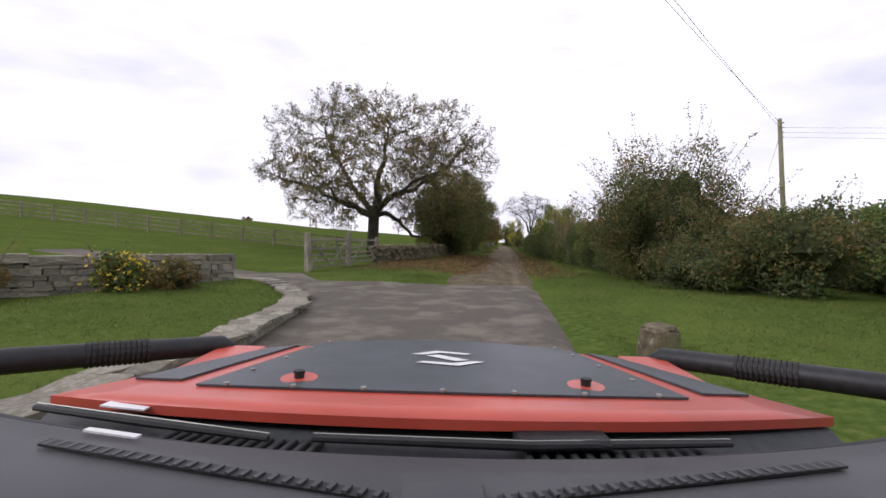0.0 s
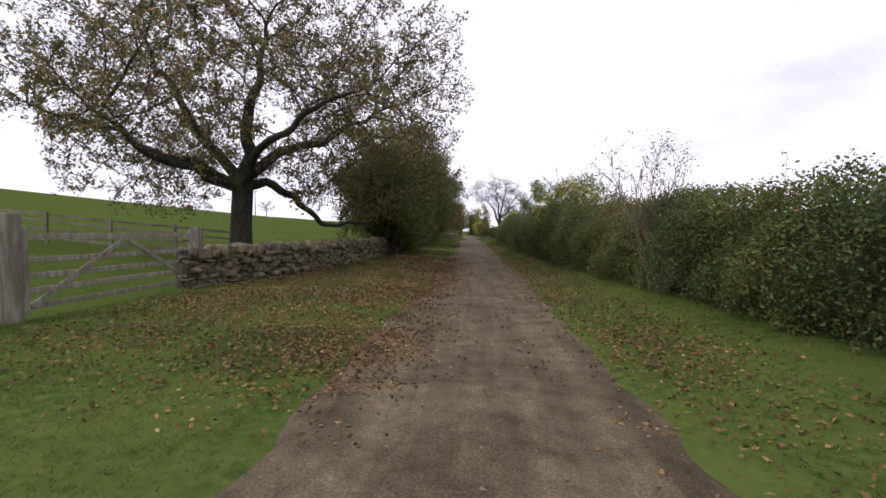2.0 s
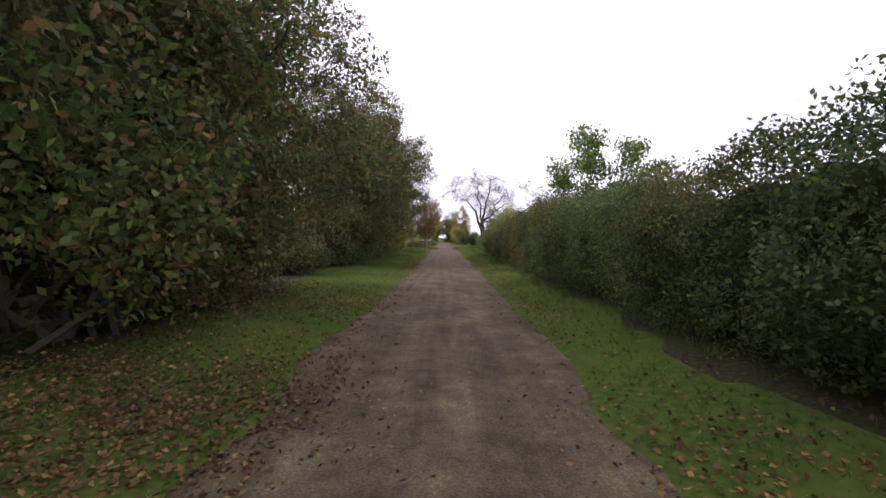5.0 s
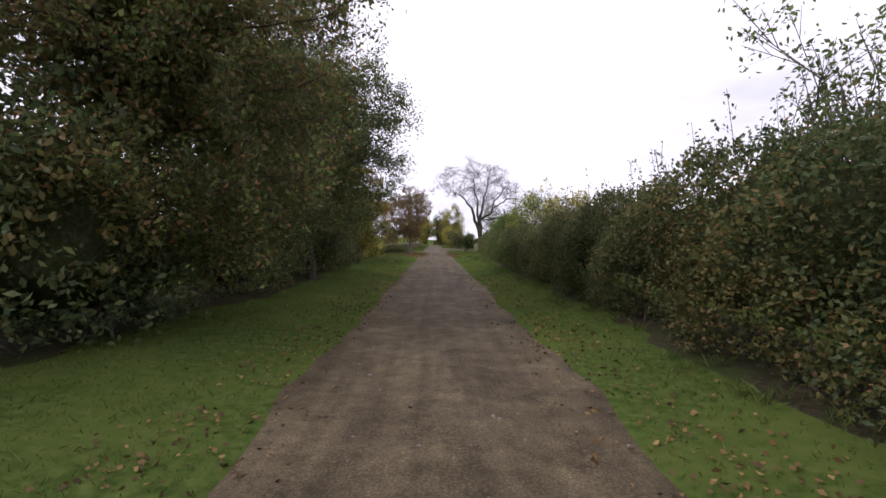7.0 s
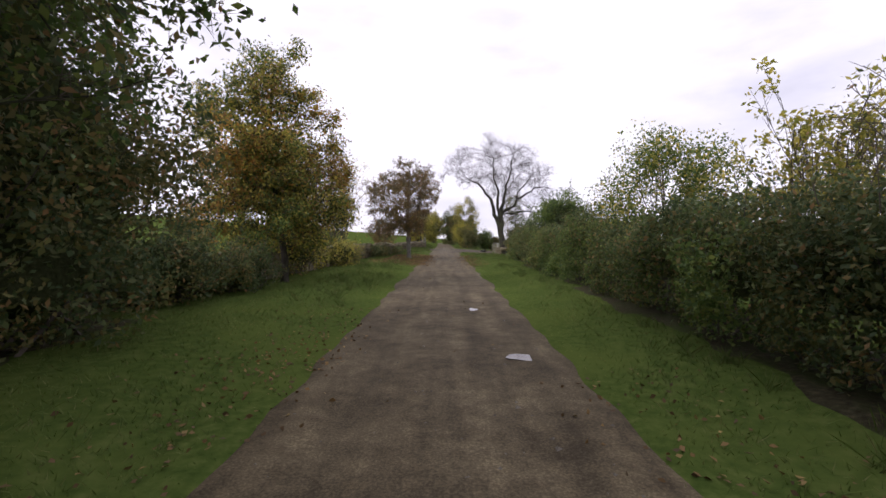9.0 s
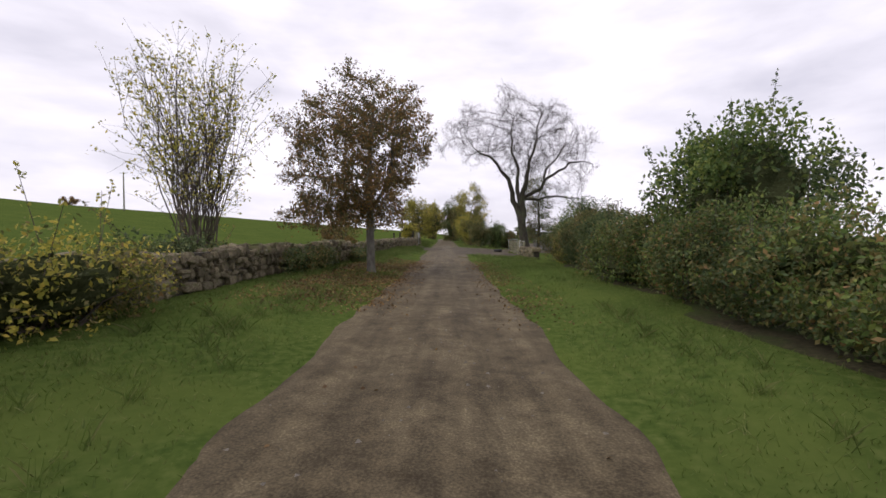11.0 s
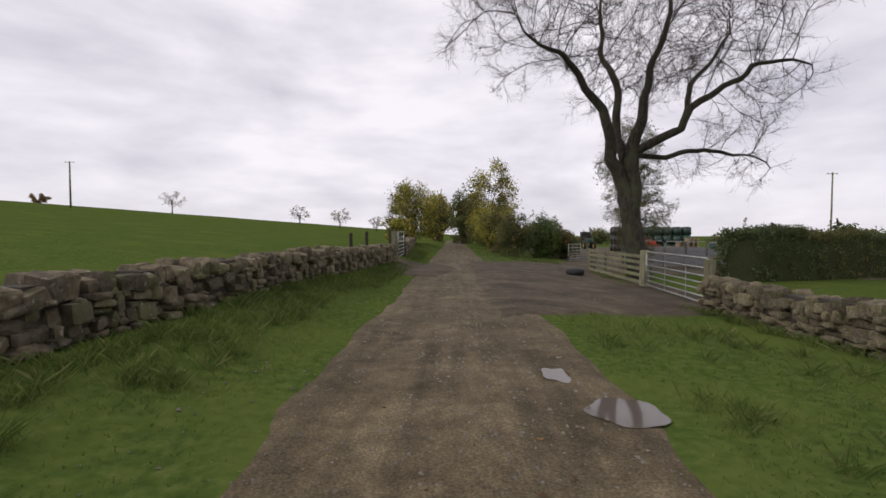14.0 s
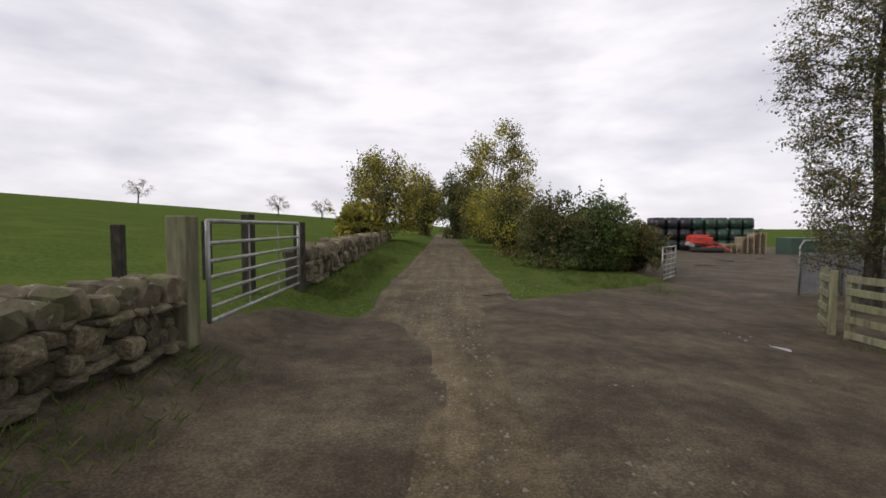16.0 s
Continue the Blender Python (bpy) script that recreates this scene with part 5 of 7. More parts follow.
# low edging wall of the lawn, topped with flat stones
def edging():
    path = [(-3.15, 1.2), (-3.25, 4.6), (-3.85, 7.4), (-4.6, 9.1), (-5.6, 10.4), (-6.8, 11.4), (-9.3, 12.25)]
    rng = np.random.RandomState(41)
    top = empty("edging_wall", -3.2, 1.2, gz(-3.2, 1.2), "low curved edging wall topped with broken flagstones", "low wall")
    z0 = top.location.z
    for q, u, s in along(path, 0.42):
        g = gz(q.x, q.y)
        rise = 0.24 - 0.018 * s
        ang = math.atan2(u.y, u.x)
        ob = new("stone", PALE_STONES[rng.randint(0, 12)])
        ob.parent = top
        ob.matrix_local = Matrix.Translation((q.x + 3.2, q.y - 1.2, g - z0 + rise / 2 - 0.07)) @ Matrix.Rotation(ang, 4, "Z") @ Matrix.Diagonal((0.44, 0.34, rise + 0.10, 1))
        for k in (-1, 1):
            ob = new("flagstone", PALE_STONES[rng.randint(0, 12)])
            ob.parent = top
            ob.matrix_local = Matrix.Translation((q.x + 3.2 - u.y * 0.12 * k + rng.uniform(-0.04, 0.04), q.y - 1.2 + u.x * 0.12 * k, g - z0 + rise)) @ \
                Matrix.Rotation(ang + rng.uniform(-0.4, 0.4), 4, "Z") @ Matrix.Diagonal((0.42 * rng.uniform(0.7, 1.1), 0.27, 0.06, 1))


edging()


# ---------------------------------------------------------------- gates, posts and fences
def timber_post(x, y, high, w=0.17, label="weathered square timber gate post", group="", turn=0.0, mat=M_TIMBER, rounded=False):
    z0 = gz(x, y)
    s = Shape()
    if rounded:
        s.tube([(0, 0, -0.3), (0, 0, high * 0.5), (0.01, 0, high - 0.03), (0.01, 0, high)], [w * 0.62, w * 0.6, w * 0.57, w * 0.50], 12)
    else:
        s.box((0, 0, (high - 0.3) / 2), (w, w, high + 0.3), Matrix.Rotation(turn, 4, "Z"), 0.012)
    ob = s.to("gate_post", mat)
    ob.location = (x, y, z0)
    return tagged(ob, label, "post", group)


def bar_gate(x0, y0, x1, y1, z, high, braces, label):
    """A five-barred timber gate hung between two posts."""
    d = Vector((x1 - x0, y1 - y0))
    ln = d.length
    u = d.normalized()
    top = empty("timber_gate", x0, y0, z, label, "gate", "timber gates")
    top.rotation_euler = (0, 0, math.atan2(u.y, u.x))
    for a, w in ((0.05, 0.09), (ln - 0.05, 0.08)):
        Shape().box((a, 0, high / 2 + 0.04), (w, 0.08, high + 0.08), None, 0.006).to("stile", M_TIMBER, top)
    levels = [0.10, 0.34, 0.56, 0.80, high - 0.03]
    for k, h in enumerate(levels):
        Shape().box((ln / 2, 0, h), (ln - 0.1, 0.03 if k < 4 else 0.06, 0.085 if k < 4 else 0.10), None, 0.005).to("rail", M_TIMBER, top)
    for (a, ha), (b, hb), off in braces:
        va, vb = Vector((a * ln, off, ha)), Vector((b * ln, off, hb))
        m = (va + vb) / 2
        Shape().box(m, ((vb - va).length, 0.028, 0.085), Matrix.Rotation(-math.atan2((vb - va).z, (vb - va).x), 4, "Y"), 0.005).to("brace", M_TIMBER, top)
    Shape().box((ln * 0.97, 0.03, high - 0.16), (0.22, 0.03, 0.035), None, 0.004).to("latch", M_TWIG, top, "dark iron latch")
    return top


timber_post(-7.10, 14.78, 1.46, 0.16, "split weathered timber gate post", "gate posts")
timber_post(-7.13, 19.06, 1.58, 0.20, "thick weathered timber gate post between two gates", "gate posts")
timber_post(-7.00, 23.15, 1.40, 0.19, "weathered timber gate post beside the stone wall", "gate posts")
bar_gate(-7.10, 14.95, -7.13, 18.9, gz(-7.1, 17.0) + 0.06, 1.20, [((0.03, 1.14), (0.5, 0.1), -0.03), ((0.97, 1.14), (0.5, 0.1), -0.03), ((0.05, 0.1), (0.42, 1.12), 0.03), ((0.95, 0.1), (0.62, 0.9), 0.03)],
         "grey weathered five-bar timber gate with crossed braces, closed")
bar_gate(-7.13, 19.2, -7.02, 22.98, gz(-7.1, 21.0) + 0.06, 1.18, [((0.03, 0.1), (0.5, 1.12), -0.03), ((0.97, 0.1), (0.5, 1.12), -0.03)],
         "grey weathered five-bar timber gate with two braces, closed")


def rail_fence(path, high, rails, gap, label, mat=M_TIMBER, rail_h=0.09, post=0.10, name="rail_fence", face=0.0, droop=0.0):
    top = empty(name, path[0][0], path[0][1], gz(*path[0]), label, "fence")
    o = Vector((*path[0], gz(*path[0])))
    spots = [(q.copy(), u.copy()) for q, u, s in along(path, gap)]
    for q, u in spots:
        g = gz(q.x, q.y)
        Shape().box((0, 0, (high - 0.2) / 2), (post, post, high + 0.2), Matrix.Rotation(math.atan2(u.y, u.x), 4, "Z"), 0.008).to("post", mat, top).location = (q.x - o.x, q.y - o.y, g - o.z)
    for (a, _), (b, _) in zip(spots, spots[1:]):
        za, zb = gz(a.x, a.y) - o.z, gz(b.x, b.y) - o.z
        n = (b - a).normalized()
        off = Vector((n.y, -n.x)) * face
        for h in rails:
            va, vb = Vector((a.x - o.x + off.x, a.y - o.y + off.y, za + h)), Vector((b.x - o.x + off.x, b.y - o.y + off.y, zb + h))
            m = (va + vb) / 2
            dd = vb - va
            rot = Matrix.Rotation(math.atan2(dd.y, dd.x), 4, "Z") @ Matrix.Rotation(-math.asin(dd.z / dd.length), 4, "Y")
            Shape().box(m, (dd.length + 0.02, 0.03, rail_h), rot, 0.004).to("rail", mat, top)
    return top


M_TIMBER_GREEN = surface("algae_timber", [(0.3, (0.085, 0.080, 0.046)), (0.5, (0.145, 0.139, 0.084)), (0.7, (0.215, 0.206, 0.130))], 14.0,
                         (0.17, 0.19, 0.09), 1.6, 0.85, 0.5, 0.006, axes=(1, 1, 0.15), vary=0.15)
rail_fence([(-9.6, 29.6), (-14.0, 28.6), (-33.0, 25.6), (-64.0, 23.0)], 1.2, [0.25, 0.55, 0.85, 1.1], 2.2, "long weathered post-and-rail fence climbing the pasture", M_TIMBER_DARK)
rail_fence([(6.34, 108.4), (6.36, 110.3), (6.36, 112.3), (6.36, 114.2)], 1.05, [0.12, 0.36, 0.58, 0.80, 1.0], 1.88, "pale algae-stained timber board fence beside the farm entrance", M_TIMBER_GREEN, 0.11, 0.10, "board_fence", -0.06)
rail_fence([(6.4, 114.4), (6.95, 115.2)], 1.1, [0.2, 0.45, 0.7, 0.95], 0.95, "short return of pale timber fence boards", M_TIMBER_GREEN, 0.11, 0.10, "board_fence", -0.06)
timber_post(6.28, 108.15, 1.22, 0.26, "stout round timber gate post with flat top", "", 0, M_TIMBER_GREEN, True)
timber_post(5.85, 103.75, 1.15, 0.18, "timber gate post at the end of the wall", "", 0, M_TIMBER_GREEN)


def metal_gate(x0, y0, x1, y1, z, high, bars, label):
    """A galvanised tube gate."""
    d = Vector((x1 - x0, y1 - y0))
    ln = d.length
    top = empty("metal_gate", x0, y0, z, label, "gate", "metal gates")
    top.rotation_euler = (0, 0, math.atan2(d.y, d.x))
    for a in (0.03, ln - 0.03):
        Shape().tube([(a, 0, 0), (a, 0, high)], 0.026, 8).to("stile", M_STEEL, top, smooth=True)
    for h in bars:
        Shape().tube([(0.03, 0, h * high), (ln - 0.03, 0, h * high)], 0.022 if h < 0.99 and h > 0.01 else 0.026, 8).to("bar", M_STEEL, top, smooth=True)
    for a in (0.36, 0.70):
        Shape().box((a * ln, 0.03, high / 2), (0.045, 0.008, high), None, 0.001).to("upright", M_STEEL, top)
    return top


metal_gate(-2.48, 111.72, -2.62, 114.9, gz(-2.5, 113) + 0.22, 1.06, [0, 0.14, 0.29, 0.44, 0.60, 0.78, 1.0], "galvanised seven-bar metal field gate, closed")
timber_post(-2.62, 111.55, 1.30, 0.21, "green-stained square timber gate post", "", 0, M_TIMBER_GREEN)
timber_post(-2.66, 115.05, 1.25, 0.17, "dark timber gate post beside the metal gate", "", 0, M_BARK)
timber_post(-3.15, 114.1, 1.25, 0.16, "dark timber strainer post behind the metal gate", "", 0, M_BARK)
metal_gate(6.22, 107.9, 5.92, 103.95, gz(6.1, 106) + 0.10, 1.08, [0, 0.14, 0.29, 0.44, 0.60, 0.78, 1.0], "galvanised seven-bar metal farm gate, closed")
metal_gate(7.35, 121.9, 8.6, 123.4, gz(7.8, 122.5) + 0.06, 1.10, [0, 0.14, 0.29, 0.44, 0.60, 0.78, 1.0], "galvanised metal yard gate standing open")
for k, (x, y) in enumerate(((-5.0, 113.8), (-4.6, 115.5))):
    timber_post(x, y, 1.06 + 0.06 * k, 0.15, "short dark fence stake behind the stone wall", "fence stakes", 0.2, M_BARK)

# stone bollard at the lane's corner
bm = bmesh.new()
bmesh.ops.create_cone(bm, cap_ends=True, segments=12, radius1=0.25, radius2=0.21, depth=0.5)
bmesh.ops.bevel(bm, geom=[ed for ed in bm.edges if len(ed.link_faces) == 2 and abs(ed.verts[0].co.z - ed.verts[1].co.z) < 0.01], offset=0.04, segments=2, affect="EDGES")
brng = np.random.RandomState(9)
for v in bm.verts:
    v.co += Vector(brng.uniform(-0.02, 0.02, 3))
me = bpy.data.meshes.new("stone_bollard")
bm.to_mesh(me)
bm.free()
me.materials.append(M_STONE)
bollard = new("stone_bollard", me)
bollard.location = (1.78, 5.2, gz(1.78, 5.2) + 0.10)
tagged(bollard, "stubby mossy stone bollard on the grass verge", "bollard")


# ---------------------------------------------------------------- poles and wires
def pole(x, y, top_z, r, label, lean=0.0, arm=0.0):
    z0 = gz(x, y)
    top = empty("utility_pole", x, y, z0, label, "utility pole", "utility poles")
    h = top_z - z0
    Shape().tube([(0, 0, -0.3), (lean * 0.5, 0, h * 0.5), (lean, 0, h)], [r, r * 0.9, r * 0.75], 10).to("shaft", M_TIMBER_GREEN, top, smooth=True)
    if arm:
        Shape().box((lean, 0, h - 0.25), (arm, 0.10, 0.10), None, 0.01).to("crossarm", M_TIMBER, top)
        for k in (-0.42, 0.42):
            Shape().tube([(lean + arm * k, 0, h - 0.2), (lean + arm * k, 0, h - 0.02)], 0.04, 6).to("insulator", M_STEEL, top)
    else:
        for k in range(4):
            Shape().tube([(lean + 0.08, 0, h - 0.25 - 0.28 * k), (lean + 0.24, 0, h - 0.22 - 0.28 * k)], 0.03, 6).to("insulator", M_TWIG, top)
    return top


pole(16.2, 27.3, 8.5, 0.14, "leaning timber telegraph pole behind the hedge", -0.45)
pole(-91.0, 192.6, 18.6, 0.2, "distant timber power pole with a crossarm on the hill", 0, 2.4)
pole(69.0, 174.4, 12.9, 0.16, "distant timber power pole with a crossarm", 0, 2.0)


def wire(points, sag, label):
    s = Shape()
    for a, b in zip(points, points[1:]):
        a, b = Vector(a), Vector(b)
        s.tube([a + (b - a) * (k / 10) - Vector((0, 0, sag * 4 * (k / 10) * (1 - k / 10))) for k in range(11)], 0.007, 4, False)
    ob = s.to("overhead_wire", M_TWIG)
    return tagged(ob, label, "wire", "overhead wires")


for k in range(2):
    wire([(15.8, 27.3, 8.25 - 0.3 * k), (-3.6 + 0.5 * k, 1.6, 7.2)], 0.1, "thin overhead wire slung to the telegraph pole")
for k in range(3):
    wire([(15.9, 27.3, 8.0 - 0.28 * k), (46.0, 30.0, 8.2 - 0.4 * k)], 0.2, "thin overhead wire slung to the telegraph pole")
wire([(15.8, 27.3, 7.6), (13.6, 27.0, 0.3)], 0.0, "steel stay wire of the telegraph pole")


# ---------------------------------------------------------------- smaller plants
def sapling(name, x, y, r, high, stems, leaf, label, leaves, seed, mat=M_TWIG, leaf_len=0.045, spread=1.0):
    """Many slender stems fanning out from one stool, forking near the top, with few leaves."""
    rng = np.random.RandomState(seed)
    z0 = gz(x, y) - 0.05
    top = empty(name, x, y, z0, label, "shrub")
    tips, fine = [], []
    for k in range(stems):
        a = rng.uniform(0, 6.28)
        out = r * rng.uniform(0.15, 1.0) * spread
        p = np.array([math.cos(a), math.sin(a), 0]) * 0.12 * r * rng.uniform(0.3, 1.3)
        e1 = np.array([math.cos(a) * out, math.sin(a) * out, high * rng.uniform(0.7, 1.0)])
        way = curve_points(rng, p, e1, 7, 0.06, 0.0)
        way[:, :2] = p[:2] + (way[:, :2] - p[:2]) * (np.linspace(0, 1, 7)[:, None] ** 0.4)
        rr = 0.012 + 0.010 * rng.uniform() * high / 3
        rad = np.linspace(rr, 0.005, 7)
        for i in range(6):
            fine.append((way[i], way[i + 1], rad[i], rad[i + 1]))
        for b in range(9):
            i = rng.randint(2, 6)
            s = way[i] + (way[i + 1] - way[i]) * rng.uniform()
            d = (way[i + 1] - way[i]) / np.linalg.norm(way[i + 1] - way[i]) + rng.normal(size=3) * 0.45
            e2 = s + d / np.linalg.norm(d) * high * rng.uniform(0.08, 0.22)
            fine.append((s, e2, 0.006, 0.003))
            tips.append(e2)
            for _ in range(2):
                d2 = d + rng.normal(size=3) * 0.6
                s3 = s + (e2 - s) * rng.uniform(0.3, 0.9)
                e3 = s3 + d2 / np.linalg.norm(d2) * high * rng.uniform(0.04, 0.10)
                fine.append((s3, e3, 0.004, 0.002))
                tips.append(e3)
    fa = np.array([np.concatenate([a, b, [r0, r1]]) for a, b, r0, r1 in fine])
    fa = fa[clear_of_lane(fa[:, 3:6], x, z0, y)]
    mass(quad_object("stem_work", stick_quads(fa[:, :3], fa[:, 3:6], fa[:, 6], fa[:, 7]), mat), top)
    if leaves:
        tips = np.array(tips)
        pts = tips[rng.randint(0, len(tips), leaves)] + np.clip(rng.normal(size=(leaves, 3)), -1.6, 1.6) * 0.07
        pts = pts[clear_of_lane(pts, x, z0, y)]
        mass(quad_object("foliage", leaf_quads(rng, pts, leaf_len, leaf_len * 0.5), leaf), top)
    return top


M_STEM_PALE = surface("pale_stems", [(0.3, (0.10, 0.08, 0.055)), (0.7, (0.20, 0.165, 0.11))], 5.0, rough=0.9, bump=0)
sapling("hazel_shrub", 3.45, 22.6, 1.15, 3.1, 22, L_BROWN, "nearly bare brown-stemmed shrub in front of the hedge", 1400, 501, M_STEM_PALE, 0.026)
sapling("hazel_shrub", -6.6, 47.0, 1.3, 3.6, 26, L_YELLOW, "thin sapling clump with a few yellowing leaves", 3200, 502, M_TWIG)
sapling("coppice_shrub", -6.4, 83.2, 1.8, 5.8, 62, L_YELLOW, "dense coppice of slender stems with sparse yellowing leaves", 5200, 503, M_TWIG, 0.045)
sapling("coppice_shrub", -6.0, 74.5, 1.5, 3.4, 30, L_OLIVE, "dense thicket of slender stems", 6000, 504, M_TWIG)
sapling("hedge_sapling", 6.3, 64.6, 1.6, 3.5, 36, L_YELLOW, "thin yellowing saplings rising out of the hedge", 5200, 505, M_TWIG, 0.05)
bush("undergrowth", -6.0, 46.5, 1.4, 1.4, [L_DARK, L_OLIVE], "low olive undergrowth beside the lane", 12000, 0.045, 510, 8, 0.05, ry=2.4)
bush("undergrowth", -4.8, 50.2, 1.5, 3.2, [L_DARK, L_OLIVE], "dark low undergrowth below the trees", 18000, 0.05, 520, 8, 0.05, ry=2.4)
sapling("hedge_whips", 5.5, 62.0, 1.2, 2.9, 34, L_OLIVE, "thin leafless whips rising out of the hedge", 1600, 506, M_TWIG, 0.028)
sapling("hedge_whips", 4.4, 48.6, 1.5, 3.5, 26, L_GREEN, "upright leafy shoots rising out of the hedge", 6500, 507, M_TWIG, 0.032)
bush("undergrowth", -5.2, 57.4, 1.6, 2.5, [L_DARK, L_OLIVE], "dark low undergrowth below the trees", 18000, 0.045, 524, 8, 0.05, ry=2.2)
bush("undergrowth", -4.9, 55.0, 1.5, 2.8, [L_DARK, L_OLIVE], "dark low undergrowth below the trees", 14000, 0.05, 511, 8, 0.05, ry=3.2)
bush("undergrowth", -5.6, 60.5, 1.5, 2.2, [L_DARK, L_OLIVE], "dark low undergrowth below the trees", 12000, 0.05, 512, 8, 0.05, ry=2.6)
bush("undergrowth", -4.7, 62.0, 1.4, 2.8, [L_DARK, L_OLIVE], "dark low undergrowth below the trees", 16000, 0.04, 531, 10, 0.05, ry=2.2)
bush("undergrowth", -5.2, 65.6, 1.3, 1.5, [L_OLIVE, L_DARK], "tangled brambles beside the lane", 10000, 0.038, 532, 14, 0.05, ry=1.6)
bush("wayside_bush", 4.7, 11.4, 1.2, 1.3, [L_DARK, L_OLIVE], "low dark brambles at the foot of the bush", 12000, 0.036, 533, 14, 0.03, ry=1.6)
grown_tree("field_maple", -8.7, 50.0, [(0, 0, -0.2, 0.12), (0, 0, 1.0, 0.08), (0, 0, 3.0, 0.06), (0.1, 0, 4.8, 0.02)], [], lobe_set(97, (0, 0, 3.1), (1.7, 1.7, 2.5), 24, 0.6, low=-0.8), [L_OLIVE, L_YELLOW, L_OLIVE],
           "slender field maple with yellowing leaves among the saplings", food=800, step=0.17, leaves=24000, leaf_len=0.04, seed=97, clump=0.08, twig_len=0.32)
bush("holly_thicket", -7.0, 60.0, 1.9, 4.6, [L_DARK, L_OLIVE], "dark evergreen thicket between the trees", 26000, 0.045, 537, 14, 0.05, category="thicket")
bush("undergrowth", -4.9, 67.4, 1.0, 1.1, [L_OLIVE, L_DARK], "tangled brambles against the wall", 9000, 0.036, 538, 12, 0.03, ry=1.5)
bush("undergrowth", -4.7, 77.2, 0.9, 1.2, [L_OLIVE, L_YELLOW], "tangled brambles against the wall", 9000, 0.036, 539, 12, 0.03, ry=2.0)
bush("undergrowth", -5.0, 45.6, 1.1, 1.3, [L_OLIVE, L_DARK], "tangled olive brambles beside the lane", 12000, 0.034, 534, 16, 0.03, ry=1.5)
bush("undergrowth", -7.6, 46.2, 1.3, 1.9, [L_OLIVE, L_YELLOW], "tangled olive brambles beside the lane", 12000, 0.038, 535, 16, 0.03, ry=1.8)
sapling("hazel_shrub", -8.0, 48.0, 1.2, 4.0, 26, L_OLIVE, "thin sapling clump with a few yellowing leaves", 3000, 536, M_TWIG)
bush("undergrowth", -5.4, 73.0, 1.2, 2.0, [L_OLIVE, L_YELLOW], "olive and yellow undergrowth beside the lane", 10000, 0.045, 513, 8, 0.05, ry=2.6)
bush("undergrowth", -4.6, 39.5, 1.6, 3.4, [L_OLIVE, L_OAK], "dense olive thicket against the wall", 24000, 0.05, 514, 10, 0.1, ry=4.0)
bush("ivy_patch", 4.5, 83.0, 0.75, 0.95, [L_OLIVE, L_GREEN], "low olive-green bramble at the foot of the hedge", 7000, 0.04, 515, 6, 0.03, ry=2.6)
bush("undergrowth", -5.9, 81.6, 0.9, 1.3, [L_DARK, L_OLIVE], "dark undergrowth at the foot of the coppice", 9000, 0.04, 527, 10, 0.03, ry=2.2)
bush("nettle_patch", -4.35, 86.2, 0.6, 0.75, [L_DARK, L_OLIVE], "dark rank weeds growing against the wall", 9000, 0.035, 525, 12, 0.03, ry=2.6, shoot_len=0.35)
bush("nettle_patch", -3.75, 91.4, 0.5, 0.6, [L_DARK, L_OLIVE], "dark rank weeds growing against the wall", 6000, 0.035, 526, 12, 0.03, ry=1.8, shoot_len=0.3)
bush("bramble_bank", 5.6, 90.5, 0.7, 0.9, [L_OLIVE, L_YELLOW], "low bramble over the end of a field wall", 5000, 0.04, 516, 6, 0.03, ry=1.8)
bush("garden_shrub", -7.0, 8.3, 0.55, 0.75, [L_OLIVE, L_BROWN], "low rounded garden shrub against the wall", 6000, 0.03, 517, 6, 0.03)
flowers = bush("flowering_shrub", -7.35, 7.4, 0.5, 0.95, [L_GREEN, L_OLIVE], "small garden shrub with bright yellow flowers", 4200, 0.035, 518, 10, 0.05, shoot_len=0.3)
M_FLOWER = leaf_material("yellow_petals", [(0.0, (0.55, 0.42, 0.03)), (1.0, (0.75, 0.62, 0.06))], 0.6, 0.3)
frng = np.random.RandomState(5)
fp = np.array([0, 0, 0.55]) + np.clip(frng.normal(size=(260, 3)), -1.6, 1.6) * np.array([0.28, 0.3, 0.22])
mass(quad_object("blossom", leaf_quads(frng, fp, 0.032, 0.026), M_FLOWER), flowers)
bush("heather_shrub", -8.9, 5.6, 0.8, 1.1, [L_BROWN, L_OAK], "brown withered shrub against the garden wall", 9000, 0.03, 519, 6, 0.03)
hedge("hedge", 8.5, 24.0, 8.4, 1.6, [2.0, 2.2, 2.3, 2.2], [L_OLIVE, L_DARK, L_GREEN], "tall mixed olive hedge with upright stems", 46000, 0.05, 106, 60, 60, 0.15, 0.35, x1=8.8)
bush("wayside_bush", 6.3, 10.6, 1.4, 2.2, [L_DARK, L_OLIVE], "low dark bramble bush on the verge", 14000, 0.045, 521, 14, 0.05, ry=1.8)
bush("wayside_bush", 7.6, 7.6, 1.3, 1.9, [L_GREEN, L_OLIVE], "low green bramble bush on the verge", 12000, 0.045, 522, 14, 0.05, ry=1.8)
hedge("hedge", 111.0, 119.5, 10.2, 1.8, [2.1, 2.2, 2.2, 2.3], [L_DARK, L_OLIVE], "dark hedge behind the ash tree", 60000, 0.055, 108, 10, 20, 0.05, 0.25, x1=27.0)
bush("hawthorn_bush", 8.0, 97.7, 0.9, 2.7, [L_OLIVE, L_DARK], "thin scrubby hawthorn beside the field", 9000, 0.04, 523, 20, 0.4, twiggy=50, dense=False)

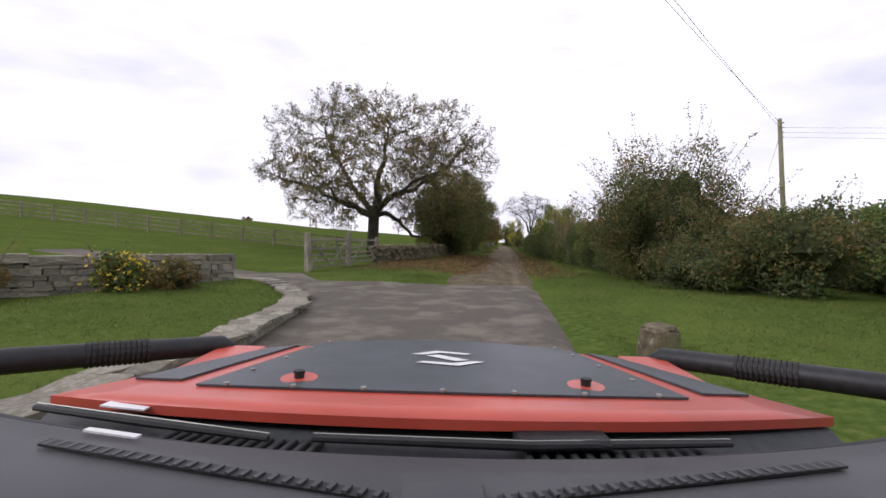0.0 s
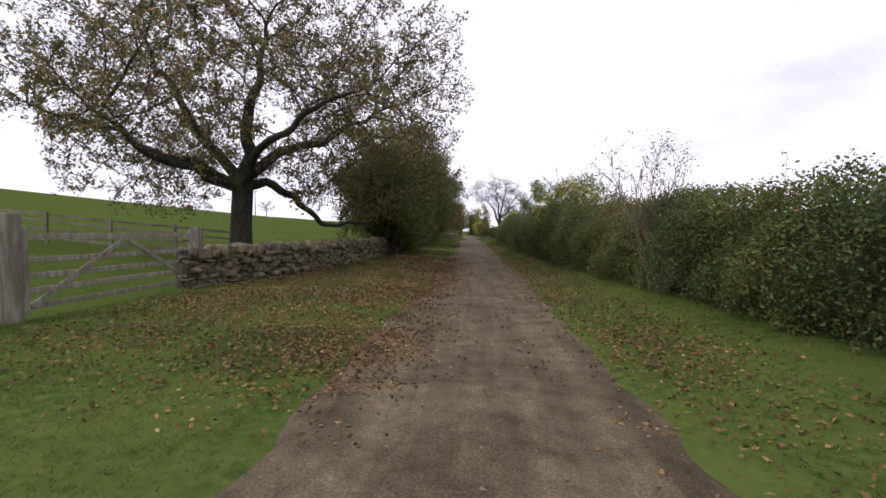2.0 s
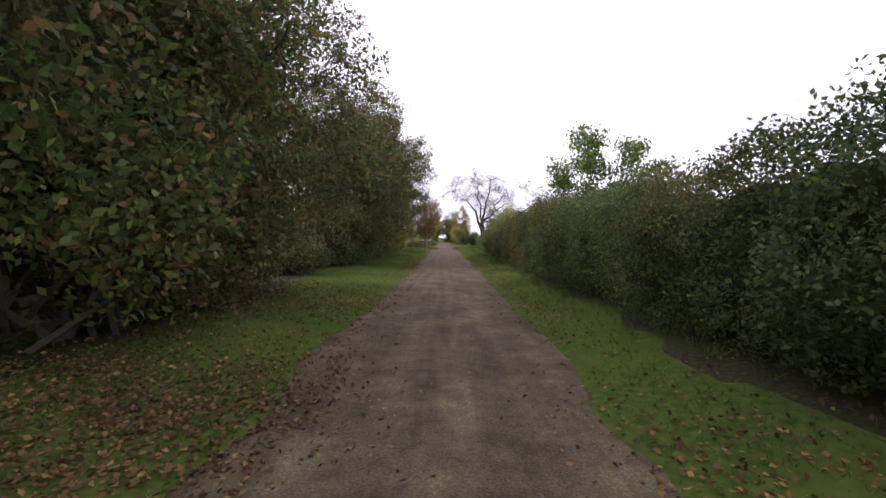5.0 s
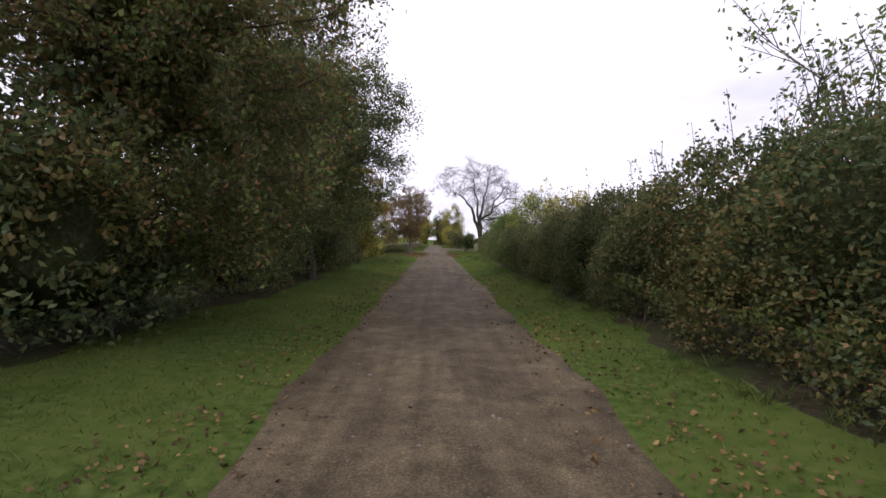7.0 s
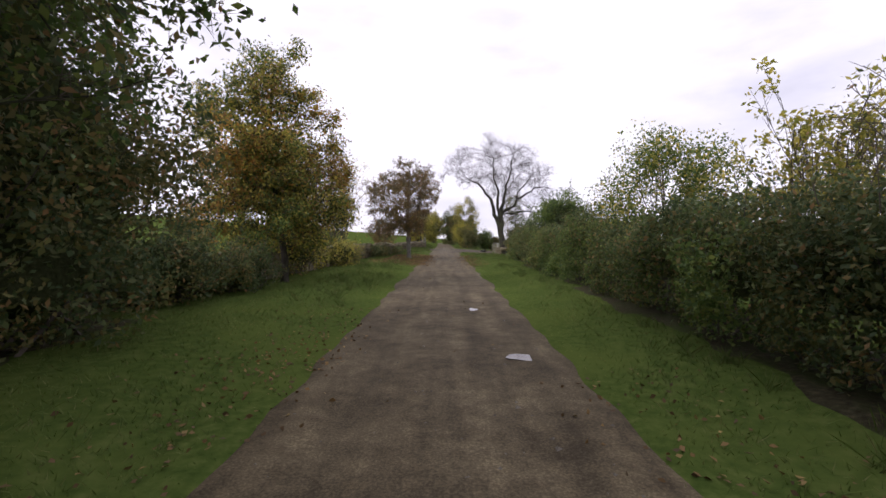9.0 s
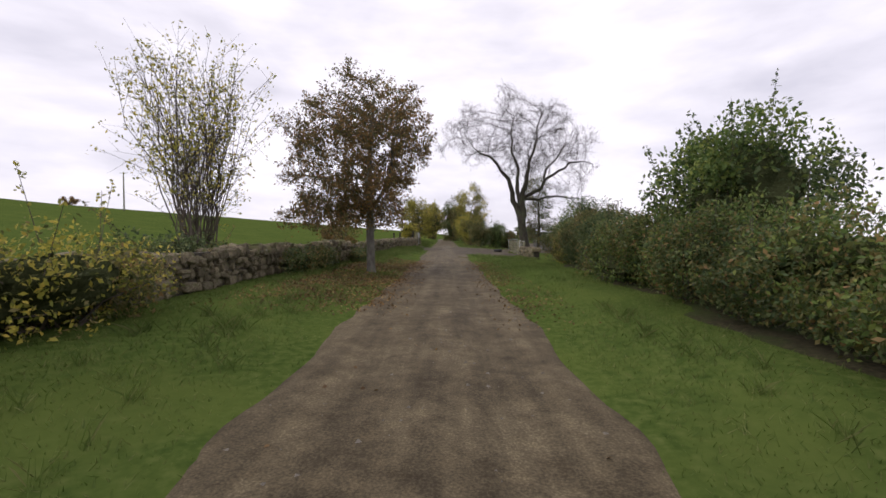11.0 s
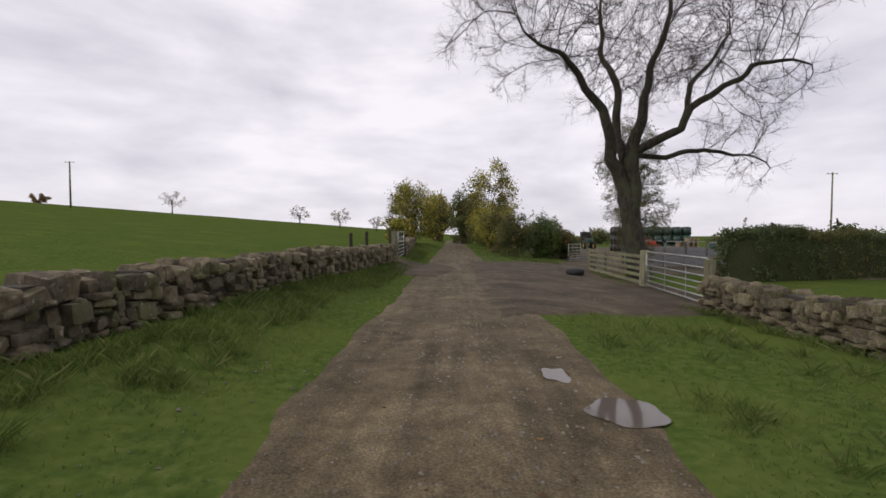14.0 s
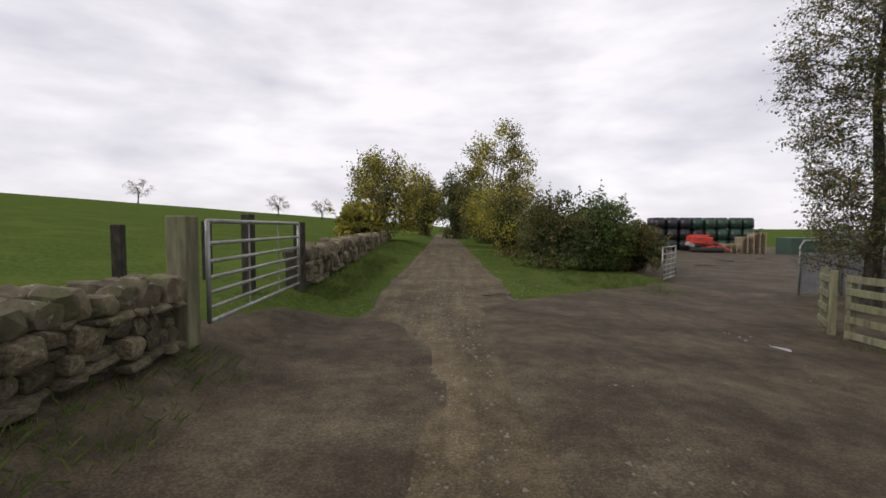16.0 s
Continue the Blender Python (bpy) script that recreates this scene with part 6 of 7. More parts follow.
# trees on the skyline
for k, (x, y, h, r) in enumerate([(-134, 293, 10.0, 5.5), (-73, 293, 8.5, 4.5), (-54, 293, 8.5, 4.5), (-38, 300, 6.5, 4.0), (-168, 262, 4.6, 3.6)]):
    tree("skyline_tree", x, y, h, h * 0.3, 0.3, (0, 0, h * 0.62), (r, r, h * 0.42), L_BROWN, "distant bare tree standing on the hill's skyline", leaves=250 if k < 4 else 2500, leaf_len=0.22, limbs=9, branches=6, twigs=5, seed=700 + k, low=-0.3, bare=2, group="skyline trees")
for k, (x, y, r, h) in enumerate([(24, 205, 4, 5), (40, 215, 5, 4.5), (60, 220, 5, 4), (84, 230, 6, 4), (110, 215, 6, 4), (66, 168, 2.5, 5.5), (72, 170, 2.4, 4.5)]):
    bush("field_shrub", x, y, r, h, [L_OLIVE, L_DARK], "distant dark field shrub", 3000, 0.25, 740 + k, 8, 0.1)


# ---------------------------------------------------------------- the farmyard
M_WRAP = [surface("green_bale_wrap", [(0.3, (0.018, 0.040, 0.028)), (0.7, (0.035, 0.065, 0.045))], 2.0, rough=0.35, bump=0.3, depth=0.01, axes=(1, 1, 6), vary=0.25),
          surface("black_bale_wrap", [(0.3, (0.012, 0.012, 0.014)), (0.7, (0.03, 0.03, 0.034))], 2.0, rough=0.35, bump=0.3, depth=0.01, axes=(1, 1, 6), vary=0.25)]
M_RED = surface("red_machine_paint", [(0.3, (0.42, 0.03, 0.02)), (0.7, (0.55, 0.05, 0.03))], 6.0, (0.25, 0.05, 0.03), 2.0, 0.45, 0.1, 0.003)
M_PALLET = surface("raw_pallet_wood", [(0.3, (0.26, 0.20, 0.13)), (0.7, (0.42, 0.34, 0.23))], 8.0, rough=0.9, vary=0.2)
M_GREY = surface("grey_sheet", [(0.3, (0.20, 0.20, 0.20)), (0.7, (0.32, 0.32, 0.32))], 5.0, rough=0.55, bump=0.1)
M_GREENBOX = surface("dark_green_sheet", [(0.3, (0.03, 0.06, 0.045)), (0.7, (0.05, 0.09, 0.065))], 5.0, rough=0.5, bump=0.1)
M_RUBBER = surface("black_rubber", [(0.3, (0.014, 0.014, 0.014)), (0.7, (0.03, 0.03, 0.03))], 20.0, rough=0.7, bump=0.3)
M_YELLOW = surface("yellow_paint", [(0.3, (0.55, 0.36, 0.03)), (0.7, (0.66, 0.45, 0.05))], 6.0, rough=0.5, bump=0.1)


def bale_mesh(mat):
    bm = bmesh.new()
    bmesh.ops.create_cone(bm, cap_ends=True, segments=20, radius1=0.62, radius2=0.62, depth=1.12)
    bmesh.ops.bevel(bm, geom=[ed for ed in bm.edges if abs(ed.verts[0].co.z - ed.verts[1].co.z) < 0.01], offset=0.10, segments=3, affect="EDGES")
    for v in bm.verts:
        v.co.x *= 1 + 0.02 * math.sin(v.co.z * 9)
        v.co.y *= 1 + 0.02 * math.sin(v.co.z * 9)
    me = bpy.data.meshes.new("silage_bale")
    bm.to_mesh(me)
    bm.free()
    me.materials.append(mat)
    me.polygons.foreach_set("use_smooth", [True] * len(me.polygons))
    return me


BALES = [bale_mesh(m) for m in M_WRAP]
yrng = np.random.RandomState(77)
for row in range(2):
    for tier in range(3):
        for k in range(8 - row):
            if tier == 2 and row == 1 and k > 5:
                continue
            x, y = 21.3 + 1.25 * k + 0.1 * row, 150.5 + 1.3 * row
            ob = new("silage_bale", BALES[0 if k > 2 + tier % 2 else 1])
            ob.location = (x + yrng.uniform(-0.05, 0.05), y + yrng.uniform(-0.05, 0.05), gz(25, 150) + 0.55 + 1.10 * tier)
            ob.rotation_euler = (0, 0, yrng.uniform(0, 6.28))
            tagged(ob, "wrapped round silage bale, dark green or black, in a stack", "silage bale", "stack of silage bales")


def pallet_stack(x, y, n):
    z0 = gz(x, y)
    for k in range(n):
        top = empty("pallet", x + yrng.uniform(-0.04, 0.04), y, z0 + 0.145 * k, "pale wooden pallet in a stack", "pallet", "stacked pallets")
        for a in (-0.5, -0.25, 0, 0.25, 0.5):
            Shape().box((0, a * 0.9, 0.125), (1.2, 0.13, 0.022)).to("board", M_PALLET, top)
        for a in (-0.55, 0, 0.55):
            Shape().box((a, 0, 0.06), (0.09, 1.0, 0.10)).to("bearer", M_PALLET, top)


pallet_stack(28.6, 148.6, 11)
pallet_stack(29.9, 148.8, 14)
pallet_stack(26.8, 148.2, 6)


def red_machine(x, y):
    z0 = gz(x, y)
    top = empty("farm_implement", x, y, z0, "red tractor-mounted farm implement parked in the yard", "farm machine")
    s = Shape().box((-0.6, 0, 1.15), (1.9, 1.2, 0.75), Matrix.Rotation(0.08, 4, "Y"), 0.08)
    s.box((-0.6, 0, 1.58), (1.5, 0.9, 0.2), None, 0.06)
    s.to("hopper", M_RED, top)
    Shape().tube([(-1.6, -0.7, 0.35), (0.5, -0.7, 0.6), (1.7, -0.7, 0.25)], 0.10, 8).tube([(0.4, -0.7, 1.0), (1.7, -0.7, 0.2)], 0.08, 8).to("frame", M_RED, top)
    Shape().tube([(-1.8, -0.75, 0.28), (1.2, -0.75, 0.28)], 0.24, 14).to("roller", M_RUBBER, top, "dark packer roller")
    Shape().box((-1.7, -0.4, 0.75), (0.7, 0.5, 0.35), Matrix.Rotation(0.4, 4, "Y"), 0.05).to("guard", M_GREY, top, "pale grey guard")
    for a in (-1.2, -0.4, 0.4):
        Shape().tube([(a, -0.75, 0.95), (a + 0.1, -0.8, 0.1)], 0.04, 6).to("tine", M_RUBBER, top)


red_machine(24.3, 147.6)


def tractor(x, y):
    z0 = gz(x, y)
    top = empty("tractor", x, y, z0, "dark farm tractor with yellow wheel rims parked in the yard", "tractor")
    Shape().box((0, -0.5, 1.25), (0.8, 1.9, 0.6), None, 0.1).to("bonnet", M_GREENBOX, top)
    Shape().box((0, 0.9, 1.9), (1.3, 1.3, 1.3), None, 0.12).to("cab", M_RUBBER, top)
    for dx, dy, r, w in ((-0.75, 1.0, 0.75, 0.42), (0.75, 1.0, 0.75, 0.42), (-0.7, -1.1, 0.5, 0.3), (0.7, -1.1, 0.5, 0.3)):
        tyre = Shape().tube([(dx - w / 2, dy, r), (dx - w * 0.4, dy, r), (dx + w * 0.4, dy, r), (dx + w / 2, dy, r)], [r * 0.9, r, r, r * 0.9], 18).to("tyre", M_RUBBER, top)
        Shape().tube([(-0.02 + dx - w / 2, dy, r), (dx + w / 2 + 0.02, dy, r)], r * 0.5, 14).to("rim", M_YELLOW, tyre)


tractor(19.6, 158.0)

# lidded green container and a pale livestock trailer
box = empty("steel_container", 35.2, 150.0, gz(35.2, 150), "low dark green steel container on the yard", "container")
Shape().box((0, 0, 0.85), (3.6, 2.0, 1.7), None, 0.05).to("body", M_GREENBOX, box)
for k in range(9):
    Shape().box((-1.6 + 0.4 * k, -1.02, 0.85), (0.10, 0.06, 1.6), None, 0.01).to("rib", M_GREENBOX, box)
trailer = empty("livestock_trailer", 38.6, 148.5, gz(38.6, 148.5), "pale grey livestock trailer with an open end", "trailer")
Shape().box((0, 0, 1.45), (2.0, 3.4, 1.9), None, 0.12).to("body", M_GREY, trailer)
# thin black sheet on the closed body stands for the shade inside
Shape().box((0.2, -1.72, 1.35), (1.2, 0.04, 1.5), None, 0.01).to("doorway_shade", M_RUBBER, trailer, "black sheet for the shaded open end")
for dx in (-0.95, 0.95):
    t_ = Shape().tube([(dx - 0.1, 0.2, 0.34), (dx + 0.1, 0.2, 0.34)], 0.34, 14).to("tyre", M_RUBBER, trailer)
    Shape().tube([(dx - 0.12, 0.2, 0.34), (dx + 0.12, 0.2, 0.34)], 0.17, 12).to("rim", M_STEEL, t_)


def hurdle(x, y, ang, label="galvanised sheep hurdle in a pen"):
    top = empty("sheep_hurdle", x, y, gz(x, y) + 0.03, label, "hurdle", "sheep pen hurdles")
    top.rotation_euler = (0, 0, ang)
    Shape().tube([(0, 0, 0), (0, 0, 1.35), (0.12, 0, 1.5), (1.2, 0, 1.5), (1.32, 0, 1.35), (1.32, 0, 0)], 0.03, 8).to("frame", M_STEEL, top, smooth=True)
    Shape().box((0.66, 0, 0.62), (1.28, 0.02, 1.1)).to("sheet", M_GREY, top, "dull grey sheeted panel")


for k in range(5):
    hurdle(9.7 + 1.4 * k, 119.1 + 0.25 * k, 0.18)
old_tyre = Shape()
TYRE_RING = [(0.20, 0.03), (0.30, 0.0), (0.355, 0.05), (0.37, 0.12), (0.355, 0.20), (0.30, 0.25), (0.20, 0.22), (0.19, 0.12)]
for k in range(28):
    a_ = 2 * math.pi * k / 28
    old_tyre.v += [(r_ * math.cos(a_), r_ * math.sin(a_), z_) for r_, z_ in TYRE_RING]
old_tyre.f = [(k * 8 + i, (k + 1) % 28 * 8 + i, (k + 1) % 28 * 8 + (i + 1) % 8, k * 8 + (i + 1) % 8) for k in range(28) for i in range(8)]
tyre_thing = old_tyre.to("old_tyre", M_RUBBER, smooth=True)
tyre_thing.location = (4.85, 111.3, gz(4.85, 111.3) + 0.015)
tagged(tyre_thing, "worn black rubber tyre lying on the gravel by the fence", "tyre")

# ---------------------------------------------------------------- puddles
m, t, b = material("puddle_water", 0.06)
b.inputs["Base Color"].default_value = (0.10, 0.085, 0.07, 1)
b.inputs["IOR"].default_value = 1.33
b.inputs["Specular IOR Level"].default_value = 1.0
M_WATER = m


def puddle(x, y, rx, ry, seed, lift=0.005):
    rng = np.random.RandomState(seed)
    n = 28
    v, f = [(0, 0, 0)], []
    amp = [rng.uniform(-0.1, 0.1) for _ in range(4)]
    for k in range(n):
        a = 2 * math.pi * k / n
        q = 1 + sum(amp[j] * math.sin((j + 2) * a + seed) for j in range(4))
        v.append((rx * q * math.cos(a), ry * q * math.sin(a), 0))
    f = [(0, 1 + k, 1 + (k + 1) % n) for k in range(n)]
    ob = mesh_object("puddle", v, f, M_WATER)
    z = float(lane_z(np.array(x), np.array(y))) if abs(x) < 2 else gz(x, y) + 0.012
    ob.location = (x, y, z + lift)
    tagged(ob, "shallow rain puddle reflecting the sky on the lane", "puddle", "puddles")
    ob["kind"] = "structure"


for k, (x, y, rx, ry) in enumerate([(1.28, 97.0, 0.30, 0.28), (0.95, 97.9, 0.14, 0.22), (1.9, 110.1, 0.26, 0.34), (4.6, 113.2, 0.16, 0.14), (1.45, 106.5, 0.20, 0.22), (0.95, 62.6, 0.22, 0.14), (0.55, 66.0, 0.10, 0.16),
                                    (1.1, 116.5, 0.35, 0.2), (13, 130, 1.2, 0.7), (17, 134, 1.6, 0.6), (22, 139, 1.5, 0.7), (12, 136, 0.9, 0.6)]):
    puddle(x, y, rx, ry, 900 + k, 0.004)

# ---------------------------------------------------------------- grass blades, fallen leaves, loose stones
def scatter(rng, n, x0, x1, y0, y1):
    return rng.uniform(x0, x1, n), rng.uniform(y0, y1, n)


def blades(name, regions, high, label, seed):
    rng = np.random.RandomState(seed)
    out = []
    for x0, x1, y0, y1, per in regions:
        n = int(abs(x1 - x0) * (y1 - y0) * per)
        x, y = scatter(rng, n, x0, x1, y0, y1)
        patch = waves(x, y, 1.5, 61) * 0.5 + waves(x, y, 5.0, 62) * 0.3
        off = np.abs(x - lane_middle(y)) - lane_half(y)
        ok = (apron_inside(x, y) < -0.02) & (shade_mould_inside(x, y) < 0.12) & (yard_inside(x, y) < 0.0) & (rng.uniform(size=n) < np.clip(0.8 + patch, 0.35, 1) * smooth_step(-0.12, 0.35, off))
        x, y, patch, off = x[ok], y[ok], patch[ok], off[ok]
        h = high * rng.uniform(0.4, 1.3, len(x)) * (1 + 0.6 * patch) * (0.55 + 0.45 * smooth_step(0.0, 0.8, off))
        a = rng.uniform(0, 6.28, len(x))
        w = 0.0055 * rng.uniform(0.7, 1.4, len(x))
        base = np.stack([x, y, ground_z(x, y) - 0.008], 1)
        side = np.stack([np.cos(a) * w, np.sin(a) * w, 0 * a], 1)
        lean = np.stack([rng.normal(size=len(x)) * 0.7 * h, rng.normal(size=len(x)) * 0.7 * h, h * 0.9], 1)
        out.append(np.stack([base - side, base + side, base + lean], 1))
    tri = np.concatenate(out)
    n = len(tri)
    me = bpy.data.meshes.new(name)
    me.vertices.add(n * 3)
    me.vertices.foreach_set("co", np.ascontiguousarray(tri, dtype=np.float32).ravel())
    me.loops.add(n * 3)
    me.loops.foreach_set("vertex_index", np.arange(n * 3, dtype=np.int32))
    me.polygons.add(n)
    me.polygons.foreach_set("loop_start", np.arange(0, n * 3, 3, dtype=np.int32))
    me.polygons.foreach_set("loop_total", np.full(n, 3, dtype=np.int32))
    me.materials.append(L_BLADE)
    me.update(calc_edges=True)
    return tagged(new(name, me), label, "grass", kind="stuff")


blades("grass", [(-5.0, -1.3, 14, 60, 400), (1.2, 3.6, 4, 60, 400), (-5.0, -1.3, 60, 112, 430), (1.2, 4.4, 60, 104, 430), (-3.2, -1.2, 112, 136, 500), (1.2, 5.5, 114, 136, 450), (-8.0, -3.2, 2, 12.5, 500), (3.6, 7.0, 4, 14, 400), (-7.2, -2.0, 12.5, 20, 450)],
       0.06, "short green grass growing on the lane verges", 71)


def rough_grass(seed):
    """Longer, paler grass in tufts at the foot of the walls and gates."""
    rng = np.random.RandomState(seed)
    out = []
    for xa, xb, y0, y1, n in [(-3.4, -2.3, 97, 104, 240), (-2.8, -1.9, 104, 111.5, 260), (-2.6, -1.9, 115, 124, 140), (-3.7, -2.6, 90, 97, 170), (-3.6, -1.9, 66, 82, 120), (1.8, 4.4, 92, 101, 90), (4.9, 5.4, 96.5, 103.5, 90), (-5.0, -4.6, 27, 42, 60), (3.4, 6.8, 118.5, 123, 110), (-4.3, -3.6, 82, 92, 70), (2.5, 3.0, 30, 80, 130), (5.9, 6.25, 108.5, 114, 60)]:
        for _ in range(n):
            y = rng.uniform(y0, y1)
            x = rng.uniform(xa, xb)
            k = rng.randint(14, 30)
            h = rng.uniform(0.06, 0.19, k)
            a = rng.uniform(0, 6.28, k)
            bx, by = x + rng.normal(size=k) * 0.05, y + rng.normal(size=k) * 0.05
            base = np.stack([bx, by, ground_z(bx, by) - 0.01], 1)
            side = np.stack([np.cos(a), np.sin(a), 0 * a], 1) * 0.0035
            tip = base + np.stack([rng.normal(size=k) * 0.55 * h, rng.normal(size=k) * 0.55 * h, h], 1)
            mid = base + (tip - base) * 0.55 + np.array([0, 0, 1]) * (h * 0.12)[:, None]
            out.append(np.stack([base - side, base + side, mid + side * 0.8, tip], 1))
    ob = quad_object("rough_grass", np.concatenate(out), L_BLADE)
    return tagged(ob, "longer tufts of grass at the foot of walls and hedges", "grass", kind="stuff")


rough_grass(73)


def litter(name, spots, label, seed):
    rng = np.random.RandomState(seed)
    pts = []
    for x0, x1, y0, y1, per in spots:
        n = int(abs(x1 - x0) * (y1 - y0) * per)
        x, y = scatter(rng, n, x0, x1, y0, y1)
        d = waves(x, y, 1.3, 81) * 0.5 + waves(x, y, 4.0, 82) * 0.35
        off = np.abs(x - lane_middle(y))
        edge = smooth_step(0.25, 1.4, off)
        fade = smooth_step(0, 1.2, x - x0) * smooth_step(0, 1.0, x1 - x) * smooth_step(0, 2.5, y - y0) * smooth_step(0, 2.5, y1 - y)
        ok = rng.uniform(size=n) < np.clip(0.55 + d, 0.05, 1) * (0.12 + 0.88 * edge) * (0.15 + 0.85 * fade)
        x, y, off = x[ok], y[ok], off[ok]
        z = np.where(off < lane_half(y), lane_z(x, y), ground_z(x, y)) + rng.uniform(0.006, 0.05, len(x)) * np.where(off < lane_half(y), 0.3, 1)
        pts.append(np.stack([x, y, z], 1))
    q = leaf_quads(rng, np.concatenate(pts), 0.024, 0.016, 0.7)
    ob = quad_object(name, q, L_LITTER)
    return tagged(ob, label, "fallen leaves", kind="stuff")


litter("leaf_litter", [(-6.8, 0.4, 16.5, 36, 700), (-3.6, -0.4, 16, 36, 700), (-5.0, -0.6, 32, 44, 300), (0.5, 3.0, 15, 36, 620), (0.9, 2.6, 36, 62, 300), (-2.6, -0.9, 44, 66, 160), (-3.0, -1.0, 40, 66, 60), (-4.2, -0.5, 79, 94, 800), (0.8, 2.4, 78, 94, 420), (-1.3, 1.3, 14, 100, 9)],
       "brown fallen leaves lying on the verge and lane", 91)


def loose_stones(seed):
    rng = np.random.RandomState(seed)
    v, f = [], []
    spots = [(-1.3, 1.3, 14, 100, 6), (-1.4, 1.4, 96, 124, 34), (1.0, 6.8, 103, 122, 22), (-2.2, -1.2, 92, 110, 10), (-0.5, 0.5, 86, 124, 50), (-2.4, 0.4, 112, 116, 20)]
    for x0, x1, y0, y1, per in spots:
        n = int((x1 - x0) * (y1 - y0) * per)
        for x, y in zip(*scatter(rng, n, x0, x1, y0, y1)):
            z = float(lane_z(np.array(x), np.array(y))) if abs(x) < 1.4 else gz(x, y) + 0.01
            s = 0.010 + 0.022 * rng.uniform() ** 3
            base = len(v)
            o = [(1, 0, 0), (-0.5, 0.87, 0), (-0.5, -0.87, 0), (0.1, 0.1, 0.75), (0, 0, -0.6)]
            a = rng.uniform(0, 6.28)
            for px, py, pz in o:
                k = s * rng.uniform(0.7, 1.3)
                v.append((x + k * (px * math.cos(a) - py * math.sin(a)), y + k * (px * math.sin(a) + py * math.cos(a)), z + k * pz * 0.8))
            f += [(base, base + 1, base + 3), (base + 1, base + 2, base + 3), (base + 2, base, base + 3), (base + 1, base, base + 4), (base + 2, base + 1, base + 4), (base, base + 2, base + 4)]
    ob = mesh_object("loose_gravel", v, f, surface("gravel_stone", [(0.3, (0.10, 0.088, 0.07)), (0.7, (0.22, 0.20, 0.165))], 3.0, rough=0.9, bump=0))
    return tagged(ob, "loose pale gravel stones on the lane", "gravel", kind="stuff")


loose_stones(93)


# ---------------------------------------------------------------- the car in which the drive begins
M_CAR_RED = surface("faded_red_paint", [(0.3, (0.40, 0.060, 0.036)), (0.7, (0.50, 0.085, 0.055))], 4.0, (0.36, 0.07, 0.05), 3.0, 0.34, 0.05, 0.001, gloss=0.55)
M_PLASTIC = surface("grey_dash_plastic", [(0.3, (0.045, 0.045, 0.05)), (0.7, (0.06, 0.06, 0.066))], 160.0, (0.07, 0.07, 0.075), 4.0, 0.5, 0.25, 0.0006)
M_BLACK = surface("black_trim", [(0.3, (0.010, 0.011, 0.012)), (0.7, (0.022, 0.024, 0.025))], 40.0, rough=0.5, bump=0.1, depth=0.001)
M_COWL = surface("grey_cowl_plastic", [(0.3, (0.024, 0.028, 0.030)), (0.7, (0.042, 0.048, 0.050))], 60.0, rough=0.55, bump=0.15, depth=0.001)
M_WHITE = surface("white_film", [(0.3, (0.55, 0.56, 0.56)), (0.7, (0.70, 0.70, 0.70))], 300.0, rough=0.5, bump=0.1, depth=0.0005)
m, t, b = material("checker_plate", 0.45)
vor = node(t, "ShaderNodeTexBrick", Scale=26.0, Mortar_Size=0.12)
t.links.new(place(t), vor.inputs["Vector"])
t.links.new(ramp(t, grain(t, place(t), 12.0), [(0.3, (0.028, 0.036, 0.042)), (0.7, (0.052, 0.062, 0.070))]), b.inputs["Base Color"])
relief(t, b, vor.outputs["Fac"], 0.35, 0.002)
M_CHECKER = m

car = empty("car", 0, 0, gz(0, 0.3), "small red off-road car with dark bonnet plates standing on the asphalt", "car")
car.rotation_euler = (0, radians(1.35), radians(8.04))
car.location.x -= 0.025


def bonnet_at(u, v, lift=0.0):
    """A place on the bonnet: u -1..1 across it, v 0..1 from the windscreen to the nose."""
    rear, front = 0.712 + 0.115 * u * u, 1.54 - 0.10 * u * u
    return ((0.765 - 0.20 * v) * u, rear + v * (front - rear), 1.078 - 0.052 * v - 0.022 * u * u - 0.05 * max(0, v - 0.93) / 0.07 * 0.4 + lift)


def bonnet_patch(name, us, vs, lift, thick, mat, label=""):
    """A plate that follows the bonnet; us: left and right edge at the windscreen end and at the nose."""
    nu, nv = 16, 12
    s = Shape()
    for d in (0, -thick):
        for j in range(nv + 1):
            q = j / nv
            v = vs[0] + (vs[1] - vs[0]) * q
            lo, hi = us[0] + (us[2] - us[0]) * q, us[1] + (us[3] - us[1]) * q
            for i in range(nu + 1):
                s.v.append(bonnet_at(lo + (hi - lo) * i / nu, v, lift + d))
    n = (nu + 1) * (nv + 1)
    for j in range(nv):
        for i in range(nu):
            a = j * (nu + 1) + i
            s.f.append((a, a + 1, a + nu + 2, a + nu + 1))
            s.f.append((n + a, n + a + nu + 1, n + a + nu + 2, n + a + 1))
    ring = [i for i in range(nu + 1)] + [j * (nu + 1) + nu for j in range(1, nv + 1)] + [nv * (nu + 1) + i for i in range(nu - 1, -1, -1)] + [j * (nu + 1) for j in range(nv - 1, 0, -1)]
    for a, b2 in zip(ring, ring[1:] + ring[:1]):
        s.f.append((b2, a, n + a, n + b2))
    return s.to(name, mat, car, label)


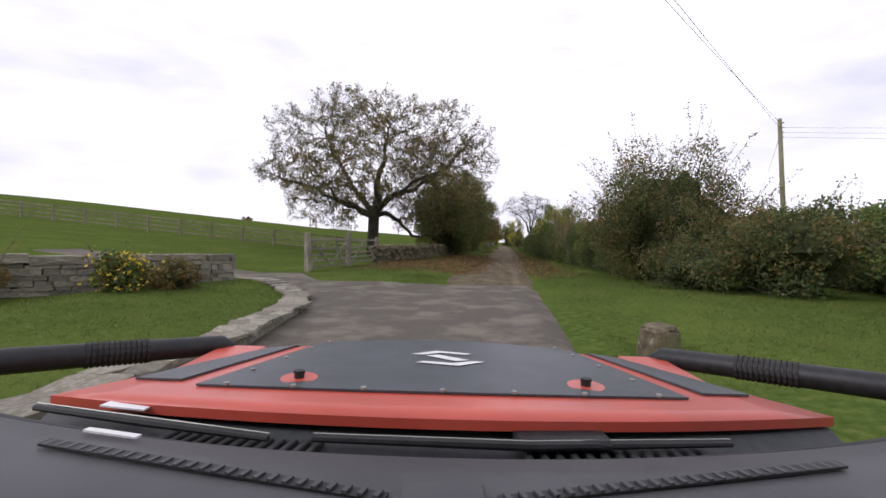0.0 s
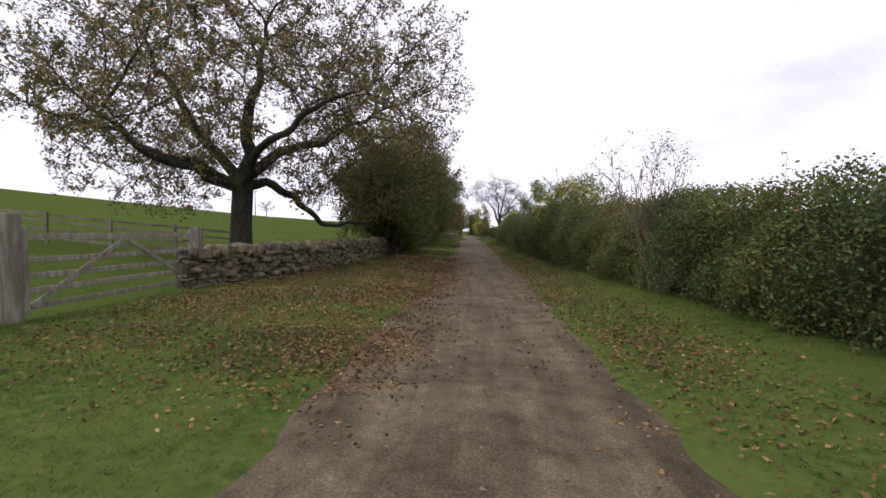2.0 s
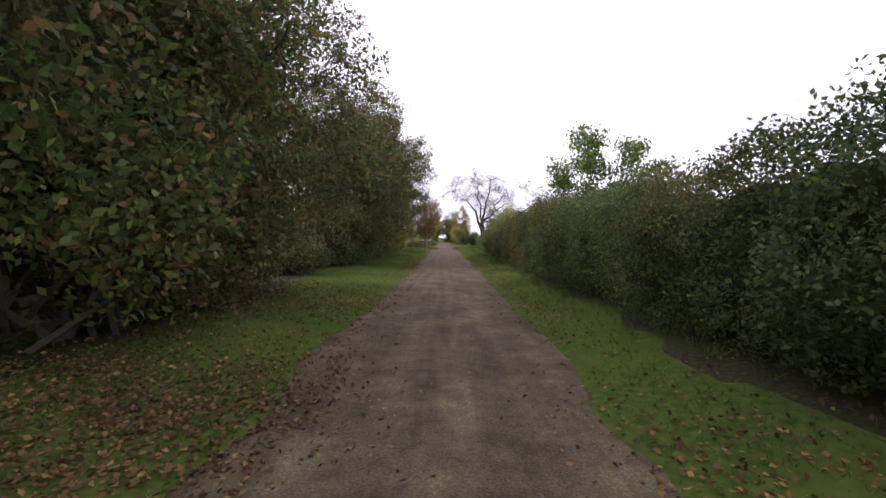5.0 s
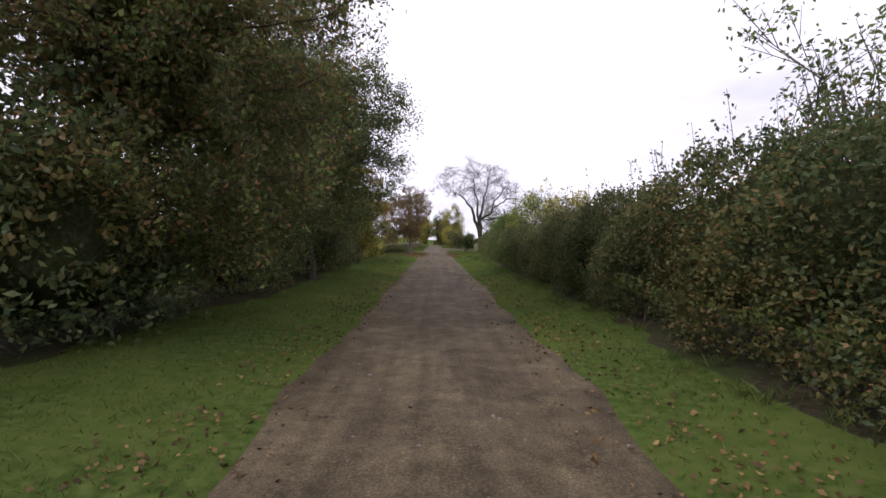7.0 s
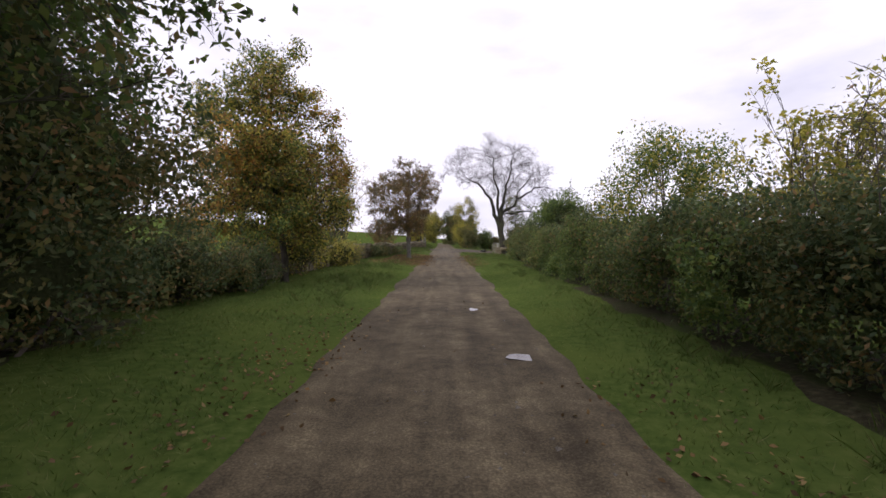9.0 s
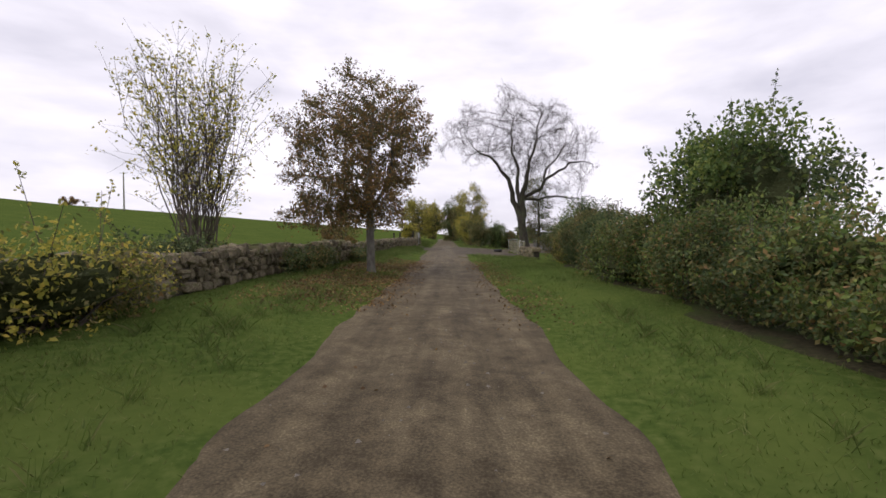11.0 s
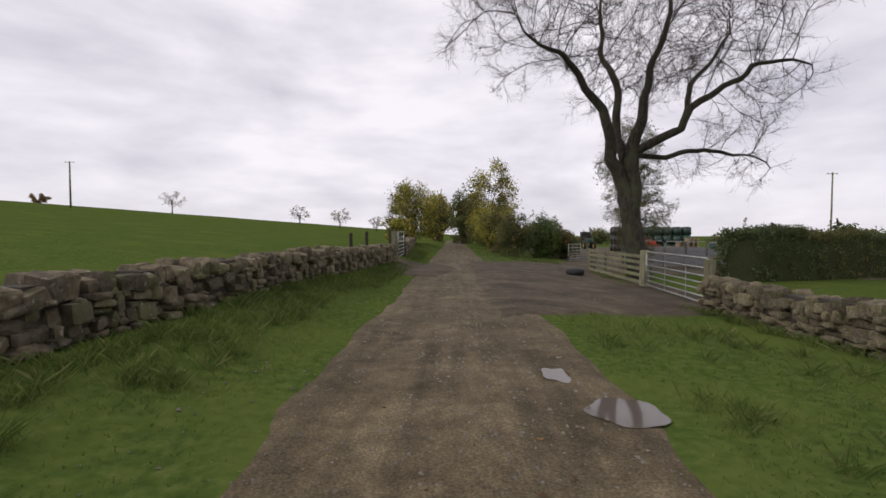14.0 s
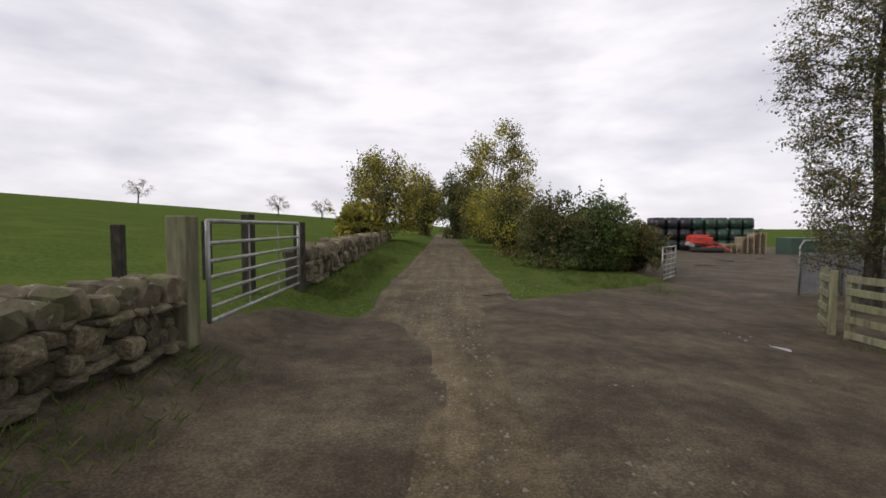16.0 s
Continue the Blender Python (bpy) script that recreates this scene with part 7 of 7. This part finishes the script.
bonnet = bonnet_patch("bonnet", (-1, 1, -1, 1), (0, 1), 0.0, 0.018, M_CAR_RED, "faded red painted bonnet")
bonnet.data.polygons.foreach_set("use_smooth", [len(p.vertices) == 4 and abs(p.normal.z) > 0.5 for p in bonnet.data.polygons])
plate = bonnet_patch("bonnet_plate", (-0.71, 0.71, -0.71, 0.74), (0.17, 0.985), 0.006, 0.005, M_CHECKER, "dark grey checker plate")
for sgn in (-1, 1):
    bonnet_patch("side_plate", tuple(sorted((sgn * 0.80, sgn * 0.96))) + tuple(sorted((sgn * 0.83, sgn * 0.985))), (0.22, 0.97), 0.006, 0.005, M_CHECKER, "dark grey checker plate strip")
    cx, cy, cz = bonnet_at(sgn * 0.445, 0.26, 0.008)
    pin = Shape().tube([(cx, cy, cz - 0.004), (cx, cy, cz)], 0.040, 24).to("bonnet_pin", M_CAR_RED, car, "red recess with a black pin")
    Shape().tube([(cx, cy, cz - 0.002), (cx, cy, cz + 0.016)], 0.011, 12).tube([(cx - 0.012, cy, cz + 0.012), (cx + 0.012, cy, cz + 0.012)], 0.004, 6).to("pin", M_BLACK, pin)
for u in (-0.62, -0.42, -0.22, 0.0, 0.2, 0.4, 0.62):
    x_, y_, z_ = bonnet_at(u, 0.175, 0.0075)
    Shape().tube([(x_, y_, z_ - 0.002), (x_, y_, z_ + 0.003)], 0.006, 8).to("bolt", M_STEEL, car)
for sgn in (-1, 1):
    for v in (0.35, 0.55, 0.75, 0.92):
        x_, y_, z_ = bonnet_at(sgn * 0.655, v, 0.0075)
        Shape().tube([(x_, y_, z_ - 0.002), (x_, y_, z_ + 0.003)], 0.006, 8).to("bolt", M_STEEL, car)

# plain slanted white shapes on the plate
for pts in ([(-0.105, 0.030), (-0.030, 0.072), (0.080, 0.050), (0.060, 0.036), (-0.015, 0.050), (-0.070, 0.026)], [(-0.060, 0.018), (-0.025, 0.030), (0.065, -0.018), (0.025, -0.030)],
            [(0.105, -0.030), (0.030, -0.072), (-0.080, -0.050), (-0.060, -0.036), (0.015, -0.050), (0.070, -0.026)]):
    s = Shape()
    for x_, y_ in pts:
        p_ = bonnet_at(x_ / 0.68 + 0.015, 0.56 + 1.35 * y_ / 0.84, 0.0085)
        s.v.append(p_)
    s.f.append(tuple(range(len(pts))))
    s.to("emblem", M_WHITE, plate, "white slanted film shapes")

# cowl, wipers and the grille of the air intake
s = Shape()
rows_ = [(0.76, 1.050), (0.715, 1.045), (0.665, 1.020), (0.595, 1.030)]
for y_, z_ in rows_:
    for i in range(17):
        u = -1 + i / 8
        s.v.append((0.76 * u, y_ + 0.115 * u * u, z_ - 0.012 * u * u))
for j in range(3):
    for i in range(16):
        a = j * 17 + i
        s.f.append((a + 17, a + 18, a + 1, a))
s.to("cowl", M_COWL, car, "dark grey cowl below the windscreen")
for k in range(26):
    x_ = -0.47 + 0.0215 * k if k < 13 else 0.14 + 0.025 * (k - 13)
    u = x_ / 0.76
    Shape().box((x_, 0.655 + 0.115 * u * u, 1.034 - 0.012 * u * u), (0.011, 0.085, 0.016), Matrix.Rotation(-0.25 if k < 13 else 0.1, 4, "Z"), 0.002).to("louvre", M_COWL, car)
for pts, steel in (([(-0.21, 0.685, 1.052), (0.14, 0.672, 1.055), (0.49, 0.715, 1.048)], True), ([(-0.74, 0.77, 1.055), (-0.50, 0.72, 1.055), (-0.28, 0.68, 1.052)], True)):
    arm = Shape().tube(pts, [0.006, 0.008, 0.005], 8).to("wiper", M_BLACK, car, "black windscreen wiper")
    Shape().tube([(a, b2 + 0.004, c + 0.007) for a, b2, c in pts], 0.0014, 6).to("spine", M_STEEL, arm)
Shape().box((0.20, 0.705, 1.052), (0.16, 0.05, 0.018), None, 0.006).to("wiper_hub", M_BLACK, car)
Shape().box((-0.575, 0.772, 1.062), (0.09, 0.024, 0.003), Matrix.Rotation(-0.15, 4, "Z")).to("label_film", M_WHITE, car, "pale label strip")

# dashboard with its air slots
s = Shape()
prof = [(0.590, 1.058), (0.575, 1.082), (0.50, 1.098), (0.40, 1.106), (0.16, 1.10), (0.10, 1.05), (0.09, 0.75)]
for y_, z_ in prof:
    for i in range(21):
        u = -1 + i / 10
        s.v.append((0.79 * u, y_ + 0.115 * u * u * (y_ > 0.2), z_))
for j in range(len(prof) - 1):
    for i in range(20):
        a = j * 21 + i
        s.f.append((a, a + 1, a + 22, a + 21))
dash = s.to("dashboard", M_PLASTIC, car, "dark grey grained plastic dashboard")
dash.data.polygons.foreach_set("use_smooth", [True] * len(dash.data.polygons))
Shape().tube([(0.76 * (-1 + i / 10), 0.598 + 0.115 * (-1 + i / 10) ** 2, 1.058) for i in range(21)], 0.011, 8).to("windscreen_seal", M_BLACK, car)
for sgn in (-1, 1):
    a_, b_ = Vector((sgn * 0.515, 0.545, 1.102)), Vector((sgn * 0.06, 0.445, 1.1055))
    m_, d_ = (a_ + b_) / 2, b_ - a_
    slot = Shape().box(m_, (d_.length, 0.016, 0.003), Matrix.Rotation(math.atan2(d_.y, d_.x), 4, "Z")).to("air_slot", M_BLACK, car, "black windscreen air slot")
    for k in range(26):
        q = a_ + d_ * ((k + 0.5) / 26)
        Shape().box((q.x, q.y, q.z + 0.002), (0.006, 0.014, 0.003), Matrix.Rotation(sgn * 0.35, 4, "Z")).to("slat", M_PLASTIC, slot)
Shape().box((-0.47, 0.600, 1.092), (0.09, 0.010, 0.003), Matrix.Rotation(-0.2, 4, "Z")).to("number_film", M_WHITE, car, "small white strip on the dashboard")
Shape().box((0.0, 0.42, 1.1065), (0.09, 0.10, 0.004), None, 0.0015).to("speaker_cover", M_PLASTIC, car)

# black ribbed tubes beside the bonnet
for sgn in (-1, 1):
    pts = [(sgn * 0.735, 1.53, 0.970), (sgn * 0.775, 1.50, 0.992), (sgn * 1.15, 1.12, 1.030), (sgn * 1.40, 0.82, 1.055), (sgn * 1.50, 0.55, 1.06)]
    tube_ = Shape().tube(pts, [0.014, 0.034, 0.035, 0.035, 0.035], 14).to("wing_tube", M_BLACK, car, "black tube beside the bonnet with a ribbed sleeve", True)
    for k in range(12):
        q = Vector(pts[1]) + (Vector(pts[2]) - Vector(pts[1])) * (0.42 + 0.025 * k)
        w = (Vector(pts[2]) - Vector(pts[1])).normalized()
        Shape().tube([q - w * 0.004, q + w * 0.004], 0.038, 12).to("rib", M_RUBBER, tube_)
    Shape().tube([pts[4], (sgn * 0.84, 0.42, 1.06)], 0.02, 8).to("tube_bracket", M_BLACK, car)
    Shape().tube([(sgn * 0.735, 1.53, 0.970), (sgn * 0.60, 1.53, 0.90)], 0.015, 8).to("tube_bracket", M_BLACK, car)

# body, cabin and wheels
for sgn in (-1, 1):
    Shape().box((sgn * 0.70, 1.05, 0.74), (0.20, 0.98, 0.50), None, 0.03).to("wing", M_CAR_RED, car)
    Shape().box((sgn * 0.80, -0.65, 0.72), (0.06, 2.35, 0.66), None, 0.02).to("side_panel", M_CAR_RED, car)
    for y0_, y1_ in ((0.50, 0.10), (-0.75, -0.80), (-1.85, -1.75)):
        Shape().tube([(sgn * 0.79, y0_, 1.03), (sgn * 0.68, y1_, 1.66)], 0.035, 8).to("pillar", M_CAR_RED, car)
Shape().box((0, -0.83, 1.69), (1.44, 1.95, 0.06), None, 0.025).to("roof", M_CAR_RED, car)
Shape().box((0, -1.86, 0.75), (1.56, 0.06, 0.75), None, 0.02).to("tailgate", M_CAR_RED, car)
Shape().box((0, -0.2, 0.42), (1.5, 3.3, 0.08), None, 0.02).to("floor_pan", M_BLACK, car)
grille = Shape().box((0, 1.53, 0.78), (1.28, 0.06, 0.36), None, 0.02).to("grille", M_BLACK, car)
for k in range(5):
    Shape().box((-0.28 + 0.14 * k, 1.565, 0.78), (0.05, 0.02, 0.28), None, 0.006).to("bar", M_BLACK, grille)
for sgn in (-1, 1):
    lamp = Shape().tube([(sgn * 0.50, 1.55, 0.80), (sgn * 0.50, 1.585, 0.80)], 0.085, 20).to("headlight", M_STEEL, car, "round headlight")
Shape().box((0, 1.62, 0.50), (1.5, 0.14, 0.16), None, 0.04).to("bumper", M_BLACK, car)
for sgn in (-1, 1):
    for y_ in (1.08, -1.20):
        tyre = Shape().tube([(sgn * 0.62, y_, 0.34), (sgn * 0.64, y_, 0.34), (sgn * 0.80, y_, 0.34), (sgn * 0.82, y_, 0.34)], [0.31, 0.345, 0.345, 0.31], 24).to("tyre", M_RUBBER, car)
        Shape().tube([(sgn * 0.80, y_, 0.34), (sgn * 0.825, y_, 0.34)], 0.20, 16).to("rim", M_STEEL, tyre)
